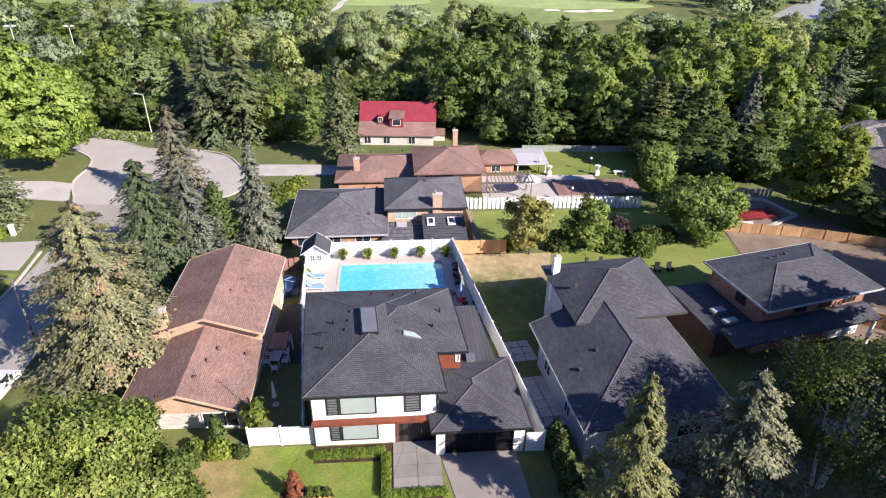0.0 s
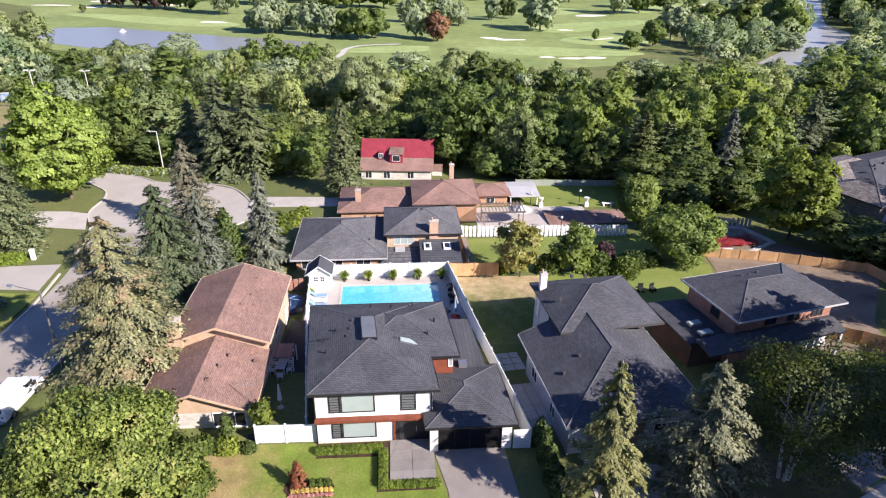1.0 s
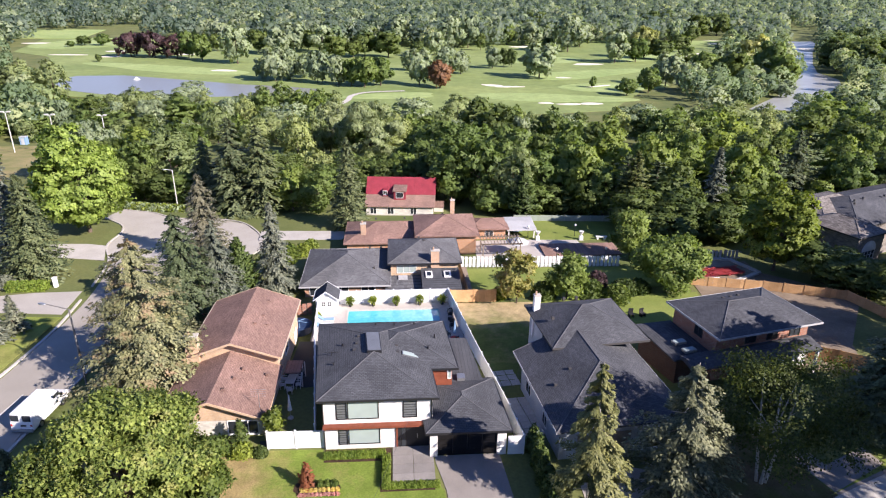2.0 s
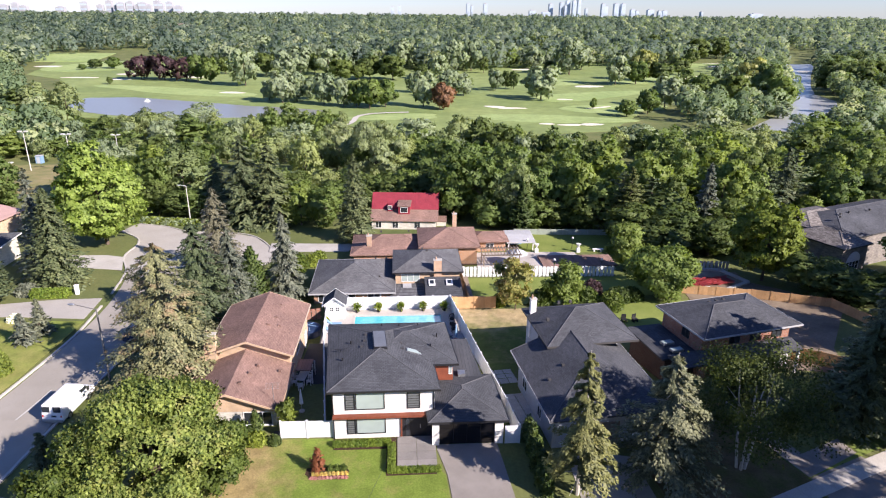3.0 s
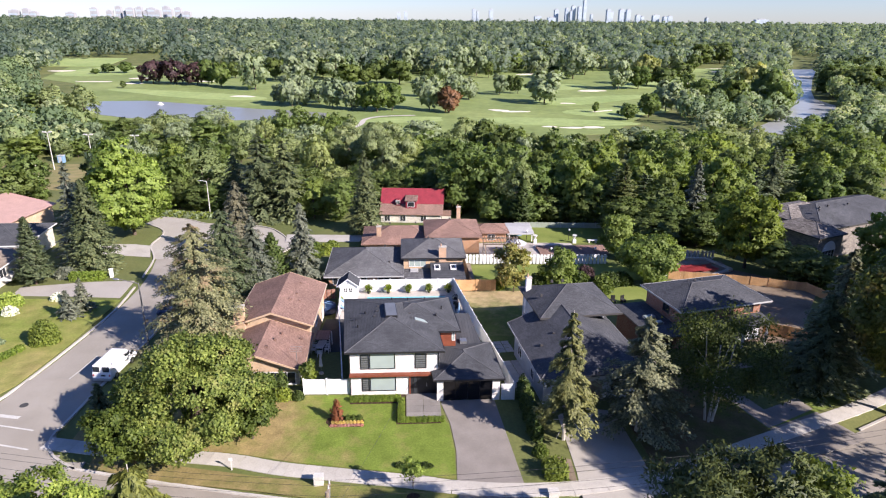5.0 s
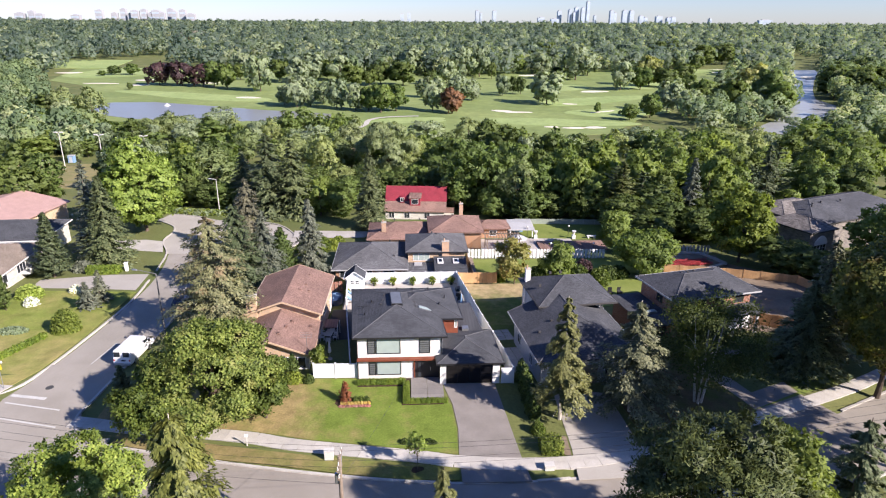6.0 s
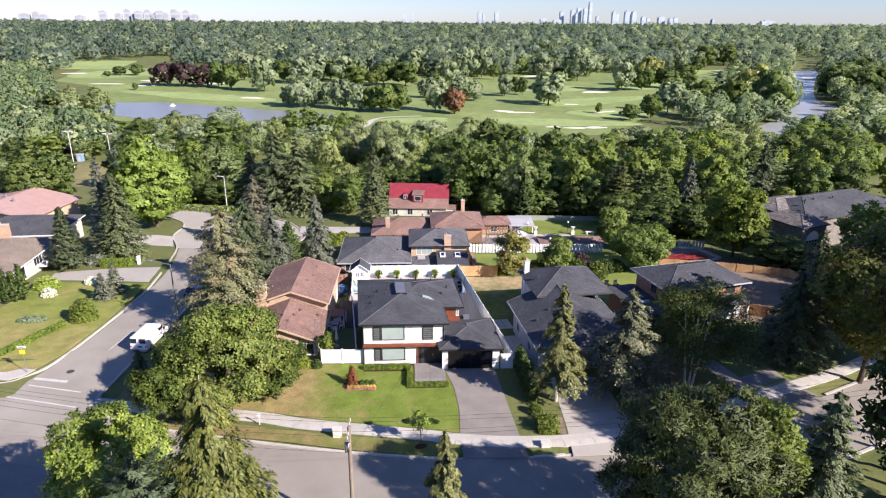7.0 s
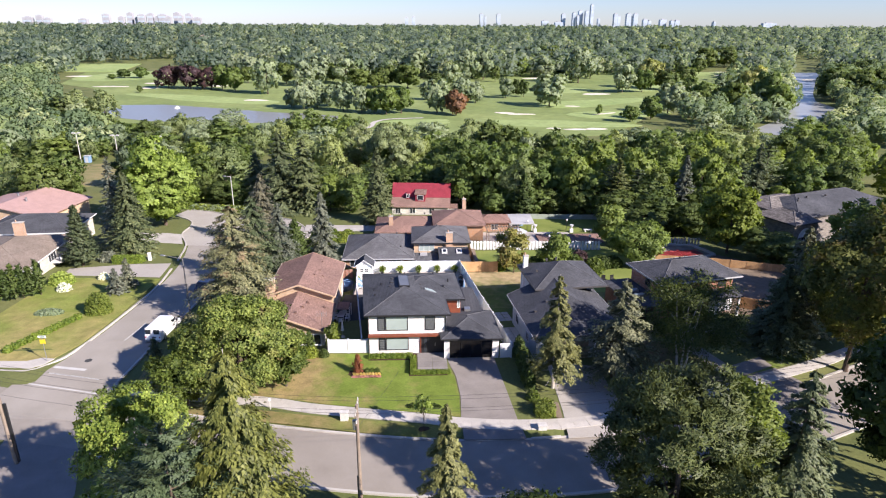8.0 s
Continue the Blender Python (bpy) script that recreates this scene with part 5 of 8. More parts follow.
an = part("antenna", rod(bmesh.new(), (3.7, 1.6, 3.0), (3.7, 1.6, 4.7), 0.025, 0.02), M["steel"], brown, "television antenna")
for i in range(4):
    part("antenna_rod", rod(bmesh.new(), (3.1 - i * 0.02, 1.35 + i * 0.16, 4.3 + i * 0.1), (4.3, 1.5 + i * 0.16, 4.2 + i * 0.1), 0.012, 0.012, 5), M["steel"], an)
part("porch_step", boxes((3.2, 4.6, -0.2, 0.95, -0.4, 0.1)), M["stone"], brown)
part("lean_to_roof", boxes((4.45, 6.0, 8.4, 10.6, 1.8, 1.92)), M["shingle_brown"], brown)
part("lean_to_post", boxes((6.05, 6.15, 8.5, 8.6, -0.6, 1.8)), M["white"], brown)
part("lean_to_post", boxes((6.05, 6.15, 10.4, 10.5, -0.6, 1.8)), M["white"], brown)


# ---- grey house with the pale wall, beside the white fence ----
grey = thing("house", "grey stucco house with dark hip roofs and a white chimney", "house", (9.3, -1.5, 0), 6.0)
part("wall", boxes((0.5, 11.2, 0.5, 11.0, -0.8, 3.0)), M["grey_wall"], grey)
part("wall", boxes((3.4, 11.2, 11.6, 18.0, -1.4, 4.7)), M["grey_wall"], grey)
hip_roof(grey, 0.0, 11.7, 0.0, 12.4, 3.1, 0.41, M["shingle_grey"], M["fascia"], back_gable=True)
hip_roof(grey, 2.9, 12.5, 9.6, 18.5, 4.75, 0.44, M["shingle_grey"], M["vent_grey"])
chimney(grey, 3.6, 16.8, 2.0, 6.6, 0.62, 0.5, M["white"], "narrow white chimney")
window(grey, "w", 0.5, 8.0, 9.4, 0.7, 1.9, M["glass"], M["white"], 1)
window(grey, "w", 0.5, 3.5, 4.6, 0.7, 1.9, M["glass"], M["white"], 1)
window(grey, "w", 3.4, 13.0, 13.8, 0.3, 3.9, M["glass"], M["dark_trim"])
# door colour darkened to brown, in place of the spruces' shade
part("garage_door", boxes((2.0, 6.6, 0.4, 0.47, 0, 2.2)), M["wood_old"], grey, "brown garage door in shade")
window(grey, "s", 0.5, 7.4, 9.4, 0.8, 2.0, M["glass"], M["white"], 1)
for x, y, z in ((3.4, 6.5, 4.55), (1.7, 5.3, 3.9), (6.6, 8.6, 5.0), (7.6, 6.4, 4.4), (7.9, 8.3, 4.3)):
    roof_vent(grey, x, y, z, 1)
for x, y, z in ((6.8, 17.6, 5.7), (8.0, 17.2, 5.9), (4.2, 13.6, 5.8)):
    roof_vent(grey, x, y, z, 1)

# slabs and clutter in the side yard
for i in range(3):
    for j in range(9):
        s = single("paving_slab", boxes((-0.44, 0.44, -0.44, 0.44, -0.08, 0.05)), M["concrete"], "square concrete slab in the side yard", "paving slab", group="slabs of the side yard")
        x, y = 7.1 - j * 0.13 + i * 0.95 * 0.99, 2.5 + j * 0.95 + i * 0.1 + (2.2 if j > 5 else 0)
        s.location, s.rotation_euler = (x + 0.15, y, level(x, y)), (0, 0, radians(6))


# ---- brick house with porch roofs ----
brick = thing("house", "red brick two-storey house with dark hip roof", "house", (27.2, 8.6, 0), 13.0)
part("wall", boxes((0.6, 11.7, 1.0, 7.6, -1, 4.9)), M["red_brick"], brick)
hip_roof(brick, 0.0, 12.3, 0.0, 8.3, 5.0, 0.36, M["shingle_grey"], M["fascia"])
part("porch_roof", solid_roof(bmesh.new(), [(-3.2, -0.9, 2.7), (11.8, -1.2, 2.7), (11.8, 1.2, 3.1), (-3.2, 1.2, 3.1)], [(-3.1, 0.5, 3.25), (11.7, 0.5, 3.25)]), M["shingle_grey"], brick)
for x in (3.2, 8.2, 11.5):
    part("porch_post", boxes((x - 0.12, x + 0.12, -1.0, -0.76, -0.2, 2.6)), M["white"], brick)
part("porch_wall", boxes((8.4, 11.6, 0.4, 0.99, 0, 2.6)), M["white"], brick)
part("side_roof", solid_roof(bmesh.new(), [(-3.7, 1.25, 2.6), (0.6, 1.25, 2.7), (0.6, 8.0, 2.8), (-3.3, 8.6, 2.6)], [(-1.4, 2.6, 3.0), (-1.2, 6.6, 3.0)]), M["shingle_grey"], brick)
part("wall", boxes((-3.1, 0.6, 1.6, 7.8, -1, 2.5)), M["shaded_brick"], brick)
for u in (4.0, 6.6, 9.4):
    window(brick, "s", 1.0, u, u + 1.3, 3.35, 4.6, M["glass"], M["dark_trim"], 1)
window(brick, "w", 0.6, 3.0, 4.2, 3.4, 4.5, M["glass"], M["dark_trim"], 1)
for y in (1.9, 3.5):
    f = part("roof_window", boxes((-2.3, -1.0, y - 0.35, y + 0.35, 2.95, 3.2)), M["steel"], brick, "bright roof window")
    part("pane", boxes((-2.22, -1.08, y - 0.28, y + 0.28, 3.2, 3.22)), M["glass_pale"], f)
for x, y in ((5.0, 5.9), (6.0, 6.0), (7.0, 6.1), (3.8, 3.2)):
    roof_vent(brick, x, y, 5.9, 1)


# ---- slate house behind the pool ----
slate = thing("house", "dark grey hip-roofed house with skylights behind the pool", "house", (-15.5, 32.3, -1.6))
part("wall", boxes((0.6, 11.0, 0.6, 12.0, -1.2, 1.75)), M["orange_brick"], slate)
hip_roof(slate, 0.0, 11.6, 0.0, 12.6, 1.75, 0.36, M["shingle_light"], M["fascia"])
part("wall", boxes((11.6, 20.6, 4.0, 12.0, -1.4, 3.15)), M["tan_brick"], slate)
hip_roof(slate, 11.2, 21.1, 3.5, 12.6, 3.15, 0.36, M["shingle_light"], M["dark_trim"])
chimney(slate, 17.5, 3.9, 1.0, 4.8, 1.1, 0.6, M["chim_brick"], "tan brick chimney with pale cap")
bm = prism(bmesh.new(), [(15.6, -1.9), (20.6, -1.9), (20.6, 3.6), (15.6, 3.6)], lambda x, y: 1.9 + 0.09 * y, lambda x, y: 2.1 + 0.09 * y)
part("roof", bm, M["shingle_black"], slate, "low dark roof with two skylights")
part("wall", boxes((15.8, 20.4, -1.7, 3.6, -1.4, 1.6)), M["tan_brick"], slate)
for x in (16.6, 19.0):
    f = part("skylight", prism(bmesh.new(), [(x - 0.45, 1.0), (x + 0.45, 1.0), (x + 0.45, 2.5), (x - 0.45, 2.5)], lambda a, b: 2.0 + 0.09 * b, lambda a, b: 2.28 + 0.09 * b), M["white"], slate, "white framed skylight")
    part("pane", prism(bmesh.new(), [(x - 0.26, 1.25), (x + 0.26, 1.25), (x + 0.26, 2.25), (x - 0.26, 2.25)], lambda a, b: 2.27 + 0.09 * b, lambda a, b: 2.3 + 0.09 * b), M["glass"], f)
bm = prism(bmesh.new(), [(10.6, -1.9), (15.6, -1.9), (15.6, 3.6), (11.4, 3.6)], lambda x, y: 1.1 + 0.06 * y, lambda x, y: 1.25 + 0.06 * y)
part("roof", bm, M["shingle_light"], slate, "low grey flat roof")
part("wall", boxes((11.2, 15.6, -1.7, 3.9, -1.4, 0.95)), M["tan_brick"], slate)
window(slate, "s", 4.0, 12.4, 15.0, 1.6, 2.9, M["glass_pale"], M["white"], 2)
part("hot_tub_cover", boxes((12.6, 13.8, 2.3, 3.3, 1.2, 1.6)), M["fascia"], slate)
for u in (1.2, 4.4, 7.8):
    window(slate, "s", 0.6, u, u + 1.8, 0.2, 1.4, M["glass"], M["white"], 1)
for x, y, z in ((8.6, 11.0, 2.6), (10.2, 11.4, 2.4), (9.4, 3.6, 2.7), (15.6, 11.0, 4.0), (16.2, 7.9, 4.8)):
    roof_vent(slate, x, y, z, 1)
part("side_deck", boxes((21.0, 22.2, 0.0, 8.0, -0.6, 0.5)), M["wood_old"], slate)


# ---- brown hip-roofed bungalow ----
hipb = thing("house", "orange brick bungalow with brown hip roofs", "house", (-11.2, 49.6, -2.6))
part("wall", boxes((0.5, 11.0, 0.5, 9.5, -1.2, 1.55)), M["orange_brick"], hipb)
hip_roof(hipb, 0.0, 13.5, 0.0, 10.0, 1.6, 0.34, M["shingle_brown"], M["shingle_brown"], front_gable=False)
part("wall", boxes((11.4, 20.2, -1.4, 7.4, -1.2, 3.35)), M["orange_brick"], hipb)
hip_roof(hipb, 10.9, 20.7, -2.0, 8.0, 3.4, 0.34, M["shingle_brown"], M["shingle_brown"])
part("wall", boxes((20.2, 26.0, 5.8, 10.2, -1.2, 1.6)), M["orange_brick"], hipb)
hip_roof(hipb, 19.6, 26.5, 5.2, 10.6, 1.7, 0.34, M["shingle_brown"], M["shingle_brown"])
chimney(hipb, 3.0, 2.4, 0.5, 4.0, 0.8, 0.8, M["chim_brick"], "slim orange brick chimney")
chimney(hipb, 17.4, 8.6, 2.0, 5.6, 0.7, 0.7, M["chim_brick"], "slim orange brick chimney")
window(hipb, "s", -1.4, 12.4, 16.2, 1.8, 2.9, M["glass"], M["dark_trim"], 4)
window(hipb, "s", 5.8, 22.6, 24.0, 0.1, 1.2, M["glass"], M["white"], 1)
part("patio_roof", solid_roof(bmesh.new(), [(26.2, 5.6, 1.3), (31.2, 5.6, 1.3), (31.2, 11.0, 1.7), (26.4, 11.0, 1.7)], [(26.4, 8.8, 1.75), (31.0, 8.8, 1.75)]), M["fascia"], hipb, "pale patio roof")
for x in (26.6, 30.8):
    part("patio_post", boxes((x - 0.08, x + 0.08, 5.8, 5.96, -1.2, 1.3)), M["white"], hipb)
part("patio_curtain", boxes((27.2, 29.6, 9.6, 9.7, -1.2, 1.2)), M["blue_fabric"], hipb)
for x, y, z in ((4.8, 8.0, 2.9), (9.5, 8.2, 2.9), (15.5, 5.0, 4.6), (8.2, 4.0, 2.8)):
    roof_vent(hipb, x, y, z, 1)
# pergola and patio
perg = thing("pergola", "pale weathered wooden pergola over a patio", "pergola", (9.8, 45.6, level(12, 46)))
for x, y in ((0, 0), (5.6, 0), (0, 3.2), (5.6, 3.2)):
    part("post", boxes((x - 0.08, x + 0.08, y - 0.08, y + 0.08, -0.2, 2.4)), M["wood_old"], perg)
for y in (0, 3.2):
    part("beam", boxes((-0.4, 6.0, y - 0.06, y + 0.06, 2.4, 2.6)), M["wood_old"], perg)
for i in range(13):
    part("rafter", boxes((-0.3 + i * 0.5, -0.22 + i * 0.5, -0.4, 3.6, 2.6, 2.74)), M["wood_old"], perg)
umb = thing("patio_umbrella", "grey patio umbrella above outdoor chairs", "umbrella", (15.4, 48.2, level(15, 48)))
part("pole", rod(bmesh.new(), (0, 0, 0), (0, 0, 2.5), 0.03, 0.03), M["steel"], umb)
bm = bmesh.new()
bmesh.ops.create_cone(bm, segments=8, radius1=1.9, radius2=0.05, depth=0.8, cap_ends=True, matrix=Matrix.Translation((0, 0, 2.3)))
part("canopy", bm, M["grey_wall"], umb)
sheet("patio", [(8.8, 43.6), (26.5, 43.6), (26.5, 54.6), (9.5, 54.6)], 0.035, M["deck"], "pale paved patio", "patio")
single("pool_cover", boxes((19.5, 31.5, 46.4, 51.2, level(25, 48) - 0.1, level(25, 48) + 0.3)), M["shingle_brown"], "long brown covered pool", "pool cover")
sheet("terrace_lawn", [(17, 54.7), (36, 53.5), (37, 64), (19, 65.5)], 0.045, M["lawn"], "green terrace lawn behind the brown pool cover", "lawn")
for i, x in enumerate((20.0, 27.2)):
    u = thing("garden_urn", "white stone garden urn on a plinth", "urn", (x, 54.4 - i * 0.2, level(x, 54)), group="urns on the terrace")
    part("plinth", boxes((-0.3, 0.3, -0.3, 0.3, -0.1, 0.7)), M["white"], u)
    part("bowl", rod(rod(bmesh.new(), (0, 0, 0.7), (0, 0, 1.0), 0.1, 0.14), (0, 0, 0.95), (0, 0, 1.5), 0.14, 0.42, 12), M["white"], u)
bench = thing("garden_bench", "white stone garden bench", "bench", (30.6, 54.2, level(30, 54)))
part("seat", boxes((-0.9, 0.9, -0.25, 0.25, 0.45, 0.57)), M["white"], bench)
for x in (-0.6, 0.6):
    part("leg", boxes((x - 0.12, x + 0.12, -0.2, 0.2, -0.05, 0.45)), M["white"], bench)
for x, y in ((18.6, 55.5), (26.6, 56), (33.8, 55.4), (20.6, 44.2), (28, 44)):
    gl = thing("garden_lamp", "white globe garden lamp on a black post", "garden lamp", (x, y, level(x, y)), group="globe lamps in the garden")
    part("post", rod(bmesh.new(), (0, 0, -0.1), (0, 0, 1.9), 0.05, 0.04), M["dark_trim"], gl)
    bm = bmesh.new()
    bmesh.ops.create_uvsphere(bm, u_segments=12, v_segments=8, radius=0.2, matrix=Matrix.Translation((0, 0, 2.05)))
    part("globe", bm, M["white"], gl, smooth=True)
sheetz = thing("glass_balustrade", "low pale mesh fence behind the terrace lawn", "fence", (18, 65.5, level(18, 65.5)))
for i in range(9):
    part("post", boxes((i * 2.3 - 0.03, i * 2.3 + 0.03, -0.03 - i * 0.16, 0.03 - i * 0.16, -0.1, 1.25)), M["steel"], sheetz)
    if i < 8:
        part("panel", prism(bmesh.new(), [(i * 2.3, -i * 0.16 - 0.01), (i * 2.3 + 2.3, -i * 0.16 - 0.17), (i * 2.3 + 2.3, -i * 0.16 - 0.15), (i * 2.3, -i * 0.16 + 0.01)], 0.05, 1.15), M["mesh_fence"], sheetz)


# ---- red-roofed house ----
red = thing("house", "cream house with a red metal roof and dormers", "house", (-8.9, 70.4, -3.9), -5)
part("wall", boxes((0.3, 12.6, 0.4, 11.5, -1, 2.1)), M["stone"], red)
bm = bmesh.new()
prof = [(0.0, 2.0), (2.9, 3.35), (5.9, 5.85), (9.0, 3.35), (12.0, 2.0)]
rr = [[bm.verts.new((x, y, z)) for y, z in prof] + [bm.verts.new((x, y, z - 0.15)) for y, z in prof[::-1]] for x in (0.0, 13.0)]
for i in range(10):
    j = (i + 1) % 10
    bm.faces.new((rr[0][i], rr[0][j], rr[1][j], rr[1][i]))
for r in rr:
    for i in range(4):
        bm.faces.new((r[i], r[i + 1], r[8 - i], r[9 - i]))
part("roof", bm, M["shingle_brown"], red, "brown lower roof slope")
top = part("roof", prism(bmesh.new(), [(-0.05, 2.95), (13.05, 2.95), (13.05, 5.95), (-0.05, 5.95)], lambda x, y: 3.35 + (y - 2.9) * 0.833, lambda x, y: 3.42 + (y - 2.9) * 0.833), M["red_metal"], red, "bright red metal upper roof")
for i in range(27):
    part("seam", prism(bmesh.new(), [(i * 0.5, 2.95), (i * 0.5 + 0.04, 2.95), (i * 0.5 + 0.04, 5.95), (i * 0.5, 5.95)], lambda x, y: 3.41 + (y - 2.9) * 0.833, lambda x, y: 3.46 + (y - 2.9) * 0.833), M["red_metal"], top)
part("end_wall", prism(bmesh.new(), [(0.35, 3.0), (12.6, 3.0), (12.6, 8.9), (0.35, 8.9)], 2.0, 3.2), M["stone"], red)
dm = part("dormer", boxes((5.3, 7.5, 1.7, 4.4, 2.6, 4.35)), M["red_metal"], red, "boxy red dormer with white window")
part("dormer_roof", prism(bmesh.new(), [(5.1, 1.5), (7.7, 1.5), (7.7, 5.0), (5.1, 5.0)], lambda x, y: 4.35 + 0.12 * (y - 1.5), lambda x, y: 4.47 + 0.12 * (y - 1.5)), M["shingle_brown"], dm)
window(red, "s", 1.7, 5.7, 7.1, 3.1, 4.2, M["glass"], M["white"])
sw = part("small_dormer", boxes((3.2, 4.1, 2.4, 4.0, 3.2, 4.35)), M["red_metal"], red)
window(red, "s", 2.4, 3.25, 4.05, 3.45, 4.3, M["glass"], M["white"], 1)
for u in (1.0, 4.2, 8.4):
    window(red, "s", 0.4, u, u + 1.2, 0.4, 1.7, M["glass"], M["white"], 1)
part("annexe_roof", boxes((12.7, 14.6, 3.0, 6.5, 0.9, 1.1)), M["shingle_brown"], red)
part("annexe_wall", boxes((12.7, 14.5, 3.1, 6.3, -1, 0.9)), M["stone"], red)


# ---- large stone house among trees ----
manse = thing("house", "large pale stone house with weathered hip roofs", "house", (60.6, 35.5, -2.0), 22)
part("wall", boxes((0.4, 6.2, 0.4, 8.6, -1.5, 5.9)), M["manse_stone"], manse)
hip_roof(manse, 0.0, 6.6, 0.0, 9.0, 6.0, 0.44, M["shingle_old"], M["vent_grey"])
part("wall", boxes((5.4, 17.6, 9.2, 16.6, -1.5, 5.7)), M["manse_stone"], manse)
hip_roof(manse, 5.0, 18.0, 8.8, 17.0, 5.8, 0.3, M["shingle_old"], M["vent_grey"])
part("wall", boxes((6.8, 33.6, 4.4, 16.6, -1.5, 5.1)), M["manse_stone"], manse)
hip_roof(manse, 6.4, 34.0, 4.0, 17.0, 5.2, 0.36, M["shingle_grey"], M["vent_grey"])
win = window(manse, "s", 0.4, 1.7, 4.7, 1.6, 3.6, M["glass"], M["white"], 3, 2)
bm = bmesh.new()
arch = [(3.2 + 1.5 * math.cos(a), 3.6 + 1.5 * math.sin(a)) for a in np.linspace(0, math.pi, 14)]
f0 = [bm.verts.new((x, 0.3, z)) for x, z in arch]
f1 = [bm.verts.new((x, 0.42, z)) for x, z in arch]
bm.faces.new(f0)
bm.faces.new(f1[::-1])
for i in range(14):
    j = (i + 1) % 14
    bm.faces.new((f0[i], f0[j], f1[j], f1[i]))
part("arch", bm, M["white"], manse, "white arched window head")
part("balcony", boxes((0.6, 6.4, -1.4, 0.4, 1.1, 1.3)), M["white"], manse)
for i in range(9):
    part("baluster", boxes((0.66 + i * 0.7, 0.74 + i * 0.7, -1.36, -1.28, 1.3, 2.1)), M["white"], manse)
part("hand_rail", boxes((0.6, 6.4, -1.4, -1.24, 2.1, 2.2)), M["white"], manse)
for x, y in ((10.5, 8.0), (12.0, 9.0), (14.5, 9.2), (19.0, 8.6)):
    roof_vent(manse, x, y, 7.4, 1)


# ---- houses across the side street ----
tan = thing("house", "low tan-roofed bungalow with pale walls", "house", (-61.0, 26.0, -1.2), 4)
part("wall", boxes((-11.5, -0.8, 0.8, 16.4, -1, 2.5)), M["stone"], tan)
hip_roof(tan, -12.5, 0.0, 0.0, 17.2, 2.6, 0.3, M["shingle_tan"], M["white"], back_gable=False)
window(tan, "e", -0.8, 3.0, 5.4, 0.6, 2.0, M["glass"], M["white"], 1)
window(tan, "e", -0.8, 8.2, 10.8, 0.6, 2.0, M["glass"], M["white"], 2)
part("balcony", boxes((-0.8, 0.7, 9.0, 13.5, 0.3, 0.5)), M["white"], tan)
part("balcony_rail", boxes((0.62, 0.7, 9.0, 13.5, 0.5, 1.4)), M["white"], tan)
chimney(tan, -8.0, 15.5, 2.0, 5.4, 1.6, 0.7, M["chim_brick"], "wide pale brick chimney")
part("porch", boxes((-0.8, 1.4, 13.8, 16.4, -0.6, 0.2)), M["tan_brick"], tan)
darkh = thing("house", "house with a black shingle roof", "house", (-64.5, 45.5, -2.4), 4)
part("wall", boxes((-15.4, -0.6, 0.6, 11.4, -1, 3.2)), M["stone"], darkh)
hip_roof(darkh, -16, 0, 0, 12, 3.3, 0.33, M["shingle_black"], M["white"])
window(darkh, "e", -0.6, 3, 5, 0.8, 2.2, M["glass"], M["white"], 1)
pinkh = thing("house", "tan brick house with a faded pink-red gable roof", "house", (-86.5, 60.5, -5.0), -8)
gable_wall(pinkh, -9.4, 9.4, 0.6, 15.5, -1, 4.4, 0.2, M["tan_brick"])
gable_roof(pinkh, -10, 10, 0, 16, 4.6, 0.2, M["pink_metal"], M["pink_metal"])
window(pinkh, "s", 0.6, 2, 4, 1.5, 3, M["glass"], M["white"], 1)
for x, y in ((2.5, 6), (-1.5, 9)):
    part("roof_vent", rod(bmesh.new(), (x, y, 5.9), (x, y, 6.9), 0.18, 0.22), M["steel"], pinkh)
sheet("parking_lot", [(-130, 118), (-92, 108), (-84, 128), (-92, 160), (-135, 162)], 0.06, M["dry"], "bare brownish parking lot by the trees", "parking lot")


# ---- more fences ----
def board_fence(line, h, material, label, gap=0.0, board=0.14, name="board_fence"):
    """Upright boards on two rails between posts."""
    t = thing(name, label, "fence")
    line = [np.array(p, float) for p in line]
    for a, b in zip(line[:-1], line[1:]):
        ln = np.linalg.norm(b - a)
        ang = math.atan2(b[1] - a[1], b[0] - a[0])
        n = max(1, round(ln / 2.4))
        for i in range(n):
            p, q = a + (b - a) * i / n, a + (b - a) * (i + 1) / n
            w, z = np.linalg.norm(q - p), level(*p)
            tip = -math.atan2(level(*q) - z, w)
            bays = [part("rail", boxes((0, w, 0.02, 0.06, z0, z0 + 0.09)), material, t) for z0 in (0.3, h - 0.4)]
            step = board + gap if gap else w / 4
            for j in range(int(w / step + 0.01)):
                dz = 0.02 * ((j * 7) % 3)
                bays.append(part("board", boxes((j * step, j * step + (board if gap else step - 0.012), -0.02, 0.02, 0.05, h - dz)), material, t))
            for ob in bays:
                ob.location, ob.rotation_euler = (*p, z), (0, tip, ang)
            post = part("post", boxes((-0.06, 0.06, -0.06, 0.06, -0.3, h + 0.08)), material, t)
            post.location, post.rotation_euler = (*p, z), (0, 0, ang)
    return t


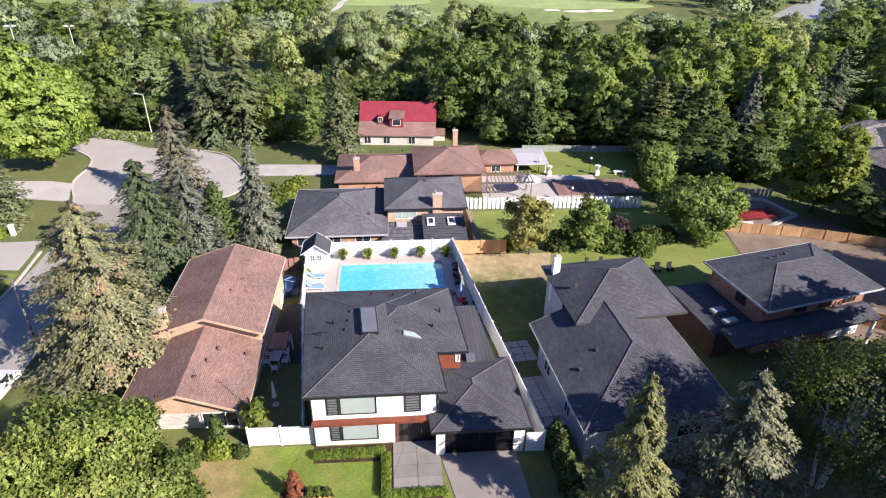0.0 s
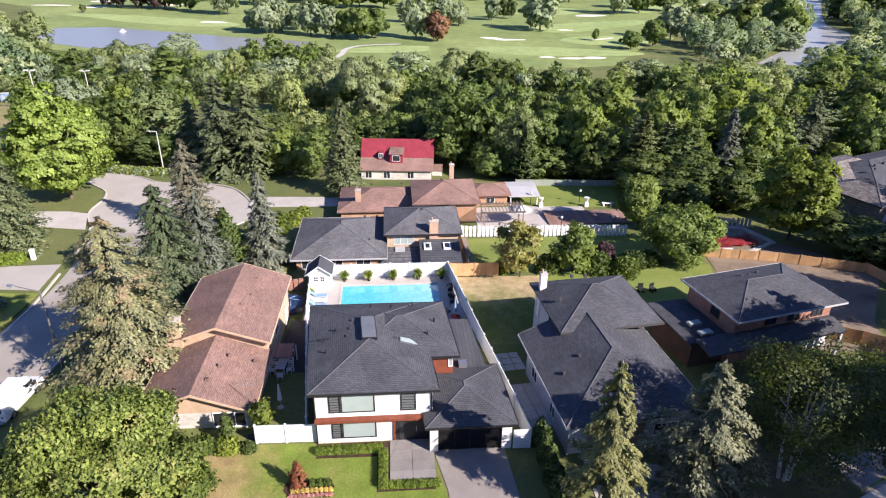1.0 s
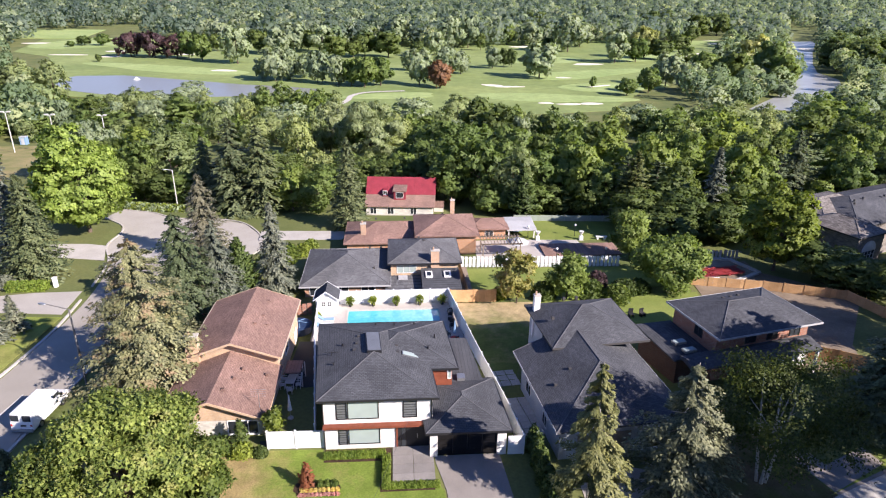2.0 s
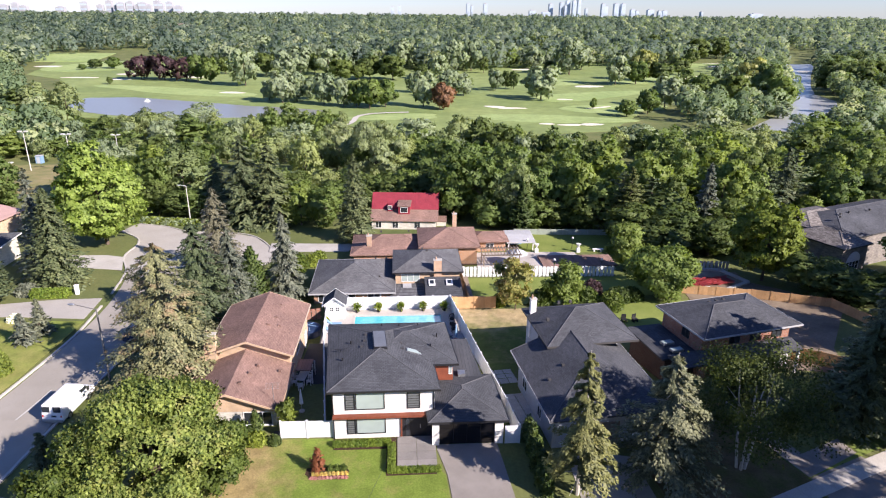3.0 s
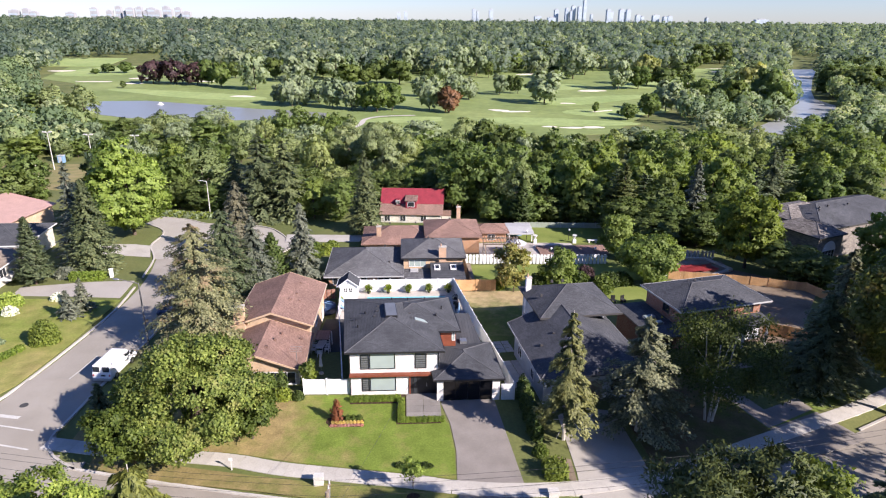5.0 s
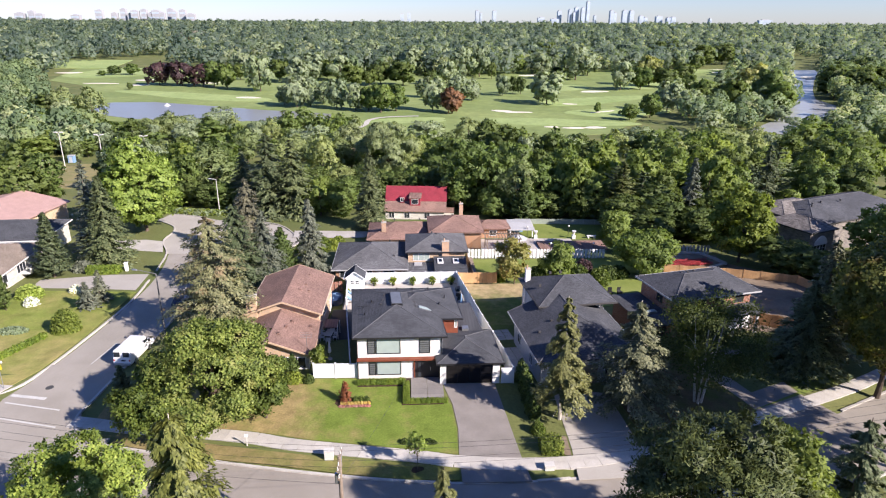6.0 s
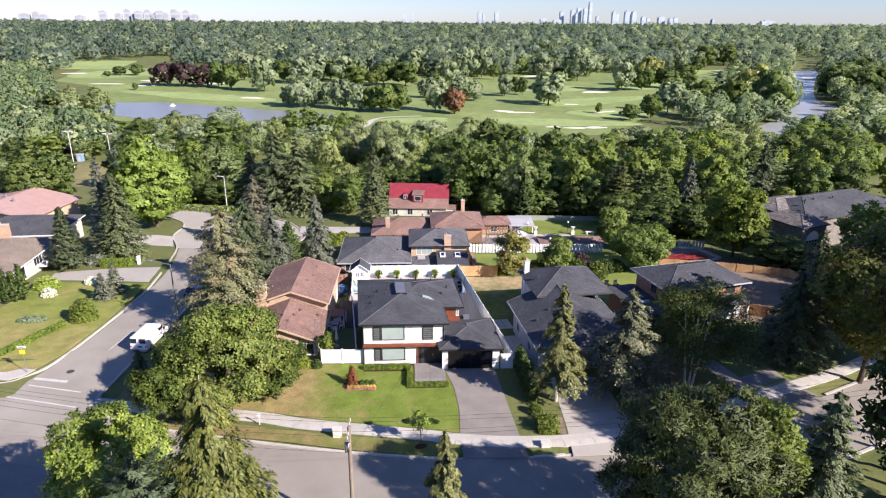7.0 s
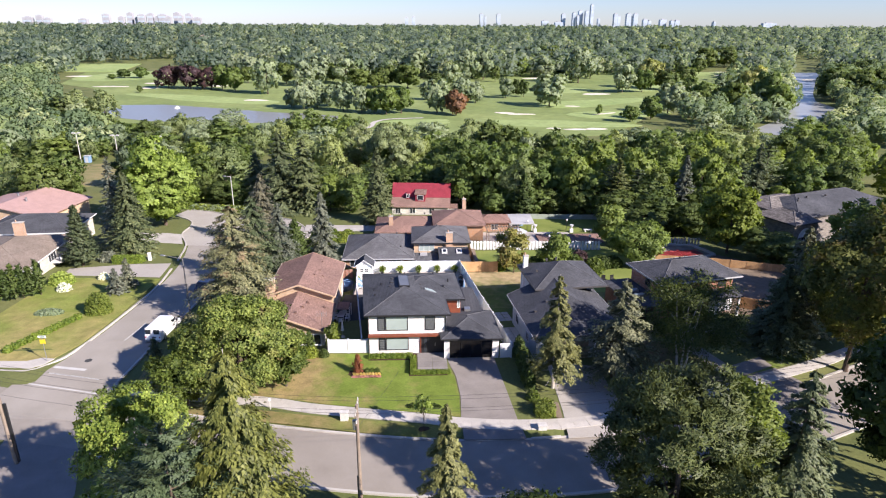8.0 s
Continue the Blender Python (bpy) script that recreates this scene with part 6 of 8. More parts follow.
board_fence([(3.6, 30.0), (9.4, 29.9)], 1.8, M["wood_new"], "new orange cedar board fence beside the pool", 0.0)
board_fence([(6.2, 42.6), (29.5, 41.6)], 1.7, M["vinyl"], "fence of spaced white boards behind the lawn", 0.16, 0.4)
board_fence([(33.5, 44.2), (48.6, 43.3)], 1.6, M["fence_grey"], "fence of spaced pale grey boards under the trees", 0.16, 0.4)
board_fence([(-25.5, 25.2), (-13.2, 27.6)], 1.6, M["red_brick"], "red board fence with pale posts", 0.1, 0.5)
board_fence([(36.6, 34.0), (45.5, 31.6), (54.5, 27.8), (56, 20)], 1.35, M["wood_new"], "new orange cedar fence round the earth yard", 0.0)
board_fence([(40.2, 13.5), (44.6, 10.4)], 1.7, M["wood_new"], "new orange cedar fence beside the brick house", 0.0)
board_fence([(5.8, 42.0), (5.9, 31.0)], 1.6, M["wood_old"], "weathered wooden fence beside the slate house", 0.0)


# ---- trees near the houses ----
def at(x, y, dz=0.0):
    return (x, y, level(x, y) + dz)


conifer("spruce", "large spruce heavy with brown cones beside the side street", 11, 15.6, 6.0, M["needle_brown"], at(-26.4, 11.6), levels=26, branches=13, stations=13, sprays=19, droop=0.34, leaf=0.18, slim=0.42, hang=0.22, ragged=0.36, power=0.56)
conifer("spruce", "tall dull green spruce behind the cone-laden one", 12, 13.6, 4.9, M["needle_green"], at(-27.6, 26.5), levels=30, branches=12, stations=11, sprays=8, leaf=0.24, hang=0.2, ragged=0.34, power=0.7)
conifer("spruce", "slim olive spruce by the turning circle", 13, 13.4, 4.1, M["needle_dull"], at(-31.2, 48.0), levels=32, branches=11, stations=10, sprays=7, leaf=0.25, hang=0.15, ragged=0.34, power=0.75)
conifer("spruce", "pale blue spruce between the other spruces", 14, 12.0, 3.6, M["needle_blue"], at(-24.4, 29.0), levels=30, branches=12, stations=10, sprays=7, leaf=0.24, hang=0.2, ragged=0.34)
conifer("spruce", "pale blue spruce behind the brown house", 15, 12.8, 3.0, M["needle_blue"], at(-18.6, 34.0), levels=30, branches=11, stations=10, sprays=7, droop=0.4, leaf=0.23, hang=0.2, ragged=0.34)
conifer("cedar", "dense dark green cone-shaped cedar", 16, 8.2, 2.2, M["cedar_leaf"], at(-22.9, 33.4), levels=34, branches=14, stations=8, sprays=5, droop=-0.7, gap=0.02, leaf=0.24, slim=0.4)
conifer("spruce", "straight dark spruce behind the brown bungalow", 17, 16.0, 3.8, M["needle_green"], at(-11.2, 63.5), levels=46, branches=12, stations=8, sprays=5, leaf=0.3)
conifer("spruce", "sunlit olive spruce at the edge of the driveway", 18, 13.0, 2.9, M["needle_olive"], at(10.5, -6.6), bark=M["bark_pale"], trunk=0.2, levels=24, branches=9, stations=11, sprays=20, droop=0.5, skirt=0.24, leaf=0.145, slim=0.42, hang=0.3, ragged=0.4)
conifer("spruce", "blue-grey spruce with drooping branches by the driveway", 19, 12.0, 4.5, M["needle_cream"], at(17.6, -5.6), bark=M["bark_pale"], levels=18, branches=10, stations=12, sprays=22, droop=0.25, gap=0.2, power=0.72, skirt=0.16, leaf=0.16, slim=0.42, hang=0.22, ragged=0.4)
broadleaf("maple", "bright lime green maple by the turning circle", 21, 7.5, 17.4, 0.4, M["leaf_bright"], loc=at(-54.6, 63.0), trunk=0.4, lobes=60, clumps=900, per=26, leaf=0.26, spread=0.32, knob=0.7, soft=0.35, tousle=0.5)
broadleaf("maple", "broad round green maple on the front lawn corner", 22, 5.6, 10.0, 0.6, M["leaf_lawn"], loc=at(-21.7, -6.1), trunk=0.36, lobes=80, clumps=1500, per=44, leaf=0.115, spread=0.26, knob=0.55, soft=0.25, tousle=0.8)
broadleaf("maple", "smaller darker green maple close beside the broad one", 56, 2.5, 6.4, 0.2, M["leaf_green"], loc=at(-17.5, -5.2), trunk=0.18, lobes=40, clumps=420, per=36, leaf=0.12, spread=0.22, knob=0.65, soft=0.25, tousle=0.55)
broadleaf("maple", "low dark green maple crown beside the broad one", 57, 3.0, 6.6, 0.3, M["leaf_green"], loc=at(-26.6, -8.4), trunk=0.18, lobes=40, clumps=460, per=36, leaf=0.12, spread=0.24, knob=0.6, soft=0.25, tousle=0.7)
broadleaf("birch", "loose dark green birch with pale trunks", 23, 5.5, 9.6, 2.4, M["leaf_birch"], bark=M["bark_pale"], loc=at(24.9, -4.6), trunk=0.16, stems=((1.6, 0.4), (-0.9, 1.3)), lobes=40, clumps=460, per=32, leaf=0.09, droop=0.6, spread=0.45, knob=0.6, soft=0.35)
broadleaf("birch", "loose dark green birch with pale trunks", 24, 2.8, 6.6, 1.6, M["leaf_birch"], bark=M["bark_pale"], loc=at(27.4, 1.2), trunk=0.14, lobes=22, clumps=300, per=30, leaf=0.09, droop=0.6, spread=0.45, knob=0.6, soft=0.35)
broadleaf("oak", "tall dark green oak by the street", 25, 5.2, 15.2, 3.2, M["leaf_oak"], loc=at(43.8, -4.2), trunk=0.34, lobes=60, clumps=1150, per=30, leaf=0.16, spread=0.38)
conifer("spruce", "tall pale grey-green spruce by the bend of the street", 26, 14.5, 4.0, M["needle_cream"], at(42.2, 4.2), levels=26, branches=10, stations=11, sprays=12, gap=0.2, leaf=0.2, slim=0.4, hang=0.22, ragged=0.4)
conifer("spruce", "dark spruce beside the shaded lawn", 27, 10.5, 4.4, M["needle_green"], at(38.6, 1.0), levels=34, branches=12, stations=9, sprays=6, leaf=0.28)
broadleaf("young_tree", "thin young tree staked in the lawn", 28, 0.85, 2.5, 1.2, M["leaf_bright"], loc=at(-3.2, -13.3), trunk=0.035, lobes=9, clumps=60, per=8, leaf=0.12, spread=0.15)
broadleaf("lilac", "loose green tree behind the cedar fence", 29, 2.7, 7.2, 0.4, M["leaf_bronze"], loc=at(11.9, 29.4), trunk=0.12, lobes=30, clumps=260, per=22, leaf=0.17, spread=0.3, knob=0.55, soft=0.3, tousle=0.5)
broadleaf("lilac", "loose green tree behind the cedar fence", 30, 2.5, 5.6, 0.5, M["grove_light"], loc=at(18.6, 30.6), trunk=0.12, lobes=30, clumps=260, per=22, leaf=0.17, spread=0.3, knob=0.55, soft=0.3, tousle=0.5)
broadleaf("willow", "wide spreading grey-green tree in the back yard", 31, 4.5, 6.2, 0.8, M["grove_green"], loc=at(33.3, 33.2), trunk=0.24, lobes=40, clumps=520, per=24, leaf=0.2, spread=0.34, knob=0.65, soft=0.35, tousle=0.5)
broadleaf("maple", "yellow-green tree at the end of the striped fence", 32, 2.9, 8.0, 0.8, M["grove_light"], loc=at(31.8, 44.4), trunk=0.18, lobes=36, clumps=360, per=22, leaf=0.2, spread=0.32, knob=0.6, soft=0.35, tousle=0.5)
broadleaf("maple", "sunlit green maple beside the stone house", 33, 5.0, 11.5, 1.2, M["leaf_yellow"], loc=at(51.0, 38.6), trunk=0.28, lobes=50, clumps=560, per=24, leaf=0.24, spread=0.36, knob=0.65, soft=0.35, tousle=0.5)
conifer("cedar", "pointed green cedar behind the bungalow", 34, 9.4, 2.8, M["cedar_leaf"], at(19.8, 67.6), levels=30, branches=12, droop=-0.5, gap=0.03, leaf=0.36, slim=0.4)
conifer("spruce", "blue spruce in front of the woods", 35, 15.0, 3.2, M["needle_blue"], at(50.0, 57.0), levels=42, branches=11, stations=8, sprays=5, leaf=0.32)
conifer("pine", "soft dark pine in front of the woods", 36, 13.5, 5.0, M["needle_pine"], at(38.6, 63.0), levels=30, branches=12, stations=9, sprays=5, droop=0.0, gap=0.3, leaf=0.34)
conifer("spruce", "dark green spruce across the side street", 37, 14.8, 4.6, M["needle_green"], at(-52.6, 42.6), levels=42, branches=12, stations=9, sprays=5, leaf=0.3)
conifer("spruce", "thin grey spruce across the side street", 38, 17.2, 3.3, M["needle_blue"], at(-56.0, 45.2), levels=38, branches=10, stations=8, sprays=5, gap=0.3, leaf=0.3)
conifer("cedar", "dense dark cone-shaped spruce by the tan bungalow", 39, 10.5, 2.6, M["needle_green"], at(-58.0, 35.8), levels=36, branches=13, stations=8, sprays=5, droop=-0.1, gap=0.04, leaf=0.27)
# foreground, south of the street
broadleaf("linden", "bright green linden beside the street", 41, 4.0, 12.2, 1.2, M["leaf_front"], loc=at(-23.8, -25.4), trunk=0.25, lobes=70, clumps=1000, per=50, leaf=0.095, spread=0.2, knob=0.62, soft=0.55, tousle=0.55)
conifer("spruce", "tall olive spruce with hanging sprays", 42, 20.0, 6.0, M["needle_moss"], at(-14.2, -33.6), bark=M["bark_pale"], levels=26, branches=13, stations=15, sprays=20, droop=0.36, leaf=0.2, skirt=0.06, slim=0.34, hang=0.6, ragged=0.3, gap=0.08, power=0.75)
conifer("pine", "pale green pine below the tall spruce", 43, 16.2, 5.6, M["needle_soft"], at(-17.2, -35.6), levels=30, branches=12, stations=13, sprays=22, droop=-0.25, leaf=0.19, slim=0.24, power=0.6, ragged=0.35)
conifer("spruce", "small pointed olive spruce by the street", 44, 14.3, 2.9, M["needle_olive"], at(-2.0, -30.6), levels=26, branches=11, stations=11, sprays=18, droop=0.45, leaf=0.16, slim=0.42, hang=0.3, ragged=0.4)
broadleaf("pine", "broad dark pine beside the street", 45, 5.5, 14.6, 1.0, M["needle_pine"], loc=at(14.0, -29.2), trunk=0.3, lobes=90, clumps=1100, per=56, leaf=0.17, spread=0.26, slim=0.24, knob=0.55, soft=0.3, tousle=0.5)
conifer("yew", "small dark pointed evergreen at the lawn corner", 55, 4.6, 1.5, M["needle_green"], at(-31.6, -2.6), trunk=0.1, levels=22, branches=9, stations=6, sprays=5, leaf=0.2)
broadleaf("maple", "light green tree next to the broad pine", 46, 2.6, 8.6, 5.4, M["leaf_maple"], loc=at(19.2, -27.2), trunk=0.2, lobes=30, clumps=380, per=30, leaf=0.12, spread=0.24, knob=0.6, soft=0.2, tousle=0.55)
conifer("spruce", "grey-green spruce at the bend of the street", 47, 14.3, 3.6, M["needle_green"], at(23.4, -27.4), levels=22, branches=11, stations=12, sprays=20, leaf=0.16, slim=0.4, hang=0.25, ragged=0.4)
broadleaf("crabapple", "dark tree with reddish leaves by the street", 48, 3.2, 6.6, 2.6, M["leaf_deep"], loc=at(35.5, -23.0), trunk=0.18, lobes=18, clumps=650, per=18, leaf=0.12, spread=0.3)
broadleaf("maple", "low dark green crown beside the street", 49, 3.4, 5.2, 1.8, M["leaf_deep"], loc=at(3.2, -32.0), trunk=0.16, lobes=18, clumps=650, per=18, leaf=0.12, spread=0.3)

# tall trees past the bend, mostly out of view, added to shade driveways and yards
for i, (x, y, r, h) in enumerate(((38.5, -19.5, 4.4, 14), (58, -6, 5.5, 11), (52, -23, 6.5, 24), (46, -28, 6, 26), (72, 20, 7, 16), (80, 28, 7, 17), (47, -22, 6, 26), (68, -8, 7, 16), (58, 12, 5.2, 11), (35.5, -24, 5.5, 15), (41, -28, 6, 16), (74, 4, 7, 15))):
    broadleaf("street_tree", "tall dark green street tree past the bend", 130 + i, r, (11 if h > 20 else h), (h - 11 if h > 20 else 2.5), M["leaf_deep"], loc=at(x, y), trunk=0.35, lobes=26, clumps=300, per=24, leaf=0.24, spread=0.45, limbs=3, group="tall street trees")

# ---- belt of woods behind the houses: each tree a copy of one of a few kinds ----
BELT_KINDS = {
    "green": ("grove_green", 5.0, 14.0, 0.0, "green broadleaf tree in the wooded belt"),
    "deep": ("grove_deep", 4.6, 14.0, 0.0, "deep green broadleaf tree in the wooded belt"),
    "light": ("grove_light", 4.6, 14.0, 0.0, "light green broadleaf tree in the wooded belt"),
    "silver": ("leaf_silver", 5.6, 14.0, 0.9, "silver-green willow in the wooded belt"),
    "olive": ("leaf_olive", 5.6, 14.0, 0.9, "olive-green willow in the wooded belt")}
full_kinds, thin_kinds = {}, {}
for i, (key, (mat, r, h, droop, lab)) in enumerate(BELT_KINDS.items()):
    long = dict(slim=0.34, tousle=0.55) if droop else dict(slim=0.6, tousle=0.42)
    full_kinds[key] = [broadleaf("woodland_tree", lab, 60 + i + 20 * v, r, h - 0.4, 0.4, M[mat], loc=(0, 0, -400), trunk=0.3, lobes=46, clumps=560, per=9, leaf=0.31, spread=0.3, droop=droop, limbs=4, knob=0.78, soft=0.75, group="trees of the wooded belt", **long) for v in range(2)]
    thin_kinds[key] = [broadleaf("woodland_tree", lab, 160 + i, r, h - 0.4, 0.4, M[mat], loc=(0, 0, -400), trunk=0.3, lobes=34, clumps=330, per=8, leaf=0.43, spread=0.34, droop=droop, limbs=0, knob=0.78, soft=0.8, group="trees of the wooded belt", **long)]
full_kinds["pine"] = [conifer("woodland_pine", "soft pale green pine in the wooded belt", 71, 14.0, 4.0, M["needle_soft"], (0, 0, -400), levels=20, branches=10, stations=8, sprays=6, droop=-0.1, leaf=0.36, slim=0.26, power=0.6, gap=0.25, ragged=0.35, group="trees of the wooded belt")]
full_kinds["conifer"] = [conifer("woodland_conifer", "dark conifer in the wooded belt", 70, 16.0, 4.0, M["needle_green"], (0, 0, -400), levels=26, branches=11, stations=9, sprays=6, leaf=0.34, hang=0.2, ragged=0.32, power=0.7, group="trees of the wooded belt")]
rng = np.random.default_rng(77)
made_first = set()


def stand_tree(pool, x, y, h, r):
    """Puts one tree of a pool of like trees at a place, with its own height and breadth."""
    src = pool[int(rng.integers(0, len(pool)))]
    full, wide = src["tall"], src["broad"]
    m = pose(x, y, level(x, y) - 0.2, 0, 0, rng.uniform(0, 360))
    c = copy_thing(src, m) if src.name in made_first else src
    made_first.add(src.name)
    c.matrix_basis = m
    c.scale = (r / wide, r / wide * rng.uniform(0.92, 1.08), h / full)


for pools in (full_kinds, thin_kinds):
    for key, pool in pools.items():
        for src in pool:
            src["tall"], src["broad"] = (16.0, 4.0) if key == "conifer" else (14.0, 4.0) if key == "pine" else (14.0, BELT_KINDS[key][1] * 1.04)

# trees that stand out of the belt: place, height and half breadth
belt_olive = [(-50.4, 93, 13, 7.2), (-84.1, 154.5, 9, 4.4), (104, 154.5, 14, 8.8), (117, 158, 13, 5.7), (19.4, 186.5, 13, 6.3), (93, 157, 12, 4.7), (-167, 259, 17, 7.1), (-154, 259, 17, 7.2), (-99, 205, 13, 5.4), (-151, 236, 9, 7.3), (-41.7, 139.5, 11, 5)]
belt_silver = [(-38, 170.5, 14, 7.7), (3.7, 183, 14, 8.7), (76, 172, 12, 5), (84, 170.5, 13, 8), (90, 162.5, 12, 4.8), (116, 146, 12, 4.9), (-89, 240, 11, 7.4), (-98, 227, 9, 4.7), (-63, 207, 10, 7.8), (-71, 203, 9, 5.5), (155, 194, 13, 6.7), (-44, 181, 11, 5)]
belt_green = [(5.9, 101, 15, 5.7), (11, 97, 14, 4.6), (8.5, 78, 13.8, 4.8), (13, 76, 13.6, 4.4), (20, 84, 15, 4.9), (40.6, 132, 14, 4.5), (29.6, 76, 15, 4.8), (25, 74, 12, 4.2), (143, 167, 15, 7.5), (121, 121, 15, 5.5), (57, 83, 14, 3.6), (35, 67.5, 11, 3.8), (63, 67, 12, 3.6), (-80, 197, 10, 7.5), (-98, 179, 9, 5.9), (-123, 204, 9, 7.6), (-17.6, 73.5, 8.8, 3.2), (97, 81, 14, 4.2), (81, 67, 12, 3.8)]
belt_deep = [(22, 143, 16, 6.4), (26, 133, 15, 4.9), (1, 87, 9, 3.9), (25, 85, 14, 3.4), (47, 67, 12, 3.2), (68, 79, 14, 3.9), (98, 91, 15, 4.9), (118, 108, 16, 5.3), (-27.6, 95, 9, 4.4), (-5, 86.5, 9, 3.6), (32, 67.5, 8.4, 3.2), (50, 67, 8, 3), (-69, 129, 12, 4.7), (-176, 259, 13.5, 7.8), (63, 104, 13, 4), (78, 89, 14, 4.2), (89, 67, 12, 4)]
belt_deep += [(-106, 179, 9, 5.9), (86, 74, 12, 4), (-12, 92, 8, 4), (108, 96, 14, 5), (-56, 110, 12, 5), (-64, 100, 11, 4.6)]
belt_light = [(40.7, 81, 15, 4.9), (45.6, 72, 15, 4.1), (31, 71, 14, 3.6), (86, 78, 14, 3.6), (58, 67, 14.7, 4.1), (113, 99, 14, 4.5), (-22.5, 74.5, 8.8, 3.4), (75, 66, 7, 3), (32, 137, 13, 3.6), (-163, 229, 10, 7.1), (-134, 185, 9, 6), (-124, 185, 8, 6), (-118, 209, 9, 6.6), (-135, 174, 9, 5.7), (52.5, 52, 6, 2.4), (-26.5, 136, 12, 4.3)]
belt_pine = [(38.2, 66, 12.2, 3.8), (43.8, 66, 11, 3.8), (76, 74, 15, 4.9), (67, 67, 12, 3.2)]
belt_conifer = [(-33, 75, 18, 5.2), (-28, 74.5, 16.6, 4.8), (-39.8, 81, 13.8, 3.6), (72, 70.5, 15.9, 3.6)]
big_willows = [(-21.0, 135.0, 15.6, 7.6), (-9.6, 119.5, 16.2, 9.6)]
for i, (x, y, h, r) in enumerate(big_willows):
    broadleaf("willow", "broad pale olive willow with hanging sprays in the wooded belt", 72 + i, r, h - 0.6, 0.4, M["leaf_willow"], loc=at(x, y), trunk=0.4, lobes=70, clumps=1000, per=22, leaf=0.36, spread=0.34, droop=1.6, slim=0.26, soft=0.8, knob=0.5, tousle=0.6, limbs=5)
marked = [(x, y) for x, y, h, r in big_willows] + [(-4.0, 117.0), (-15.0, 115.0), (-10.0, 112.0)]
for key, spots in (("olive", belt_olive), ("silver", belt_silver), ("green", belt_green), ("deep", belt_deep), ("light", belt_light), ("pine", belt_pine), ("conifer", belt_conifer)):
    for x, y, h, r in spots:
        marked.append((x, y))
        stand_tree(thin_kinds[key] if y > 126 and key in thin_kinds else full_kinds[key], x, y, h, r * 1.08)


def keep_out(x, y):
    if y < 66 and x < 36:
        return True
    if -60 < x < -20 and y < 84:
        return True
    if -16 < x < 12 and y < 86:
        return True
    if 12 <= x < 38 and y < 70:
        return True
    if x >= 36 and y < (56 if x < 56 else 44):
        return True
    if 56 < x < 92 and y < 62:
        return True
    if -136 < x < -84 and 106 < y < 162:
        return True
    if x < -60 and y < 78:
        return True
    if y < 168 and -0.585 < (x + 5) / (y + 50) < -0.48:
        return True
    return False


# the rest of the belt, lower than the trees that stand out
placed = []
for i in range(6000):
    y = rng.uniform(44, 176)
    x = rng.uniform(-125 - (y - 60) * 0.35, 110 + (y - 60) * 0.5)
    if len(placed) < 150 and not keep_out(x, y) and all((x - a) ** 2 + (y - b) ** 2 > 5.8 ** 2 for a, b in placed + marked):
        placed.append((x, y))
# lower trees down the slope towards the pond
for i in range(110):
    x, y = rng.uniform(-150, -24), rng.uniform(180, 242)
    if y < 254 + (x + 40) * -0.1 and all((x - a) ** 2 + (y - b) ** 2 > 36 for a, b in placed + marked):
        placed.append((x, y))
for x, y in placed:
    # crowns end under one sight line over the valley, as the belt thins out downhill
    top = 35.0 - (y + 64) * 0.1525 + rng.normal() * 1.2 - (2.5 if x < -60 else 0) + (7.0 if y > 176 else 0)
    h = min(top - level(x, y), 15.0) * rng.uniform(0.74 if y < 110 else 0.84, 0.94)
    if -48 < x < 14 and y < 116:
        h = min(h, 7.5)
    if h < 5:
        continue
    key = str(rng.choice(["olive", "olive", "silver", "green"] if y > 100 and -62 < x < 14 else ["silver", "olive", "green", "deep"] if y > 130 and x < 60 else ["green", "green", "deep", "deep", "light", "olive"]))
    stand_tree((thin_kinds if y > 100 else full_kinds)[key], x, y, h, rng.uniform(4.0, 6.2) * max(h / 14, 0.72))
for i in range(9):
    stand_tree(full_kinds["deep"], -45 + i * 4.6, 84 + 1.6 * math.sin(i * 2.1), 6.5 + 1.2 * math.sin(i * 1.3), 3.2)
# lower growth along the near edge of the belt, and dense small trees round the stone house
edge = [(-58 + i * 4.6, 83 + 2.0 * math.sin(i * 1.7)) for i in range(4)] + [(-15 + i * 4.4, 86 + 1.5 * math.sin(i)) for i in range(7)] + [(14 + i * 4.2, 70.5 + 1.5 * math.sin(i * 2)) for i in range(5)]
for x, y in edge:
    stand_tree(full_kinds["deep" if round(x) % 2 else "green"], x, y, 8 + 2 * math.sin(x * 3), 3.4)
for x, y, h in [(40, 51, 7), (44, 54, 8), (48.5, 51, 7), (53, 57, 9), (37, 57, 8), (45, 59, 10), (56.5, 30.5, 5.2), (59.5, 29.5, 4.6), (55.2, 33.5, 6.5), (62.5, 30, 4.4)]:
    stand_tree(full_kinds["deep"], x, y, h, 3.6 + 0.12 * h)
for x, y, h, r in [(69.8, 33.0, 10.8, 4.4), (78, 35, 11, 5.0)]:
    stand_tree(full_kinds["light"], x, y, h, r)
for pools in (full_kinds, thin_kinds):
    for key, pool in pools.items():
        for i, src in enumerate(pool):
            if src.name not in made_first:
                src.matrix_basis = pose(-70 - i * 6, 104, level(0, 104))

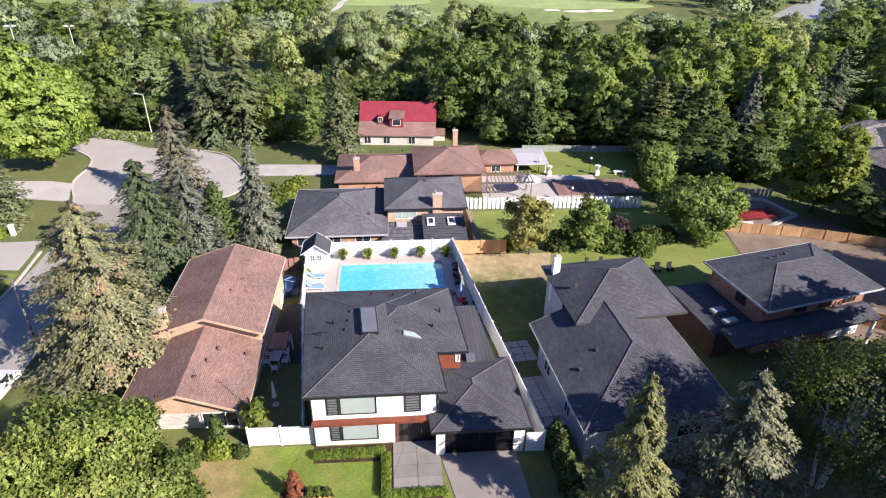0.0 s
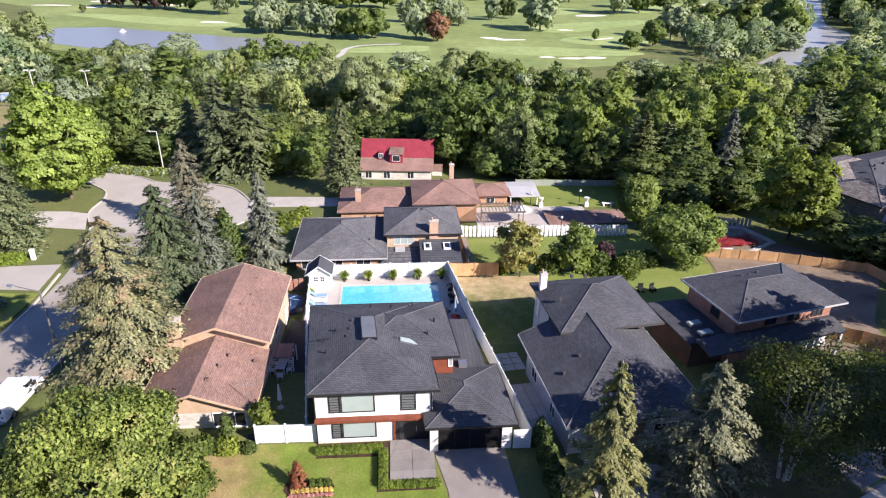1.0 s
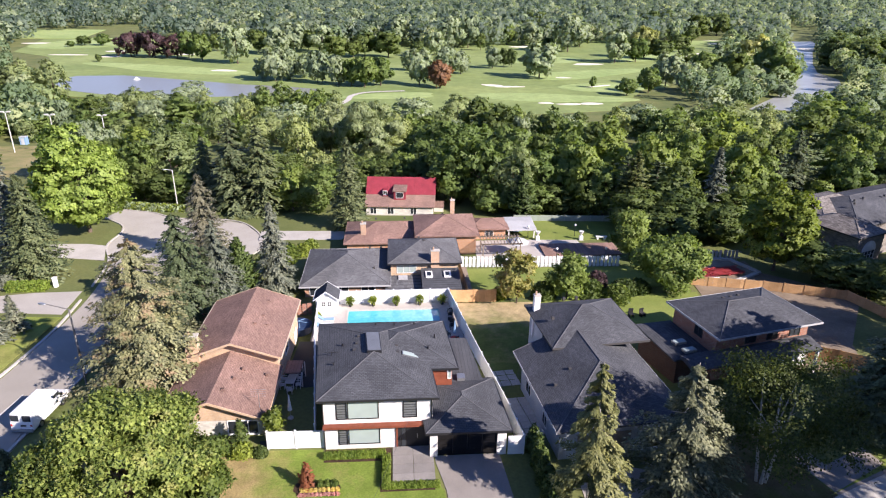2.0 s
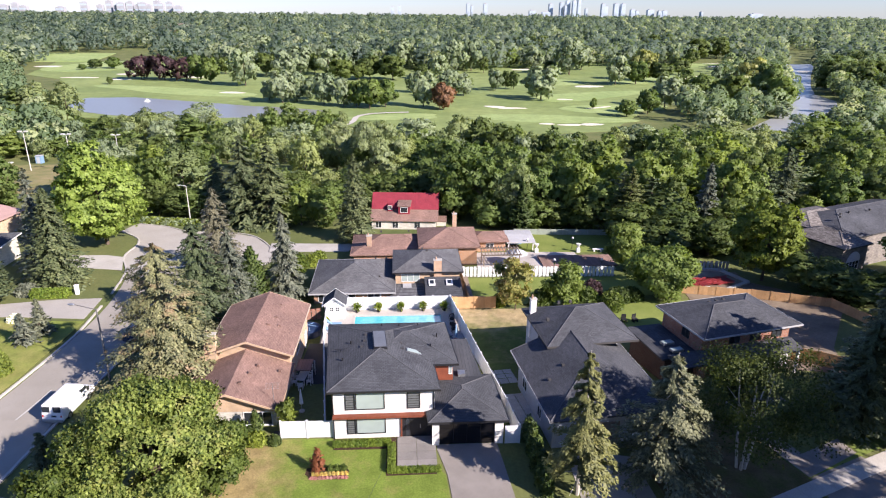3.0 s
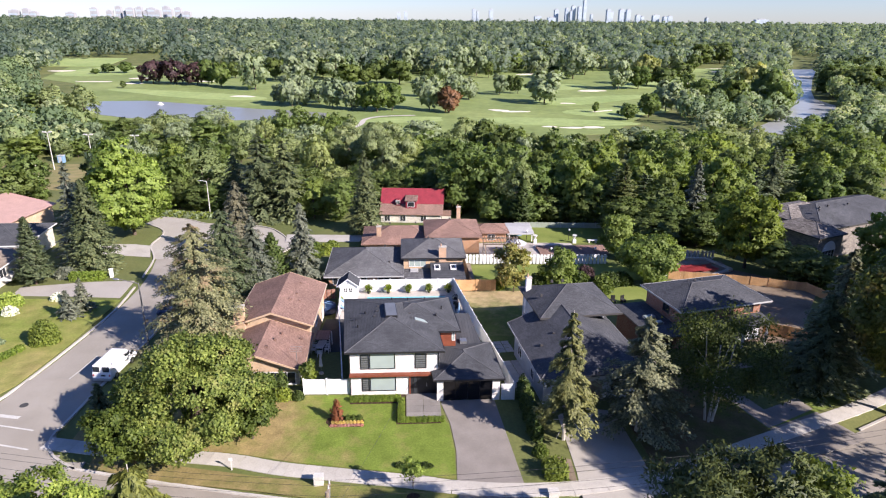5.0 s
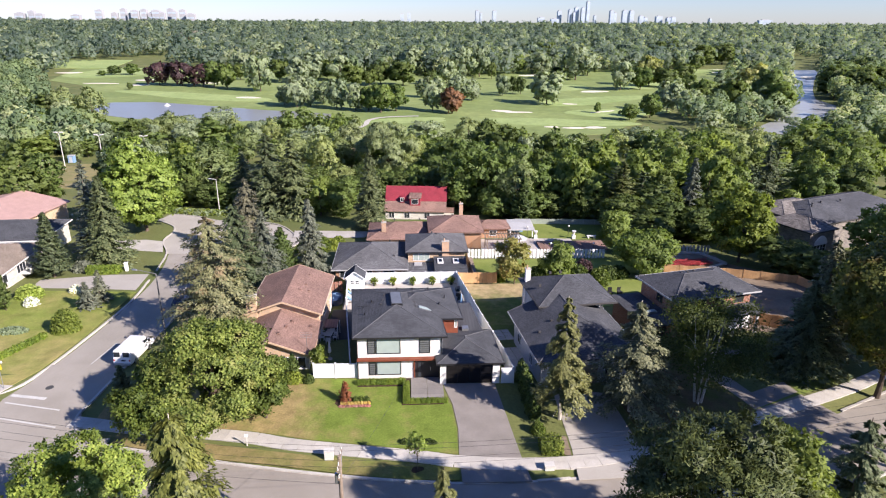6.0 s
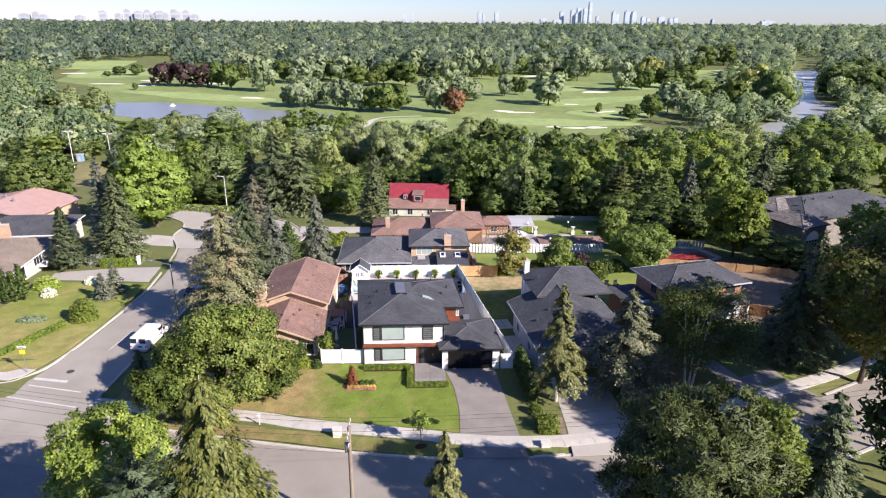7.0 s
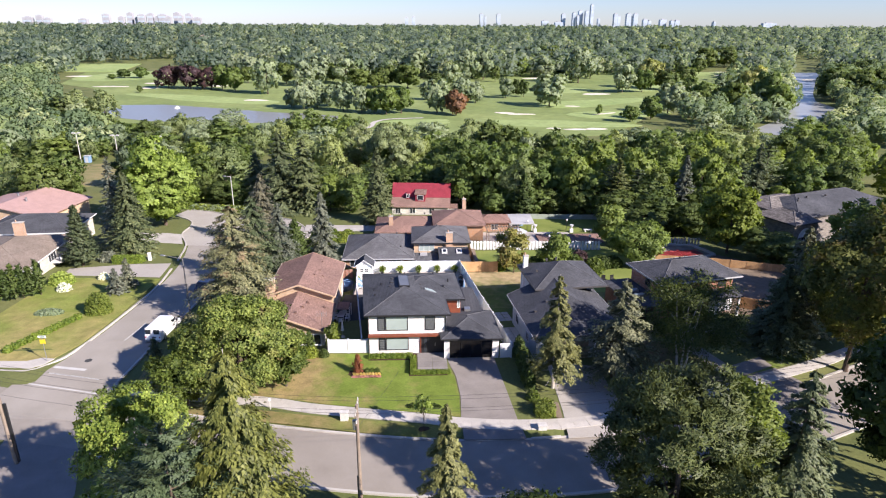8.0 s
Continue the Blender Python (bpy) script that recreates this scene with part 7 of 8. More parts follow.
# ---- single trees on the golf course ----
gk = {}
for key, mat, r, h, base, lab, seed, droop in (("silver", "leaf_silver", 7.0, 13, 1.0, "silver-green willow on the golf course", 80, 0.9), ("green", "grove_green", 6.5, 13, 1.2, "green tree on the golf course", 81, 0.0), ("purple", "leaf_purple", 8.0, 14.5, 1.0, "dark purple tree on the golf course", 87, 0.0), ("rust", "leaf_russet", 4.4, 8.5, 0.8, "rust-red tree on the golf course", 83, 0.0), ("gold", "leaf_gold", 7.5, 13, 1.0, "golden tree on the golf course", 84, 0.2), ("deep", "grove_deep", 6.5, 13, 1.0, "dark green tree on the golf course", 85, 0.0)):
    gk[key] = broadleaf("parkland_tree", lab, seed, r, h, base, M[mat], loc=(0, 0, -400), trunk=0.4, lobes=34, clumps=330, per=8, leaf=0.6, spread=0.4, droop=droop, limbs=0, knob=0.8, soft=0.85, group="trees on the golf course")
    gk[key]["tall"], gk[key]["broad"] = h + base, r * 1.05
golf_purple = [(-186, 436, 18.5, 10.0), (-168, 431, 19.5, 10.0), (-152, 427, 18.0, 9.4)]
golf_green = [(-143, 424, 18.7, 7.2), (-131, 413, 17.5, 6.7), (-262, 515, 4.8, 3.8), (-241, 526, 9.8, 6.5), (-18, 290, 15.6, 7.1), (-10, 296, 14.7, 6.6), (165, 409, 16.5, 8.5), (99, 288, 6.1, 2), (-25, 296, 13.5, 5.1), (165, 305, 16.8, 9.2), (201, 304, 23, 9), (202, 290, 17, 7.8), (122, 271, 12.3, 6.1), (108, 262, 8.5, 5), (98, 550, 17.9, 7.8), (197, 398, 12.1, 6.8)]
golf_deep = [(-256, 526, 8.3, 5.5), (-195, 405, 5.4, 1.9), (-138, 481, 13.7, 6.7), (-44, 428, 16.7, 8.6), (-24, 445, 18.1, 8.5), (-7, 437, 18.7, 10.5), (67, 378, 12.9, 2.8), (72, 377, 12.5, 3.2), (128, 499, 10.7, 10), (189, 425, 15.4, 8.4), (228, 484, 15.3, 8), (282, 581, 16.9, 6.7), (177, 295, 18.3, 8.1), (215, 380, 15.6, 7.7), (-70, 491, 16.9, 6.9), (-105, 471, 18, 7.5)]
golf_bank = [(277, 357, 22, 11), (283, 345, 22, 10.8), (307, 363, 22, 11.3), (363, 486, 17.5, 10.6), (401, 508, 20, 12.5), (276, 308, 18, 9.8), (325, 420, 18, 10), (300, 330, 17, 9), (-18, 536, 17.3, 7.5), (14, 445, 11.3, 5.6), (50, 639, 15.6, 7.7), (67, 493, 14.3, 3.8), (146, 654, 24.7, 12.2), (144, 696, 22, 10.9), (-32, 436, 12.7, 6.3), (188, 617, 17.7, 8.7), (290, 715, 23, 12), (-113, 572, 16, 7.9), (313, 732, 23.5, 11.6), (314, 640, 23.9, 11.8), (345, 660, 24, 12)]
golf_silver = [(-104, 395, 23.9, 9.5), (-66, 312, 17.8, 7.2), (-75, 322, 11.7, 4.8), (-59, 317, 16.7, 6.7), (-53, 327, 13.2, 5.9), (-43, 305, 16.9, 6.5), (-32, 298, 14.8, 6.1), (10, 296, 19.1, 6.4), (7, 359, 12.3, 5.7), (27, 336, 16.5, 7.1), (36, 344, 13.3, 5.9), (59, 371, 13.5, 5.2), (79, 325, 19.5, 10.9), (119, 538, 17.6, 8.2), (149, 405, 21.2, 8.4), (273, 607, 21, 9.2), (296, 620, 17.9, 7.6), (136, 483, 29, 12.1), (158, 527, 20.4, 10.1), (140, 294, 16.9, 7.7), (145, 277, 13.8, 7.4), (-57, 472, 20.8, 10.7), (-79, 472, 22.6, 10.2), (-87, 453, 20, 8.6)]
golf_willows = [(-43, 548, 20.7, 10.2), (27, 454, 17.7, 7.8), (182, 257, 8.5, 5.6), (-1, 524, 26, 10.3), (15, 549, 24, 10.3), (29, 562, 23.5, 9.4), (43, 492, 26.6, 9.8), (59, 514, 26.7, 9.7), (81, 590, 22.4, 9.9), (95, 604, 21.7, 9.6), (123, 628, 23.8, 11.7), (-16, 663, 21, 10.9), (4, 706, 19.6, 11.6), (-39, 676, 22.5, 11.7), (-65, 703, 19.4, 11.5), (-87, 688, 21.5, 12.5), (-98, 647, 19, 10), (-121, 702, 19.3, 9.5), (-136, 610, 25, 12.2), (-179, 730, 20, 11.1), (-60, 560, 19, 8.8), (37, 738, 19, 11.4), (73, 756, 21, 11.7), (195, 744, 21, 12.3)]
golf_gold = [(180, 437, 24.4, 9.9), (212, 340, 25, 10.2)]
for key, spots in (("purple", golf_purple), ("green", golf_green), ("deep", golf_deep), ("deep", golf_bank), ("silver", golf_silver), ("silver", golf_willows), ("gold", golf_gold), ("rust", [(20, 287, 13.2, 5.9)])):
    for x, y, h, r in spots:
        stand_tree([gk[key]], x, y, h, r)


# ---- distant woods: uncountable crowns ----
def woods(name, label, material, seed, count, box_, leaf, per, radius, tall, avoid, lean=1.0):
    rng = np.random.default_rng(seed)
    x0, x1, y0, y1 = box_
    # an uneven grid, so that crowns stand side by side with dark gaps between them
    u = (np.arange(count * 3) * 0.7548776662 + rng.random(count * 3) * 0.01) % 1
    y = y0 + (y1 - y0) * u ** lean
    reach = 0.85 * (y + 70)
    x = np.clip(((np.arange(count * 3) * 0.5698402910 + rng.random(count * 3) * 0.01) % 1 * 2 - 1) * reach, x0, x1)
    ok = np.ones(len(y), bool)
    for poly in avoid:
        ok &= ~inside(x, y, poly)
    x, y = x[ok][:count], y[ok][:count]
    n = len(x)
    z = np.interp(y, GY, GZ)
    r = radius * rng.uniform(0.7, 1.25, n)
    h = tall * rng.uniform(0.7, 1.2, n) * np.interp(y, (180, 420), (0.72, 1.2))
    # each crown: a few lobes round a middle, with leaf clumps over their outer faces
    k = 7
    lobe = unit(rng.normal(size=(n, k, 3)) + [0, 0, 0.25]) * rng.uniform(0.4, 0.72, (n, k, 1)) * np.stack([r, r, h * 0.42], -1)[:, None]
    lobe[:, 0] = [0, 0, 0]
    girth = rng.uniform(0.38, 0.56, (n, k)) * r[:, None]
    girth[:, 0] = r * 0.72
    pick = rng.integers(0, k, (n, per))
    way = unit(rng.normal(size=(n, per, 3)) + [0, -0.1, 0.3])
    row = np.arange(n)[:, None]
    at_ = lobe[row, pick] + way * girth[row, pick][..., None]
    best = np.full((n, per), 9.0)
    for j in range(k):
        d = np.linalg.norm(at_ - lobe[:, j][:, None], axis=-1) / girth[:, j][:, None]
        best = np.minimum(best, np.where(pick == j, 9.0, d))
    keep = best > 0.85
    p = (at_ + np.stack([x, y, z + h * 0.52], -1)[:, None])[keep]
    w = way[keep]
    tone = np.repeat(rng.random(n), per).reshape(n, per)[keep]
    size = leaf * rng.uniform(0.7, 1.4, len(p))
    face = unit(w + rng.normal(size=p.shape) * 0.1)
    v, f = leaf_quads(p, rng.normal(size=p.shape), face, size, size * 0.75)
    # normals lean sunward and up, lightening gaps between crowns in place of haze
    me = raw_mesh(name, v, f, np.repeat(unit(w + [0.25, -0.2, 0.45]), 3, 0))
    me.attributes.new("tree_tone", "FLOAT", "POINT").data.foreach_set("value", np.repeat(tone, 3).astype(np.float32))
    return single(name, me, material, label, "woods", "stuff")


BELT = [(-400, -100), (400, -100), (400, 60), (185, 190), (110, 250), (70, 226), (-12, 232), (-44, 246), (-120, 256), (-165, 270), (-185, 300), (-112, 176), (-400, 130)]
OPEN = [(-300, 470), (-352, 654), (-312, 733), (-262, 740), (-235, 610), (-130, 520), (-60, 500), (60, 520), (150, 560), (230, 560), (330, 650), (387, 690), (306, 545), (240, 430), (180, 330), (130, 240), (51, 205), (-66, 236), (-176, 280)]
CLEAR = [[(-400, 900), (-290, 900), (-290, 1010), (-380, 1010)], [(-250, 1230), (-170, 1230), (-190, 1420), (-270, 1420)]]
OUT = [OPEN, POND, RIVER, BELT, *CLEAR, [(x + 3, y - 7) for x, y in RIVER]]
woods("valley_woods", "mixed green woods along the valley and river", M["wood_far"], 90, 560, (-460, 560, 150, 560), 0.62, 600, 7.0, 13.5, OUT)
woods("valley_willows", "pale silver-green willows along the valley", M["wood_far_silver"], 91, 170, (-420, 480, 160, 560), 0.62, 600, 7.0, 12.5, OUT)
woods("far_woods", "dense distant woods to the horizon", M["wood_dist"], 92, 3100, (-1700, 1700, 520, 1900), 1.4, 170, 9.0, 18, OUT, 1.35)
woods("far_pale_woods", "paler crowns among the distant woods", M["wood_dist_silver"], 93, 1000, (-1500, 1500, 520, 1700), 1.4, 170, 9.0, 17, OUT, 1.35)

# ---- clubhouse among the far woods ----
club = thing("clubhouse", "low pinkish brick clubhouse among distant woods", "building", (-372, 1120, level(0, 1120)), group="")
part("wall", boxes((-24, 24, -7, 7, -1, 9)), M["red_brick"], club)
hip_roof(club, -26, 26, -9, 9, 9, 0.45, M["shingle_tan"], M["white"])
for k in range(6):
    part("window", boxes((-20 + k * 7, -16 + k * 7, -7.1, -6.8, 3, 6.5)), M["glass"], club)

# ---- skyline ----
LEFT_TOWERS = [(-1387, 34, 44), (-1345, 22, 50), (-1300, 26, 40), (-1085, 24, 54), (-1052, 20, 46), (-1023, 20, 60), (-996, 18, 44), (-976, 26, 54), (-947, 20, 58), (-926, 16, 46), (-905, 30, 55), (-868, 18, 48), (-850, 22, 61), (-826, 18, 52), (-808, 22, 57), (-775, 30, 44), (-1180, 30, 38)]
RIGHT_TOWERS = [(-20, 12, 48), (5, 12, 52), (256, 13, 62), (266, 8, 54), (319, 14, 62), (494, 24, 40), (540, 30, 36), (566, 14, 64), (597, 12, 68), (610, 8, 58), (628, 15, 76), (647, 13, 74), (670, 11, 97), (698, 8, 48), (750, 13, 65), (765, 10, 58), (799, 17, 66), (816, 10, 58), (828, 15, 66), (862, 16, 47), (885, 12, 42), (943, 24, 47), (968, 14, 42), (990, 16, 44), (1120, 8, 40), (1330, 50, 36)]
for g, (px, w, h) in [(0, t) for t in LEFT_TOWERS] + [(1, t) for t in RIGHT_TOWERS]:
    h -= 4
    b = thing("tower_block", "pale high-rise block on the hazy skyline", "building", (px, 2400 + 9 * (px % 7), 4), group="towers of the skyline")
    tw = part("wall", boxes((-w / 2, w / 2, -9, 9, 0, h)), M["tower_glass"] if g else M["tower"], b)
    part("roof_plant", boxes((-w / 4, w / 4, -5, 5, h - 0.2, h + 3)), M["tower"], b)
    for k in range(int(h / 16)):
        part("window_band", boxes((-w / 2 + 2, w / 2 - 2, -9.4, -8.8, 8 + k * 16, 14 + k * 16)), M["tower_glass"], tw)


# ---- front garden ----
def hedge_row(label, pts, rx, ry, h, material, leaf=0.09, count=420, seed=200, group="", boxy=0.6):
    for i, (x, y) in enumerate(pts):
        shrub("hedge_bush", label, seed + i, rx, ry, h, material, at(x, y), leaf, count, boxy, "hedge", group)


hedge_row("clipped green box bush under the front windows", [(-8.9 + i * 0.62, 0.35) for i in range(8)], 0.35, 0.3, 0.52, M["hedge_leaf"], leaf=0.06, count=520, group="box bushes of the front hedge")
hedge_row("clipped green box bush beside the entrance walk", [(-4.15, -0.2 - i * 0.6) for i in range(6)], 0.32, 0.33, 0.52, M["hedge_leaf"], leaf=0.06, count=520, seed=220, group="box bushes of the front hedge")
hedge_row("low clipped box bush in front of the entrance walk", [(-3.6 + i * 0.55, -3.25) for i in range(7)], 0.28, 0.28, 0.4, M["hedge_leaf"], leaf=0.06, count=420, seed=240, group="box bushes of the front hedge")
sheet("mulch_bed", [(-9.2, -0.2), (-4.6, -0.25), (-4.6, -3.7), (-0.4, -3.7), (-0.4, -3.0), (-3.75, -3.0), (-3.75, 1.3), (-9.2, 1.3)], 0.045, M["mulch"], "dark mulch under the hedge", "flower bed")
sheet("flower_bed", [(-11.1, -2.4), (-8.0, -2.2), (-7.6, -3.0), (-7.9, -3.9), (-10.6, -3.8), (-11.2, -3.2)], 0.05, M["mulch"], "dark mulch flower bed in the lawn", "flower bed")
conifer("japanese_maple", "small dark red upright maple in the flower bed", 251, 2.2, 0.55, M["leaf_rust"], at(-10.2, -2.7), trunk=0.04, levels=16, branches=8, stations=5, sprays=3, droop=-0.3, leaf=0.14, skirt=0.1, slim=0.5)
for i in range(9):
    shrub("flower_clump", "clump of yellow bedding flowers", 260 + i, 0.18, 0.16, 0.28, M["hedge_leaf"], at(-10.5 + i * 0.33, -3.3), 0.07, 160, 0, "flowers", "flowers in the lawn bed", M["flower_yellow"])
for i in range(10):
    shrub("flower_clump", "clump of pink bedding flowers", 280 + i, 0.18, 0.15, 0.2, M["hedge_leaf"], at(-10.6 + i * 0.31, -3.72), 0.06, 130, 0, "flowers", "flowers in the lawn bed", M["flower_pink"])
for i in range(3):
    shrub("flower_clump", "small dark green clump behind the flowers", 292 + i, 0.3, 0.3, 0.5, M["leaf_green"], at(-9.2 + i * 0.55, -2.7), 0.09, 200, 0, "shrub")
for x, y, s in ((-4.3, -9.6, 0.42), (-2.1, -9.7, 0.42), (-1.7, -9.8, 0.3)):
    shrub("dark_shrub", "low dark shrub in the lawn", int(300 + x * 10), s, s * 0.8, s * 0.9, M["leaf_deep"], at(x, y), 0.09, 220)
shrub("round_bush", "dense clipped dark green bush beside the driveway", 310, 0.95, 0.9, 1.2, M["leaf_maple"], at(8.7, -11.2), 0.09, 1500, 0.35)
sheet("bare_patch", [(9.2, -9.0), (10.5, -9.4), (10.35, -12.0), (9.9, -12.1), (9.3, -11.0)], 0.026, M["soil"], "bare brown earth beside the bush", "bare patch")
sheet("mulch_ring", oval(-3.2, -13.3, 0.5, 0.42, 0, 14, 3), 0.04, M["mulch"], "dark mulch ring round the young tree", "mulch")
shrub("shrub", "small loose light green shrub", 311, 0.7, 0.6, 1.0, M["leaf_maple"], at(8.0, -8.6), 0.12, 420)
hedge_row("tall dark cedar of the hedge between the driveways", [(7.9 + (i % 2) * 0.2, 0.2 - i * 0.95) for i in range(8)], 0.55, 0.55, 2.6, M["cedar_leaf"], 0.14, 700, 320, "cedars between the driveways", 0)
for x, y, rx, h, k, sd in ((-15.9, 1.2, 1.1, 1.1, "leaf_yellow", 340), (-17.6, 1.6, 0.8, 0.9, "leaf_maple", 341), (-14.4, 1.0, 0.6, 0.9, "leaf_deep", 342), (-24.5, 1.0, 0.7, 0.8, "leaf_yellow", 343), (-22.4, 1.2, 0.8, 0.6, "leaf_green", 344), (-20.2, 1.5, 0.6, 0.5, "leaf_maple", 345)):
    shrub("shrub", "loose yellow-green shrub by the stone front", sd, rx, rx * 0.8, h, M[k], at(x, y), 0.12, 520)
conifer("cedar", "slim green cedar beside the stone front", 350, 2.6, 0.5, M["cedar_leaf"], at(-16.1, 2.1), trunk=0.06, levels=20, branches=9, stations=4, droop=-1.2, gap=0.02, leaf=0.16, slim=0.4)
conifer("cedar", "slim green cedar beside the stone front", 351, 3.2, 0.55, M["cedar_leaf"], at(-24.6, 2.2), trunk=0.06, levels=20, branches=9, stations=4, droop=-1.2, gap=0.02, leaf=0.16, slim=0.4)
broadleaf("small_tree", "small green tree behind the white fence", 352, 0.6, 3.0, 0.5, M["leaf_maple"], loc=at(-13.6, 3.0), trunk=0.06, lobes=12, clumps=140, per=10, leaf=0.13, spread=0.2)

# ---- street furniture ----
def street_lamp(x, y, h, arm, way, label, paint, head=True, lean=0.0):
    t = thing("street_lamp", label, "street lamp", at(x, y), group="street lamps")
    part("pole", rod(bmesh.new(), (0, 0, -0.3), (lean, 0, h), 0.11, 0.07, 10), paint, t)
    dx, dy = arm * math.cos(radians(way)), arm * math.sin(radians(way))
    a = part("arm", rod(bmesh.new(), (lean, 0, h - 0.05), (lean + dx, dy, h + 0.25), 0.05, 0.04, 8), paint, t)
    if head:
        bm = bmesh.new()
        bmesh.ops.create_uvsphere(bm, u_segments=12, v_segments=8, radius=1.0, matrix=Matrix.Translation((lean + dx * 1.15, dy * 1.15, h + 0.22)) @ Matrix.Rotation(radians(way), 4, "Z") @ Matrix.Diagonal((0.42, 0.17, 0.11, 1)))
        part("lamp_head", bm, M["steel"], a, smooth=True)
    return t


street_lamp(-44.6, 77.2, 7.6, 1.1, 200, "pale street lamp beside the turning circle", M["pole_paint"])
street_lamp(-33.3, 13.0, 8.2, 2.4, 165, "grey street lamp beside the side street", M["pole_grey"])


def flood_pole(x, y, h):
    t = thing("flood_light_pole", "tall pale pole with two flood lights", "light pole", at(x, y), group="flood light poles")
    part("pole", rod(bmesh.new(), (0, 0, -0.3), (0, 0, h), 0.16, 0.1, 10), M["pole_paint"], t)
    part("crossarm", boxes((-1.0, 1.0, -0.08, 0.08, h - 0.05, h + 0.12)), M["pole_paint"], t)
    for s in (-0.9, 0.9):
        part("lamp_head", boxes((s - 0.45, s + 0.45, -0.4, 0.4, h + 0.12, h + 0.36)), M["pole_paint"], t)


flood_pole(-112.5, 147.5, 11.5)
flood_pole(-98.8, 144.0, 11.0)
flood_pole(-91, 158, 9.5)
flood_pole(-99.5, 115, 6.5)
cab = thing("portable_toilet", "pale blue portable cabin by the parking lot", "cabin", at(-119, 165))
part("body", boxes((-0.9, 0.9, -0.9, 0.9, 0, 2.4)), M["blue_fabric"], cab)
part("roof", boxes((-1.0, 1.0, -1.0, 1.0, 2.4, 2.55)), M["grey_wall"], cab)
part("door", boxes((-0.5, 0.5, -0.95, -0.9, 0.1, 2.1)), M["grey_wall"], cab)

pole = thing("utility_pole", "weathered wooden utility pole with crossarms and wires", "utility pole", at(-8.3, -23.6))
part("pole", rod(bmesh.new(), (0, 0, -0.5), (0.0, 0, 9.6), 0.17, 0.12, 10), M["wood_old"], pole)
for z, s in ((9.2, 1.15), (8.3, 0.8)):
    arm = part("crossarm", boxes((-0.07, 0.07, -s, s, z, z + 0.14)), M["wood_old"], pole)
    for y in (-s + 0.1, -s / 2, s / 2, s - 0.1):
        part("insulator", rod(bmesh.new(), (0, y, z + 0.14), (0, y, z + 0.36), 0.05, 0.035, 8), M["pole_paint"], arm)
part("brace", rod(bmesh.new(), (0.05, -0.9, 9.2), (0.05, 0, 8.0), 0.03, 0.03, 6), M["steel"], pole)
part("brace", rod(bmesh.new(), (0.05, 0.9, 9.2), (0.05, 0, 8.0), 0.03, 0.03, 6), M["steel"], pole)
part("transformer_bracket", rod(bmesh.new(), (-0.25, 0.1, 7.4), (-0.25, 0.1, 8.2), 0.12, 0.12, 10), M["steel"], pole)
part("cable_guard", boxes((-0.21, -0.12, -0.06, 0.06, 0.5, 3.2)), M["dark_trim"], pole)
pole2 = thing("utility_pole", "dark weathered wooden utility pole", "utility pole", at(-38.5, -16.8))
part("pole", rod(bmesh.new(), (0, 0, -0.5), (-0.3, 0.1, 10.5), 0.2, 0.14, 10), M["wood_old"], pole2)
part("crossarm", boxes((-0.57, -0.43, -0.9, 1.3, 10.0, 10.14)), M["wood_old"], pole2)
part("cable_guard", boxes((0.1, 0.32, -0.08, 0.08, 0.2, 6.0)), M["dark_trim"], pole2)


def wire(a, b, sag, name="overhead_wire"):
    cu = bpy.data.curves.new(name, "CURVE")
    cu.dimensions, cu.bevel_depth = "3D", 0.009
    sp = cu.splines.new("POLY")
    sp.points.add(24)
    for i in range(25):
        t = i / 24
        p = Vector(a).lerp(Vector(b), t)
        sp.points[i].co = (p.x, p.y, p.z - sag * 4 * t * (1 - t), 1)
    ob = new(name, cu)
    cu.materials.append(M["dark_trim"])
    return tagged(ob, "thin black overhead wire between utility poles", "wire", "overhead wires")


for dy, z in ((-1.05, 9.55), (0.55, 9.55), (1.05, 9.55), (0.7, 8.65)):
    wire((-8.3, -23.6 + dy, z), (-39.4, -18.0 + dy, z + 0.6), 0.7)
    wire((-8.3, -23.6 + dy, z), (32, -20 + dy, z + 0.2), 0.8)
wire((-8.3, -23.6, 7.6), (-0.4, 5.2, 5.0), 0.5)
wire((-8.3, -23.6, 7.4), (-39.2, -18.0, 8.0), 0.6)

sg = thing("street_sign", "street name plate above a small yellow sign on a post", "sign", at(-45.3, 1.1))
part("post", rod(bmesh.new(), (0, 0, -0.3), (0, 0, 3.2), 0.035, 0.035, 8), M["steel"], sg)
part("name_plate", boxes((-0.45, 0.45, -0.015, 0.015, 2.95, 3.2)), M["white"], sg)
part("sign_plate", boxes((-0.3, 0.3, -0.06, -0.03, 2.25, 2.75)), M["sign_yellow"], sg)
part("lettering_bar", boxes((-0.3, 0.3, -0.02, -0.016, 3.03, 3.12)), M["sign_green"], sg)
ub = thing("utility_box", "small pale green utility box on the verge", "utility box", at(-10.8, -11.5))
part("body", boxes((-0.38, 0.38, -0.25, 0.25, 0, 0.85)), M["pole_paint"], ub)
part("lid", boxes((-0.42, 0.42, -0.29, 0.29, 0.85, 0.93)), M["pole_paint"], ub)
ub = thing("utility_box", "small pale utility box by the driveway verge", "utility box", at(8.0, -13.7))
part("body", boxes((-0.4, 0.4, -0.28, 0.28, 0, 0.45)), M["pole_paint"], ub)
part("lid", boxes((-0.44, 0.44, -0.32, 0.32, 0.45, 0.52)), M["pole_paint"], ub)
mk = thing("marker_post", "thin pale marker post on the verge", "post", at(-18.3, -9.4))
part("post", boxes((-0.05, 0.05, -0.03, 0.03, 0, 1.2)), M["pole_paint"], mk)
part("plate", boxes((-0.16, 0.16, -0.05, -0.03, 0.95, 1.25)), M["white"], mk)
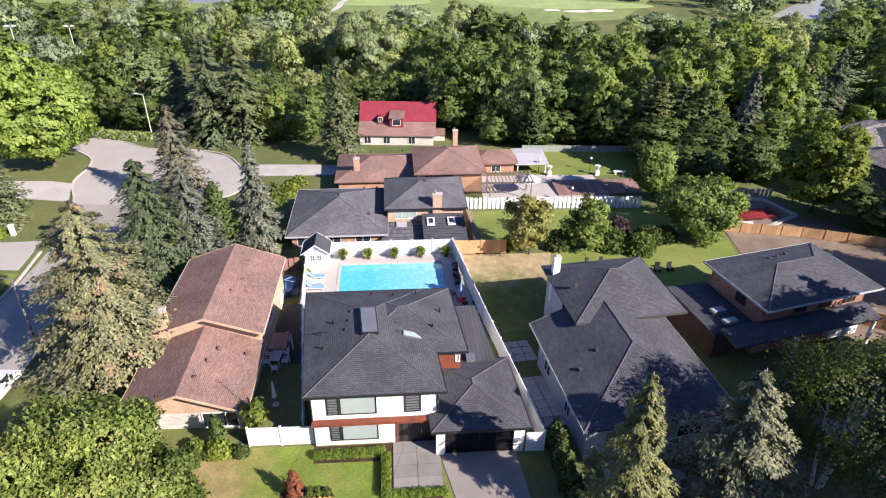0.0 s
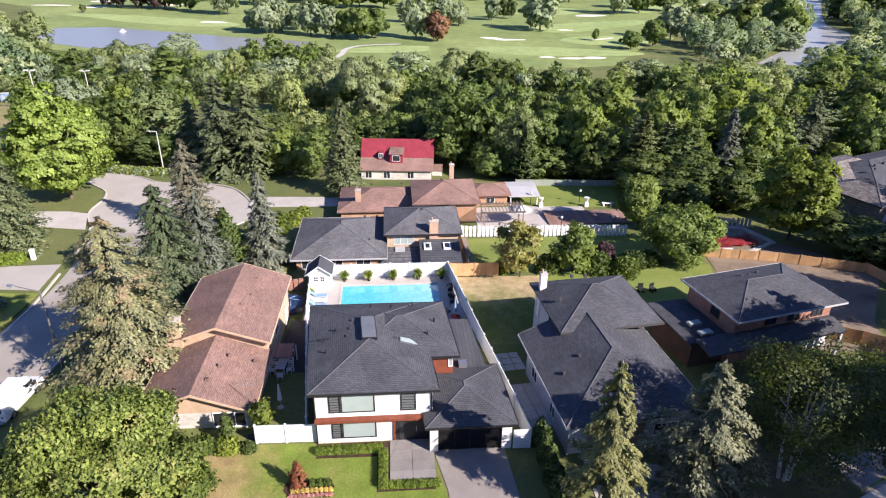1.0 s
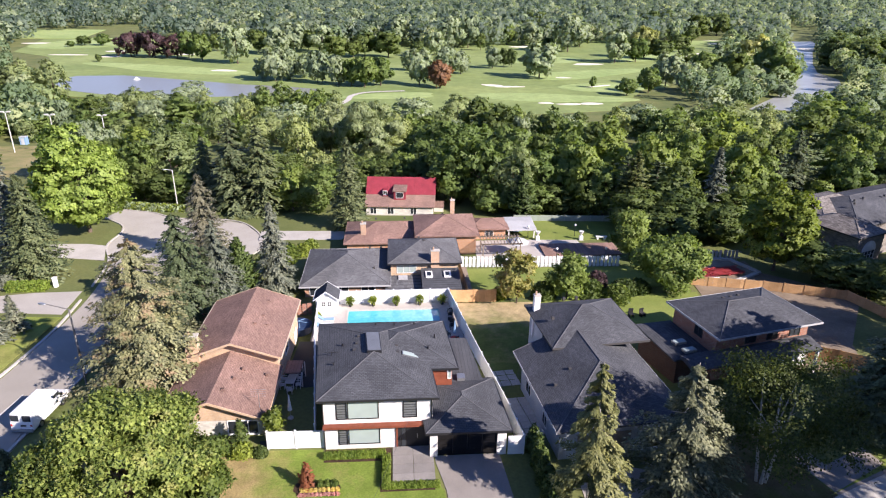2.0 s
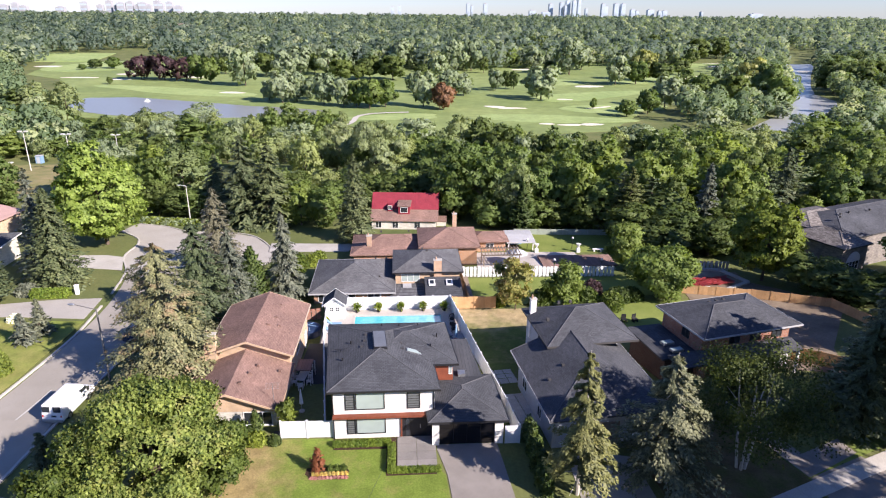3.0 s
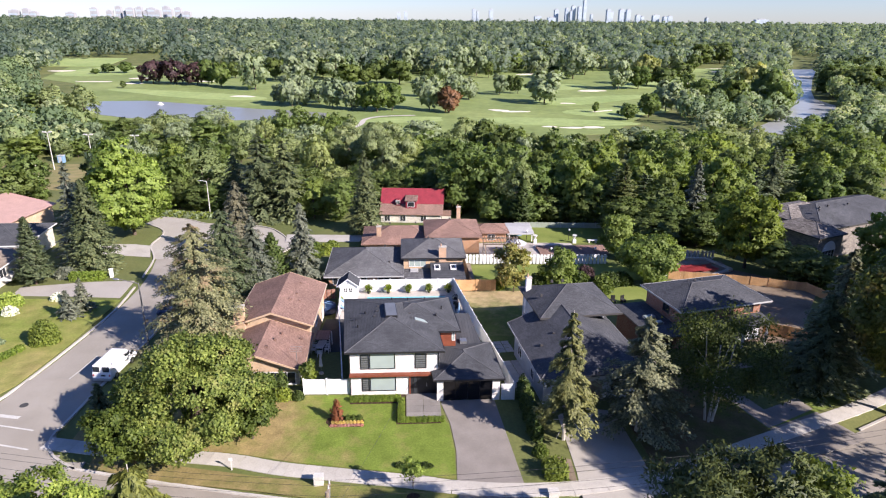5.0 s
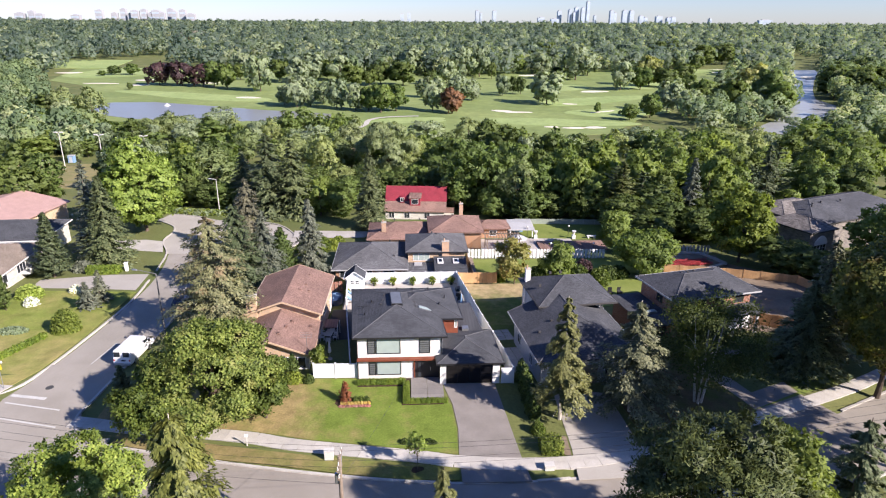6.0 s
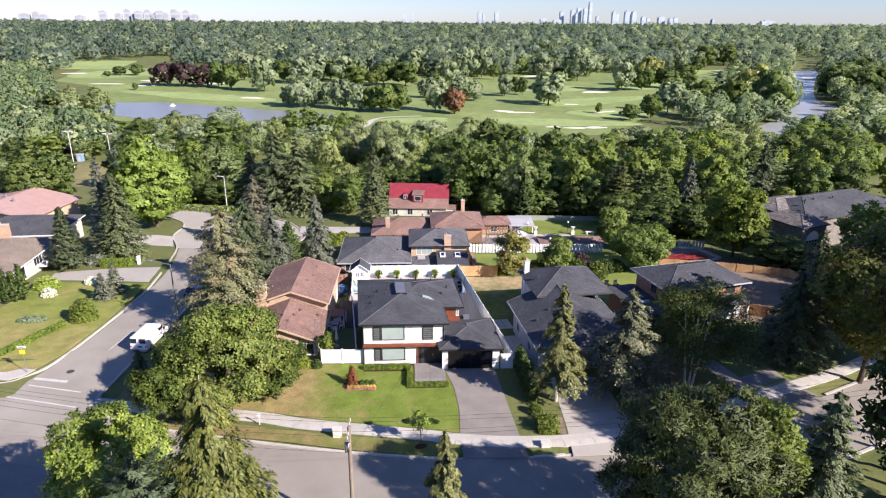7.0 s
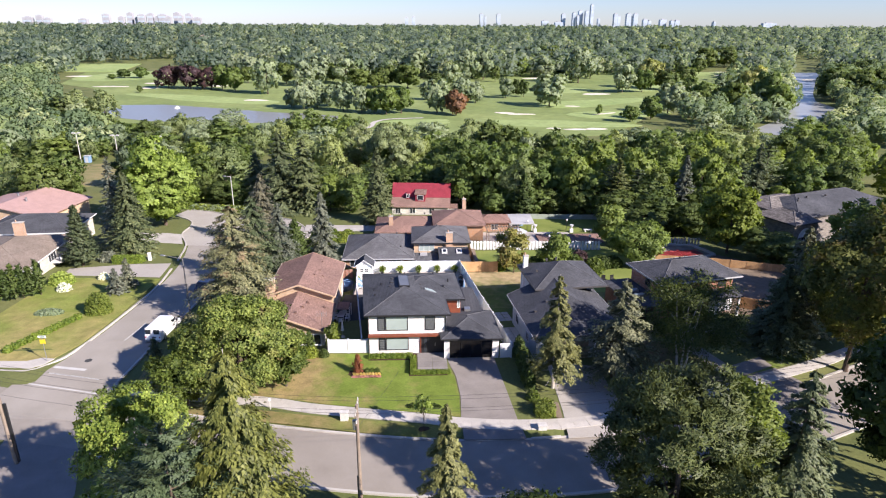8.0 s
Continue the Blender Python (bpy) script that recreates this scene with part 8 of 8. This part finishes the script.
wp = thing("marker_post", "short white post on the lawn across the street", "post", at(-48.3, 38.4))
part("post", boxes((-0.22, 0.22, -0.22, 0.22, 0, 1.3)), M["white"], wp)
part("cap", boxes((-0.27, 0.27, -0.27, 0.27, 1.3, 1.4)), M["white"], wp)


# ---- vehicles ----
def wheel(parent, x, y, r=0.36, w=0.24):
    t = part("wheel", rod(bmesh.new(), (x - w / 2, y, r), (x + w / 2, y, r), r, r, 20), M["rubber"], parent)
    part("rim", rod(bmesh.new(), (x - w / 2 - 0.01, y, r), (x + w / 2 + 0.01, y, r), r * 0.6, r * 0.6, 16), M["steel"], t)


def shell(prof, half, taper):
    """A vehicle body lofted along its length from its side outline (along, up), with rounded shoulders and the upper part drawn in."""
    bm = bmesh.new()
    lo, hi = min(p[1] for p in prof), max(p[1] for p in prof)
    rings = []
    for y, top in sorted(prof[2:]):
        side = []
        for z, inset in ((lo, 0.07), (lo + 0.14, 0.0), (min(lo + 0.45 * (hi - lo), top - 0.2), 0.0), (top - 0.14, 0.0), (top - 0.05, 0.05), (top, 0.16)):
            side.append((half - inset - taper * max(0.0, (z - lo) / (hi - lo) - 0.45), z))
        rings.append([bm.verts.new((x, y, z)) for x, z in side] + [bm.verts.new((-x, y, z)) for x, z in side[::-1]])
    n = len(rings[0])
    for a, b in zip(rings, rings[1:]):
        for i in range(n):
            k = (i + 1) % n
            bm.faces.new((a[i], a[k], b[k], b[i]))
    bm.faces.new(rings[0])
    bm.faces.new(rings[-1][::-1])
    bmesh.ops.recalc_face_normals(bm, faces=bm.faces)
    return bm


van = thing("van", "white panel van parked at the kerb", "van", (-34.9, 8.0, level(-35, 8) - DROP + 0.012), -6)
part("body", shell([(-2.6, 0.35), (2.55, 0.35), (2.65, 0.95), (1.75, 1.2), (1.05, 2.05), (-2.5, 2.1), (-2.65, 1.0)], 0.98, 0.16), M["car_white"], van)
for x in (-0.52, 0.52):
    part("rear_window", boxes((x - 0.34, x + 0.34, -2.64, -2.5, 1.32, 1.86)), M["glass"], van)
    part("tail_light", boxes((x * 1.65 - 0.07, x * 1.65 + 0.07, -2.69, -2.6, 0.85, 1.02)), M["red_paint"], van)
part("number_plate", boxes((-0.05, 0.4, -2.7, -2.63, 0.85, 1.0)), M["dark_trim"], van)
part("bumper", boxes((-0.95, 0.95, -2.8, -2.55, 0.35, 0.58)), M["steel"], van)
part("windscreen", prism(bmesh.new(), [(-0.78, 1.1), (0.78, 1.1), (0.78, 1.78), (-0.78, 1.78)], lambda x, y: 2.02 - (y - 1.05) * 1.21, lambda x, y: 2.07 - (y - 1.05) * 1.21), M["glass"], van)
for s in (-1, 1):
    part("side_window", boxes((s * 0.93 - 0.03, s * 0.93 + 0.03, 0.5, 1.35, 1.25, 1.72)), M["glass"], van)
    part("mirror", boxes((s * 1.1 - 0.1, s * 1.1 + 0.1, 1.35, 1.5, 1.2, 1.5)), M["dark_trim"], van)
    wheel(van, s * 0.86, -1.6)
    wheel(van, s * 0.86, 1.65)

car = thing("car", "dark blue car parked at the kerb", "car", (-34.9, 24.5, level(-35, 24.5) - DROP + 0.012), 0)
part("body", shell([(-2.2, 0.3), (2.2, 0.3), (2.25, 0.75), (1.0, 0.95), (0.4, 1.42), (-1.2, 1.45), (-1.9, 1.0), (-2.25, 0.9)], 0.9, 0.22), M["car_dark"], car)
part("windscreen", prism(bmesh.new(), [(-0.62, 0.45), (0.62, 0.45), (0.7, 0.98), (-0.7, 0.98)], lambda x, y: 1.39 - (y - 0.4) * 0.78, lambda x, y: 1.44 - (y - 0.4) * 0.78), M["glass"], car)
part("rear_window", prism(bmesh.new(), [(-0.62, -1.8), (0.62, -1.8), (0.6, -1.25), (-0.6, -1.25)], lambda x, y: 1.46 + (y + 1.2) * 0.64, lambda x, y: 1.5 + (y + 1.2) * 0.64), M["glass"], car)
for s in (-1, 1):
    part("side_window", boxes((s * 0.76 - 0.02, s * 0.76 + 0.02, -1.15, 0.35, 1.0, 1.32)), M["glass"], car)
    wheel(car, s * 0.8, -1.35, 0.32, 0.2)
    wheel(car, s * 0.8, 1.4, 0.32, 0.2)

# ---- pool side ----
shed = thing("garden_shed", "small white shed with a dark gable roof", "shed", (-11.6, 27.6, -1.3))
gable_wall(shed, -1.25, 1.25, 0, 2.4, 0, 2.0, 0.75, M["vinyl"])
gable_roof(shed, -1.5, 1.5, -0.25, 2.6, 2.0, 0.75, M["shingle_black"], M["vinyl"], thick=0.1)
for s in (-1, 1):
    d = part("door", boxes((s * 0.36 - 0.34, s * 0.36 + 0.34, -0.05, -0.003, 0.05, 1.85)), M["white"], shed)
    for a in (-0.12, 0.12):
        for b in (1.25, 1.55):
            part("pane", boxes((s * 0.36 + a - 0.09, s * 0.36 + a + 0.09, -0.065, -0.05, b - 0.11, b + 0.11)), M["glass"], d)
part("gable_vent", boxes((-0.15, 0.15, -0.04, -0.003, 2.25, 2.5)), M["grey_wall"], shed)
for i, x in enumerate((-8.9, -6.1, -3.2, -0.3, 2.5)):
    p = thing("planter_palm", "yellow-green fern in a pot by the white fence", "potted plant", (x, 29.35, PZ), group="potted ferns along the pool fence")
    part("pot", rod(bmesh.new(), (0, 0, 0), (0, 0, 0.4), 0.18, 0.26, 12), M["dark_trim"], p)
    rngp = np.random.default_rng(400 + i)
    n = 260
    way = unit(rngp.normal(size=(n, 3)) + [0, 0, 0.5])
    q = way * rngp.uniform(0.15, 0.62, (n, 1)) + [0, 0, 0.75]
    v, f = leaf_quads(q, way, rngp.normal(size=(n, 3)), 0.17, 0.045)
    part("fronds", raw_mesh("fronds", v, f), M["leaf_yellow"], p)
shrub("shrub", "bright bush in front of the shed", 420, 0.4, 0.35, 1.0, M["leaf_yellow"], (-12.5, 26.2, PZ), 0.12, 260)


def lounger(x, y, rot, mat, label):
    t = thing("sun_lounger", label, "lounger", (x, y, PZ), rot, group="loungers by the pool")
    part("frame", boxes((-0.32, 0.32, -0.95, 0.95, 0.28, 0.34)), M["white"], t)
    part("cushion", boxes((-0.29, 0.29, -0.92, 0.3, 0.34, 0.42)), mat, t)
    bm = prism(bmesh.new(), [(-0.29, 0.3), (0.29, 0.3), (0.29, 0.95), (-0.29, 0.95)], lambda a, b: 0.34 + (b - 0.3) * 0.8, lambda a, b: 0.42 + (b - 0.3) * 0.8)
    part("backrest", bm, mat, t)
    for a in (-0.28, 0.28):
        for b in (-0.85, 0.8):
            part("leg", boxes((a - 0.03, a + 0.03, b - 0.03, b + 0.03, 0, 0.28)), M["white"], t)


lounger(-11.5, 25.6, 92, M["blue_fabric"], "white lounger with a blue striped cushion")
lounger(-11.5, 24.6, 90, M["vinyl"], "white lounger with a pale cushion")
lounger(-11.4, 23.6, 88, M["blue_fabric"], "white lounger with a blue striped cushion")


def closed_umbrella(x, y, z, mat, label):
    t = thing("closed_umbrella", label, "umbrella", (x, y, z))
    part("pole", rod(bmesh.new(), (0, 0, 0), (0, 0, 2.5), 0.025, 0.02), M["steel"], t)
    part("canopy", rod(bmesh.new(), (0, 0, 0.9), (0, 0, 2.45), 0.2, 0.05, 10), mat, t)
    part("base", rod(bmesh.new(), (0, 0, 0), (0, 0, 0.12), 0.28, 0.25, 14), M["concrete"], t)


closed_umbrella(3.25, 20.6, PZ, M["blue_fabric"], "folded blue umbrella beside the pool fence")
closed_umbrella(-12.7, 5.9, level(0, 6) + 0.03, M["white"], "folded pale umbrella in the side yard")
bbq = thing("barbecue", "black barbecue grill beside the pool", "barbecue", (3.2, 25.4, PZ), 80)
part("cart", boxes((-0.5, 0.5, -0.25, 0.25, 0.1, 0.8)), M["dark_trim"], bbq)
part("hood", rod(bmesh.new(), (-0.42, 0, 0.95), (0.42, 0, 0.95), 0.28, 0.28, 14), M["dark_trim"], bbq)
part("side_shelf", boxes((0.5, 0.85, -0.22, 0.22, 0.76, 0.8)), M["steel"], bbq)
part("side_shelf", boxes((-0.85, -0.5, -0.22, 0.22, 0.76, 0.8)), M["steel"], bbq)


def chair(x, y, z, rot, mat, label, group):
    t = thing("garden_chair", label, "chair", (x, y, z), rot, group=group)
    part("seat", boxes((-0.25, 0.25, -0.24, 0.24, 0.4, 0.45)), mat, t)
    part("backrest", boxes((-0.25, 0.25, 0.22, 0.27, 0.45, 0.92)), mat, t)
    for a in (-0.22, 0.22):
        part("armrest", boxes((a - 0.03, a + 0.03, -0.24, 0.24, 0.62, 0.66)), mat, t)
        for b in (-0.2, 0.2):
            part("leg", boxes((a - 0.025, a + 0.025, b - 0.025, b + 0.025, 0, 0.4)), mat, t)


for x, y, r in ((3.2, 26.8, 200), (3.3, 24.2, 160), (3.2, 23.2, 190), (2.6, 21.3, 120), (3.6, 19.6, 30)):
    chair(x, y, PZ, r, M["dark_trim"], "black garden chair by the pool fence", "black chairs by the pool")
tb = thing("patio_table", "round patio table by the pool fence", "table", (3.2, 19.8, PZ))
part("top", rod(bmesh.new(), (0, 0, 0.7), (0, 0, 0.74), 0.5, 0.5, 18), M["red_paint"], tb)
part("leg", rod(bmesh.new(), (0, 0, 0), (0, 0, 0.7), 0.05, 0.05), M["steel"], tb)
yz = level(0, 11.5) + 0.03
tb = thing("garden_table", "white garden table in the side yard", "table", (-13.4, 11.6, yz), -8)
part("top", boxes((-0.45, 0.45, -0.9, 0.9, 0.68, 0.73)), M["white"], tb)
for a in (-0.38, 0.38):
    for b in (-0.8, 0.8):
        part("leg", boxes((a - 0.03, a + 0.03, b - 0.03, b + 0.03, 0, 0.68)), M["white"], tb)
for x, y, r in ((-14.2, 11.0, 90), (-14.2, 12.0, 85), (-12.7, 11.0, 270), (-12.7, 12.1, 275), (-13.4, 10.1, 180), (-13.2, 13.2, 0), (-12.9, 14.0, 10)):
    chair(x, y, yz, r, M["white"], "white plastic garden chair in the side yard", "white chairs round the garden table")
sp = thing("paddling_pool", "covered soft-sided pool under a blue tarpaulin", "pool", (-14.4, 23.2, level(0, 23)))
part("wall", rod(bmesh.new(), (0, 0, 0), (0, 0, 0.9), 1.5, 1.45, 20), M["blue_tarp"], sp)
bm = rod(bmesh.new(), (0, 0, 0.88), (0, 0, 1.02), 1.58, 1.3, 20)
part("cover", bm, M["blue_tarp"], sp)
for i in range(6):
    part("fold", rod(bmesh.new(), (1.2 * math.cos(i), 1.2 * math.sin(i), 1.0), (0.2 * math.cos(i + 1), 0.4 * math.sin(i + 1), 1.06), 0.05, 0.03, 6), M["blue_fabric"], sp)
sw = thing("garden_swing", "garden swing seat with orange striped cushions", "swing", (-14.9, 20.2, level(0, 20)))
part("frame", boxes((-0.7, -0.64, -0.7, 0.7, 0, 1.7), (0.64, 0.7, -0.7, 0.7, 0, 1.7), (-0.7, 0.7, -0.7, -0.64, 1.64, 1.7), (-0.7, 0.7, 0.64, 0.7, 1.64, 1.7)), M["white"], sw)
for i in range(4):
    part("slat", boxes((-0.6 + i * 0.31, -0.4 + i * 0.31, -0.62, 0.62, 1.66, 1.74)), M["orange_plastic"], sw)

# ---- gardens across the side street ----
shrub("blue_shrub", "low round blue juniper at the end of the hedge", 430, 1.7, 1.4, 1.5, M["needle_blue"], at(-55.2, 38.8), 0.2, 900)
hedge_row("clipped green hedge bush along a driveway", [(-53.2 + i * 0.9, 37.4 + 0.05 * i) for i in range(5)], 0.65, 0.75, 1.1, M["hedge_leaf"], 0.13, 500, 440, "hedge beside the driveway", 0.7)
conifer("spruce", "small blue spruce on the lawn", 450, 3.8, 1.5, M["needle_blue"], at(-46.9, 22.6), trunk=0.1, levels=22, branches=9, stations=5, leaf=0.26)
conifer("spruce", "small blue spruce on the lawn", 451, 4.6, 1.4, M["needle_blue"], at(-46.2, 25.0), trunk=0.1, levels=24, branches=9, stations=5, leaf=0.26)
shrub("globe_bush", "loose round green bush on the lawn", 452, 1.7, 1.5, 2.8, M["leaf_maple"], at(-46.0, 15.2), 0.13, 2200)
shrub("hydrangea", "white-flowering hydrangea bush by the bungalow", 453, 1.0, 0.9, 1.2, M["hedge_leaf"], at(-55.0, 24.0), 0.12, 420, mat2=M["flower_white"])
shrub("shrub", "light green shrub by the bungalow", 454, 1.9, 1.5, 1.7, M["leaf_bright"], at(-57.0, 27.2), 0.18, 900)
shrub("shrub", "small flowering shrub by the driveway", 455, 0.9, 0.8, 1.0, M["hedge_leaf"], at(-51.6, 29.0), 0.14, 420, mat2=M["flower_white"])
shrub("shrub", "low pale shrub patch on the lawn", 456, 1.9, 1.0, 0.6, M["leaf_silver"], at(-52.4, 15.0), 0.14, 500)
for i in range(7):
    conifer("cedar", "dense upright cedar of a tall hedge", 460 + i, 5.2 - 0.35 * (i % 3), 0.85, M["cedar_leaf"], at(-62.5 + i * 0.85, 19.0 + i * 0.55), trunk=0.08, levels=22, branches=10, stations=4, droop=-1.4, gap=0.02, leaf=0.24, slim=0.4, group="cedars of the tall hedge")
hedge_row("low clipped hedge bush along the lawn edge", [(-51.0 + i * 0.29, 3.6 + i * 0.86) for i in range(12)], 0.45, 0.5, 0.55, M["hedge_leaf"], 0.11, 260, 480, "low hedge along the lawn", 0.6)
for i in range(14):
    shrub("groundcover", "pale tangled groundcover behind the turning circle", 500 + i, 2.2, 1.2, 1.0, M["leaf_silver"] if i % 2 else M["leaf_yellow"], at(-57 + i * 1.25, 79.5 - i * 0.35), 0.28, 320, group="groundcover by the turning circle")
shrub("shrub", "round yellow-green shrub by the drive", 520, 1.5, 1.3, 1.7, M["leaf_yellow"], at(-17.4, 49.5), 0.2, 500)
shrub("shrub", "round yellow-green shrub by the drive", 521, 1.2, 1.2, 1.3, M["leaf_yellow"], at(-16.6, 53.0), 0.2, 400)
broadleaf("lilac", "round green tree behind the blue spruce", 522, 2.2, 4.2, 0.6, M["leaf_green"], loc=at(-19.4, 41.5), trunk=0.1, lobes=14, clumps=200, per=12, leaf=0.22, spread=0.35)

# ---- back yards ----
shrub("red_shrub", "dark red-leaved shrub behind the cedar fence", 530, 1.5, 1.3, 2.3, M["leaf_purple"], at(23.6, 34.0), 0.2, 700)
for x, y, r, h, k, sd in ((15.6, 30.8, 1.6, 2.2, "leaf_deep", 531), (21.6, 30.2, 2.0, 2.6, "leaf_green", 532), (24.6, 29.0, 1.8, 2.4, "leaf_green", 533), (26.4, 31.6, 1.8, 2.0, "leaf_deep", 534), (9.8, 30.9, 0.9, 1.6, "leaf_yellow", 535), (28.6, 32.0, 1.6, 1.8, "leaf_deep", 536), (36.5, 42.0, 2.4, 3.0, "leaf_deep", 537), (33.8, 44.0, 2.0, 3.4, "leaf_green", 538)):
    shrub("shrub", "dense green shrub in the back yard", sd, r, r * 0.85, h, M[k], at(x, y), 0.2, 800)
pl = thing("sunken_pool", "unfinished sunken pool with pale rim under a red tarpaulin", "pool", at(42.2, 38.2))
rim = [(-5.6, -3.6), (0.2, -3.9), (6.2, -0.6), (4.2, 4.2), (0.0, 4.8), (-4.4, 1.0)]
for (xa, ya), (xb, yb) in zip(rim, rim[1:] + rim[:1]):
    edge_way = Vector((xb - xa, yb - ya, 0)).normalized()
    side_way = Vector((-edge_way.y, edge_way.x, 0)) * 0.28
    quad = [(xa - side_way.x, ya - side_way.y), (xb - side_way.x, yb - side_way.y), (xb + side_way.x, yb + side_way.y), (xa + side_way.x, ya + side_way.y)]
    part("rim_board", prism(bmesh.new(), quad, -0.2, 0.35), M["concrete"], pl, "pale concrete rim")
part("floor", prism(bmesh.new(), [(x * 0.97, y * 0.97) for x, y in rim], -0.1, 0.08), M["wood_old"], pl)
rngp = np.random.default_rng(61)
bm = bmesh.new()
cols = [[bm.verts.new((-3.6 + i * 0.62 + 0.3 * math.sin(j * 1.3), -2.5 + j * 0.5 + i * 0.12, 0.2 + 0.28 * rngp.random())) for i in range(13)] for j in range(7)]
for ra, rb in zip(cols, cols[1:]):
    for i in range(12):
        bm.faces.new((ra[i], ra[i + 1], rb[i + 1], rb[i]))
bmesh.ops.solidify(bm, geom=bm.faces[:], thickness=0.03)
part("tarpaulin", bm, M["tarpaulin"], pl, "crumpled red tarpaulin", smooth=True)
part("sheet", prism(bmesh.new(), [(-3.8, -3.2), (-1.0, -3.4), (-0.6, -2.5), (-3.4, -2.2)], 0.1, 0.5), M["vinyl"], pl, "bright white sheet")
for x in range(2):
    br = thing("lawn_chair", "dark garden seat on the shaded lawn", "chair", at(25.0 + x * 1.4, 24.6), 20 * x)
    part("seat", boxes((-0.3, 0.3, -0.3, 0.3, 0.4, 0.46)), M["dark_trim"], br)
    part("backrest", boxes((-0.3, 0.3, 0.26, 0.32, 0.46, 1.0)), M["dark_trim"], br)
    for a in (-0.26, 0.26):
        part("leg", boxes((a - 0.03, a + 0.03, -0.28, 0.28, 0, 0.4)), M["dark_trim"], br)

# ---- pavement of concrete slabs along the street ----
walk_line = smooth_line([(-35.6, -5.0), (-29.3, -6.4), (-24.8, -7.1), (-18.6, -8.2), (-13.6, -9.6), (-3.1, -11.6), (0.3, -12.4), (6, -13.0), (12.6, -12.7), (20.6, -10.8), (26.8, -8.4), (33.0, -6.0), (41.8, -2.6), (52, 2.4), (64, 9)], 0.05)
pavement = thing("pavement", "pale concrete slab pavement along the street", "pavement", kind="structure")
slab_mesh = None
s_at = np.r_[0, np.cumsum(np.linalg.norm(np.diff(walk_line, axis=0), axis=1))]
for i, s in enumerate(np.arange(0.7, s_at[-1] - 0.7, 1.4)):
    x, y = np.interp(s, s_at, walk_line[:, 0]), np.interp(s, s_at, walk_line[:, 1])
    x2, y2 = np.interp(s + 0.1, s_at, walk_line[:, 0]), np.interp(s + 0.1, s_at, walk_line[:, 1])
    if slab_mesh is None:
        first = part("slab", boxes((-0.695, 0.695, -0.8, 0.8, -0.12, 0.055)), M["concrete"], pavement)
        slab_mesh = first.data
        ob = first
    else:
        ob = new("slab", slab_mesh)
        ob.parent = pavement
    ob.location, ob.rotation_euler = (x, y, level(x, y) + 0.004 * (i % 2)), (0, 0, math.atan2(y2 - y, x2 - x))
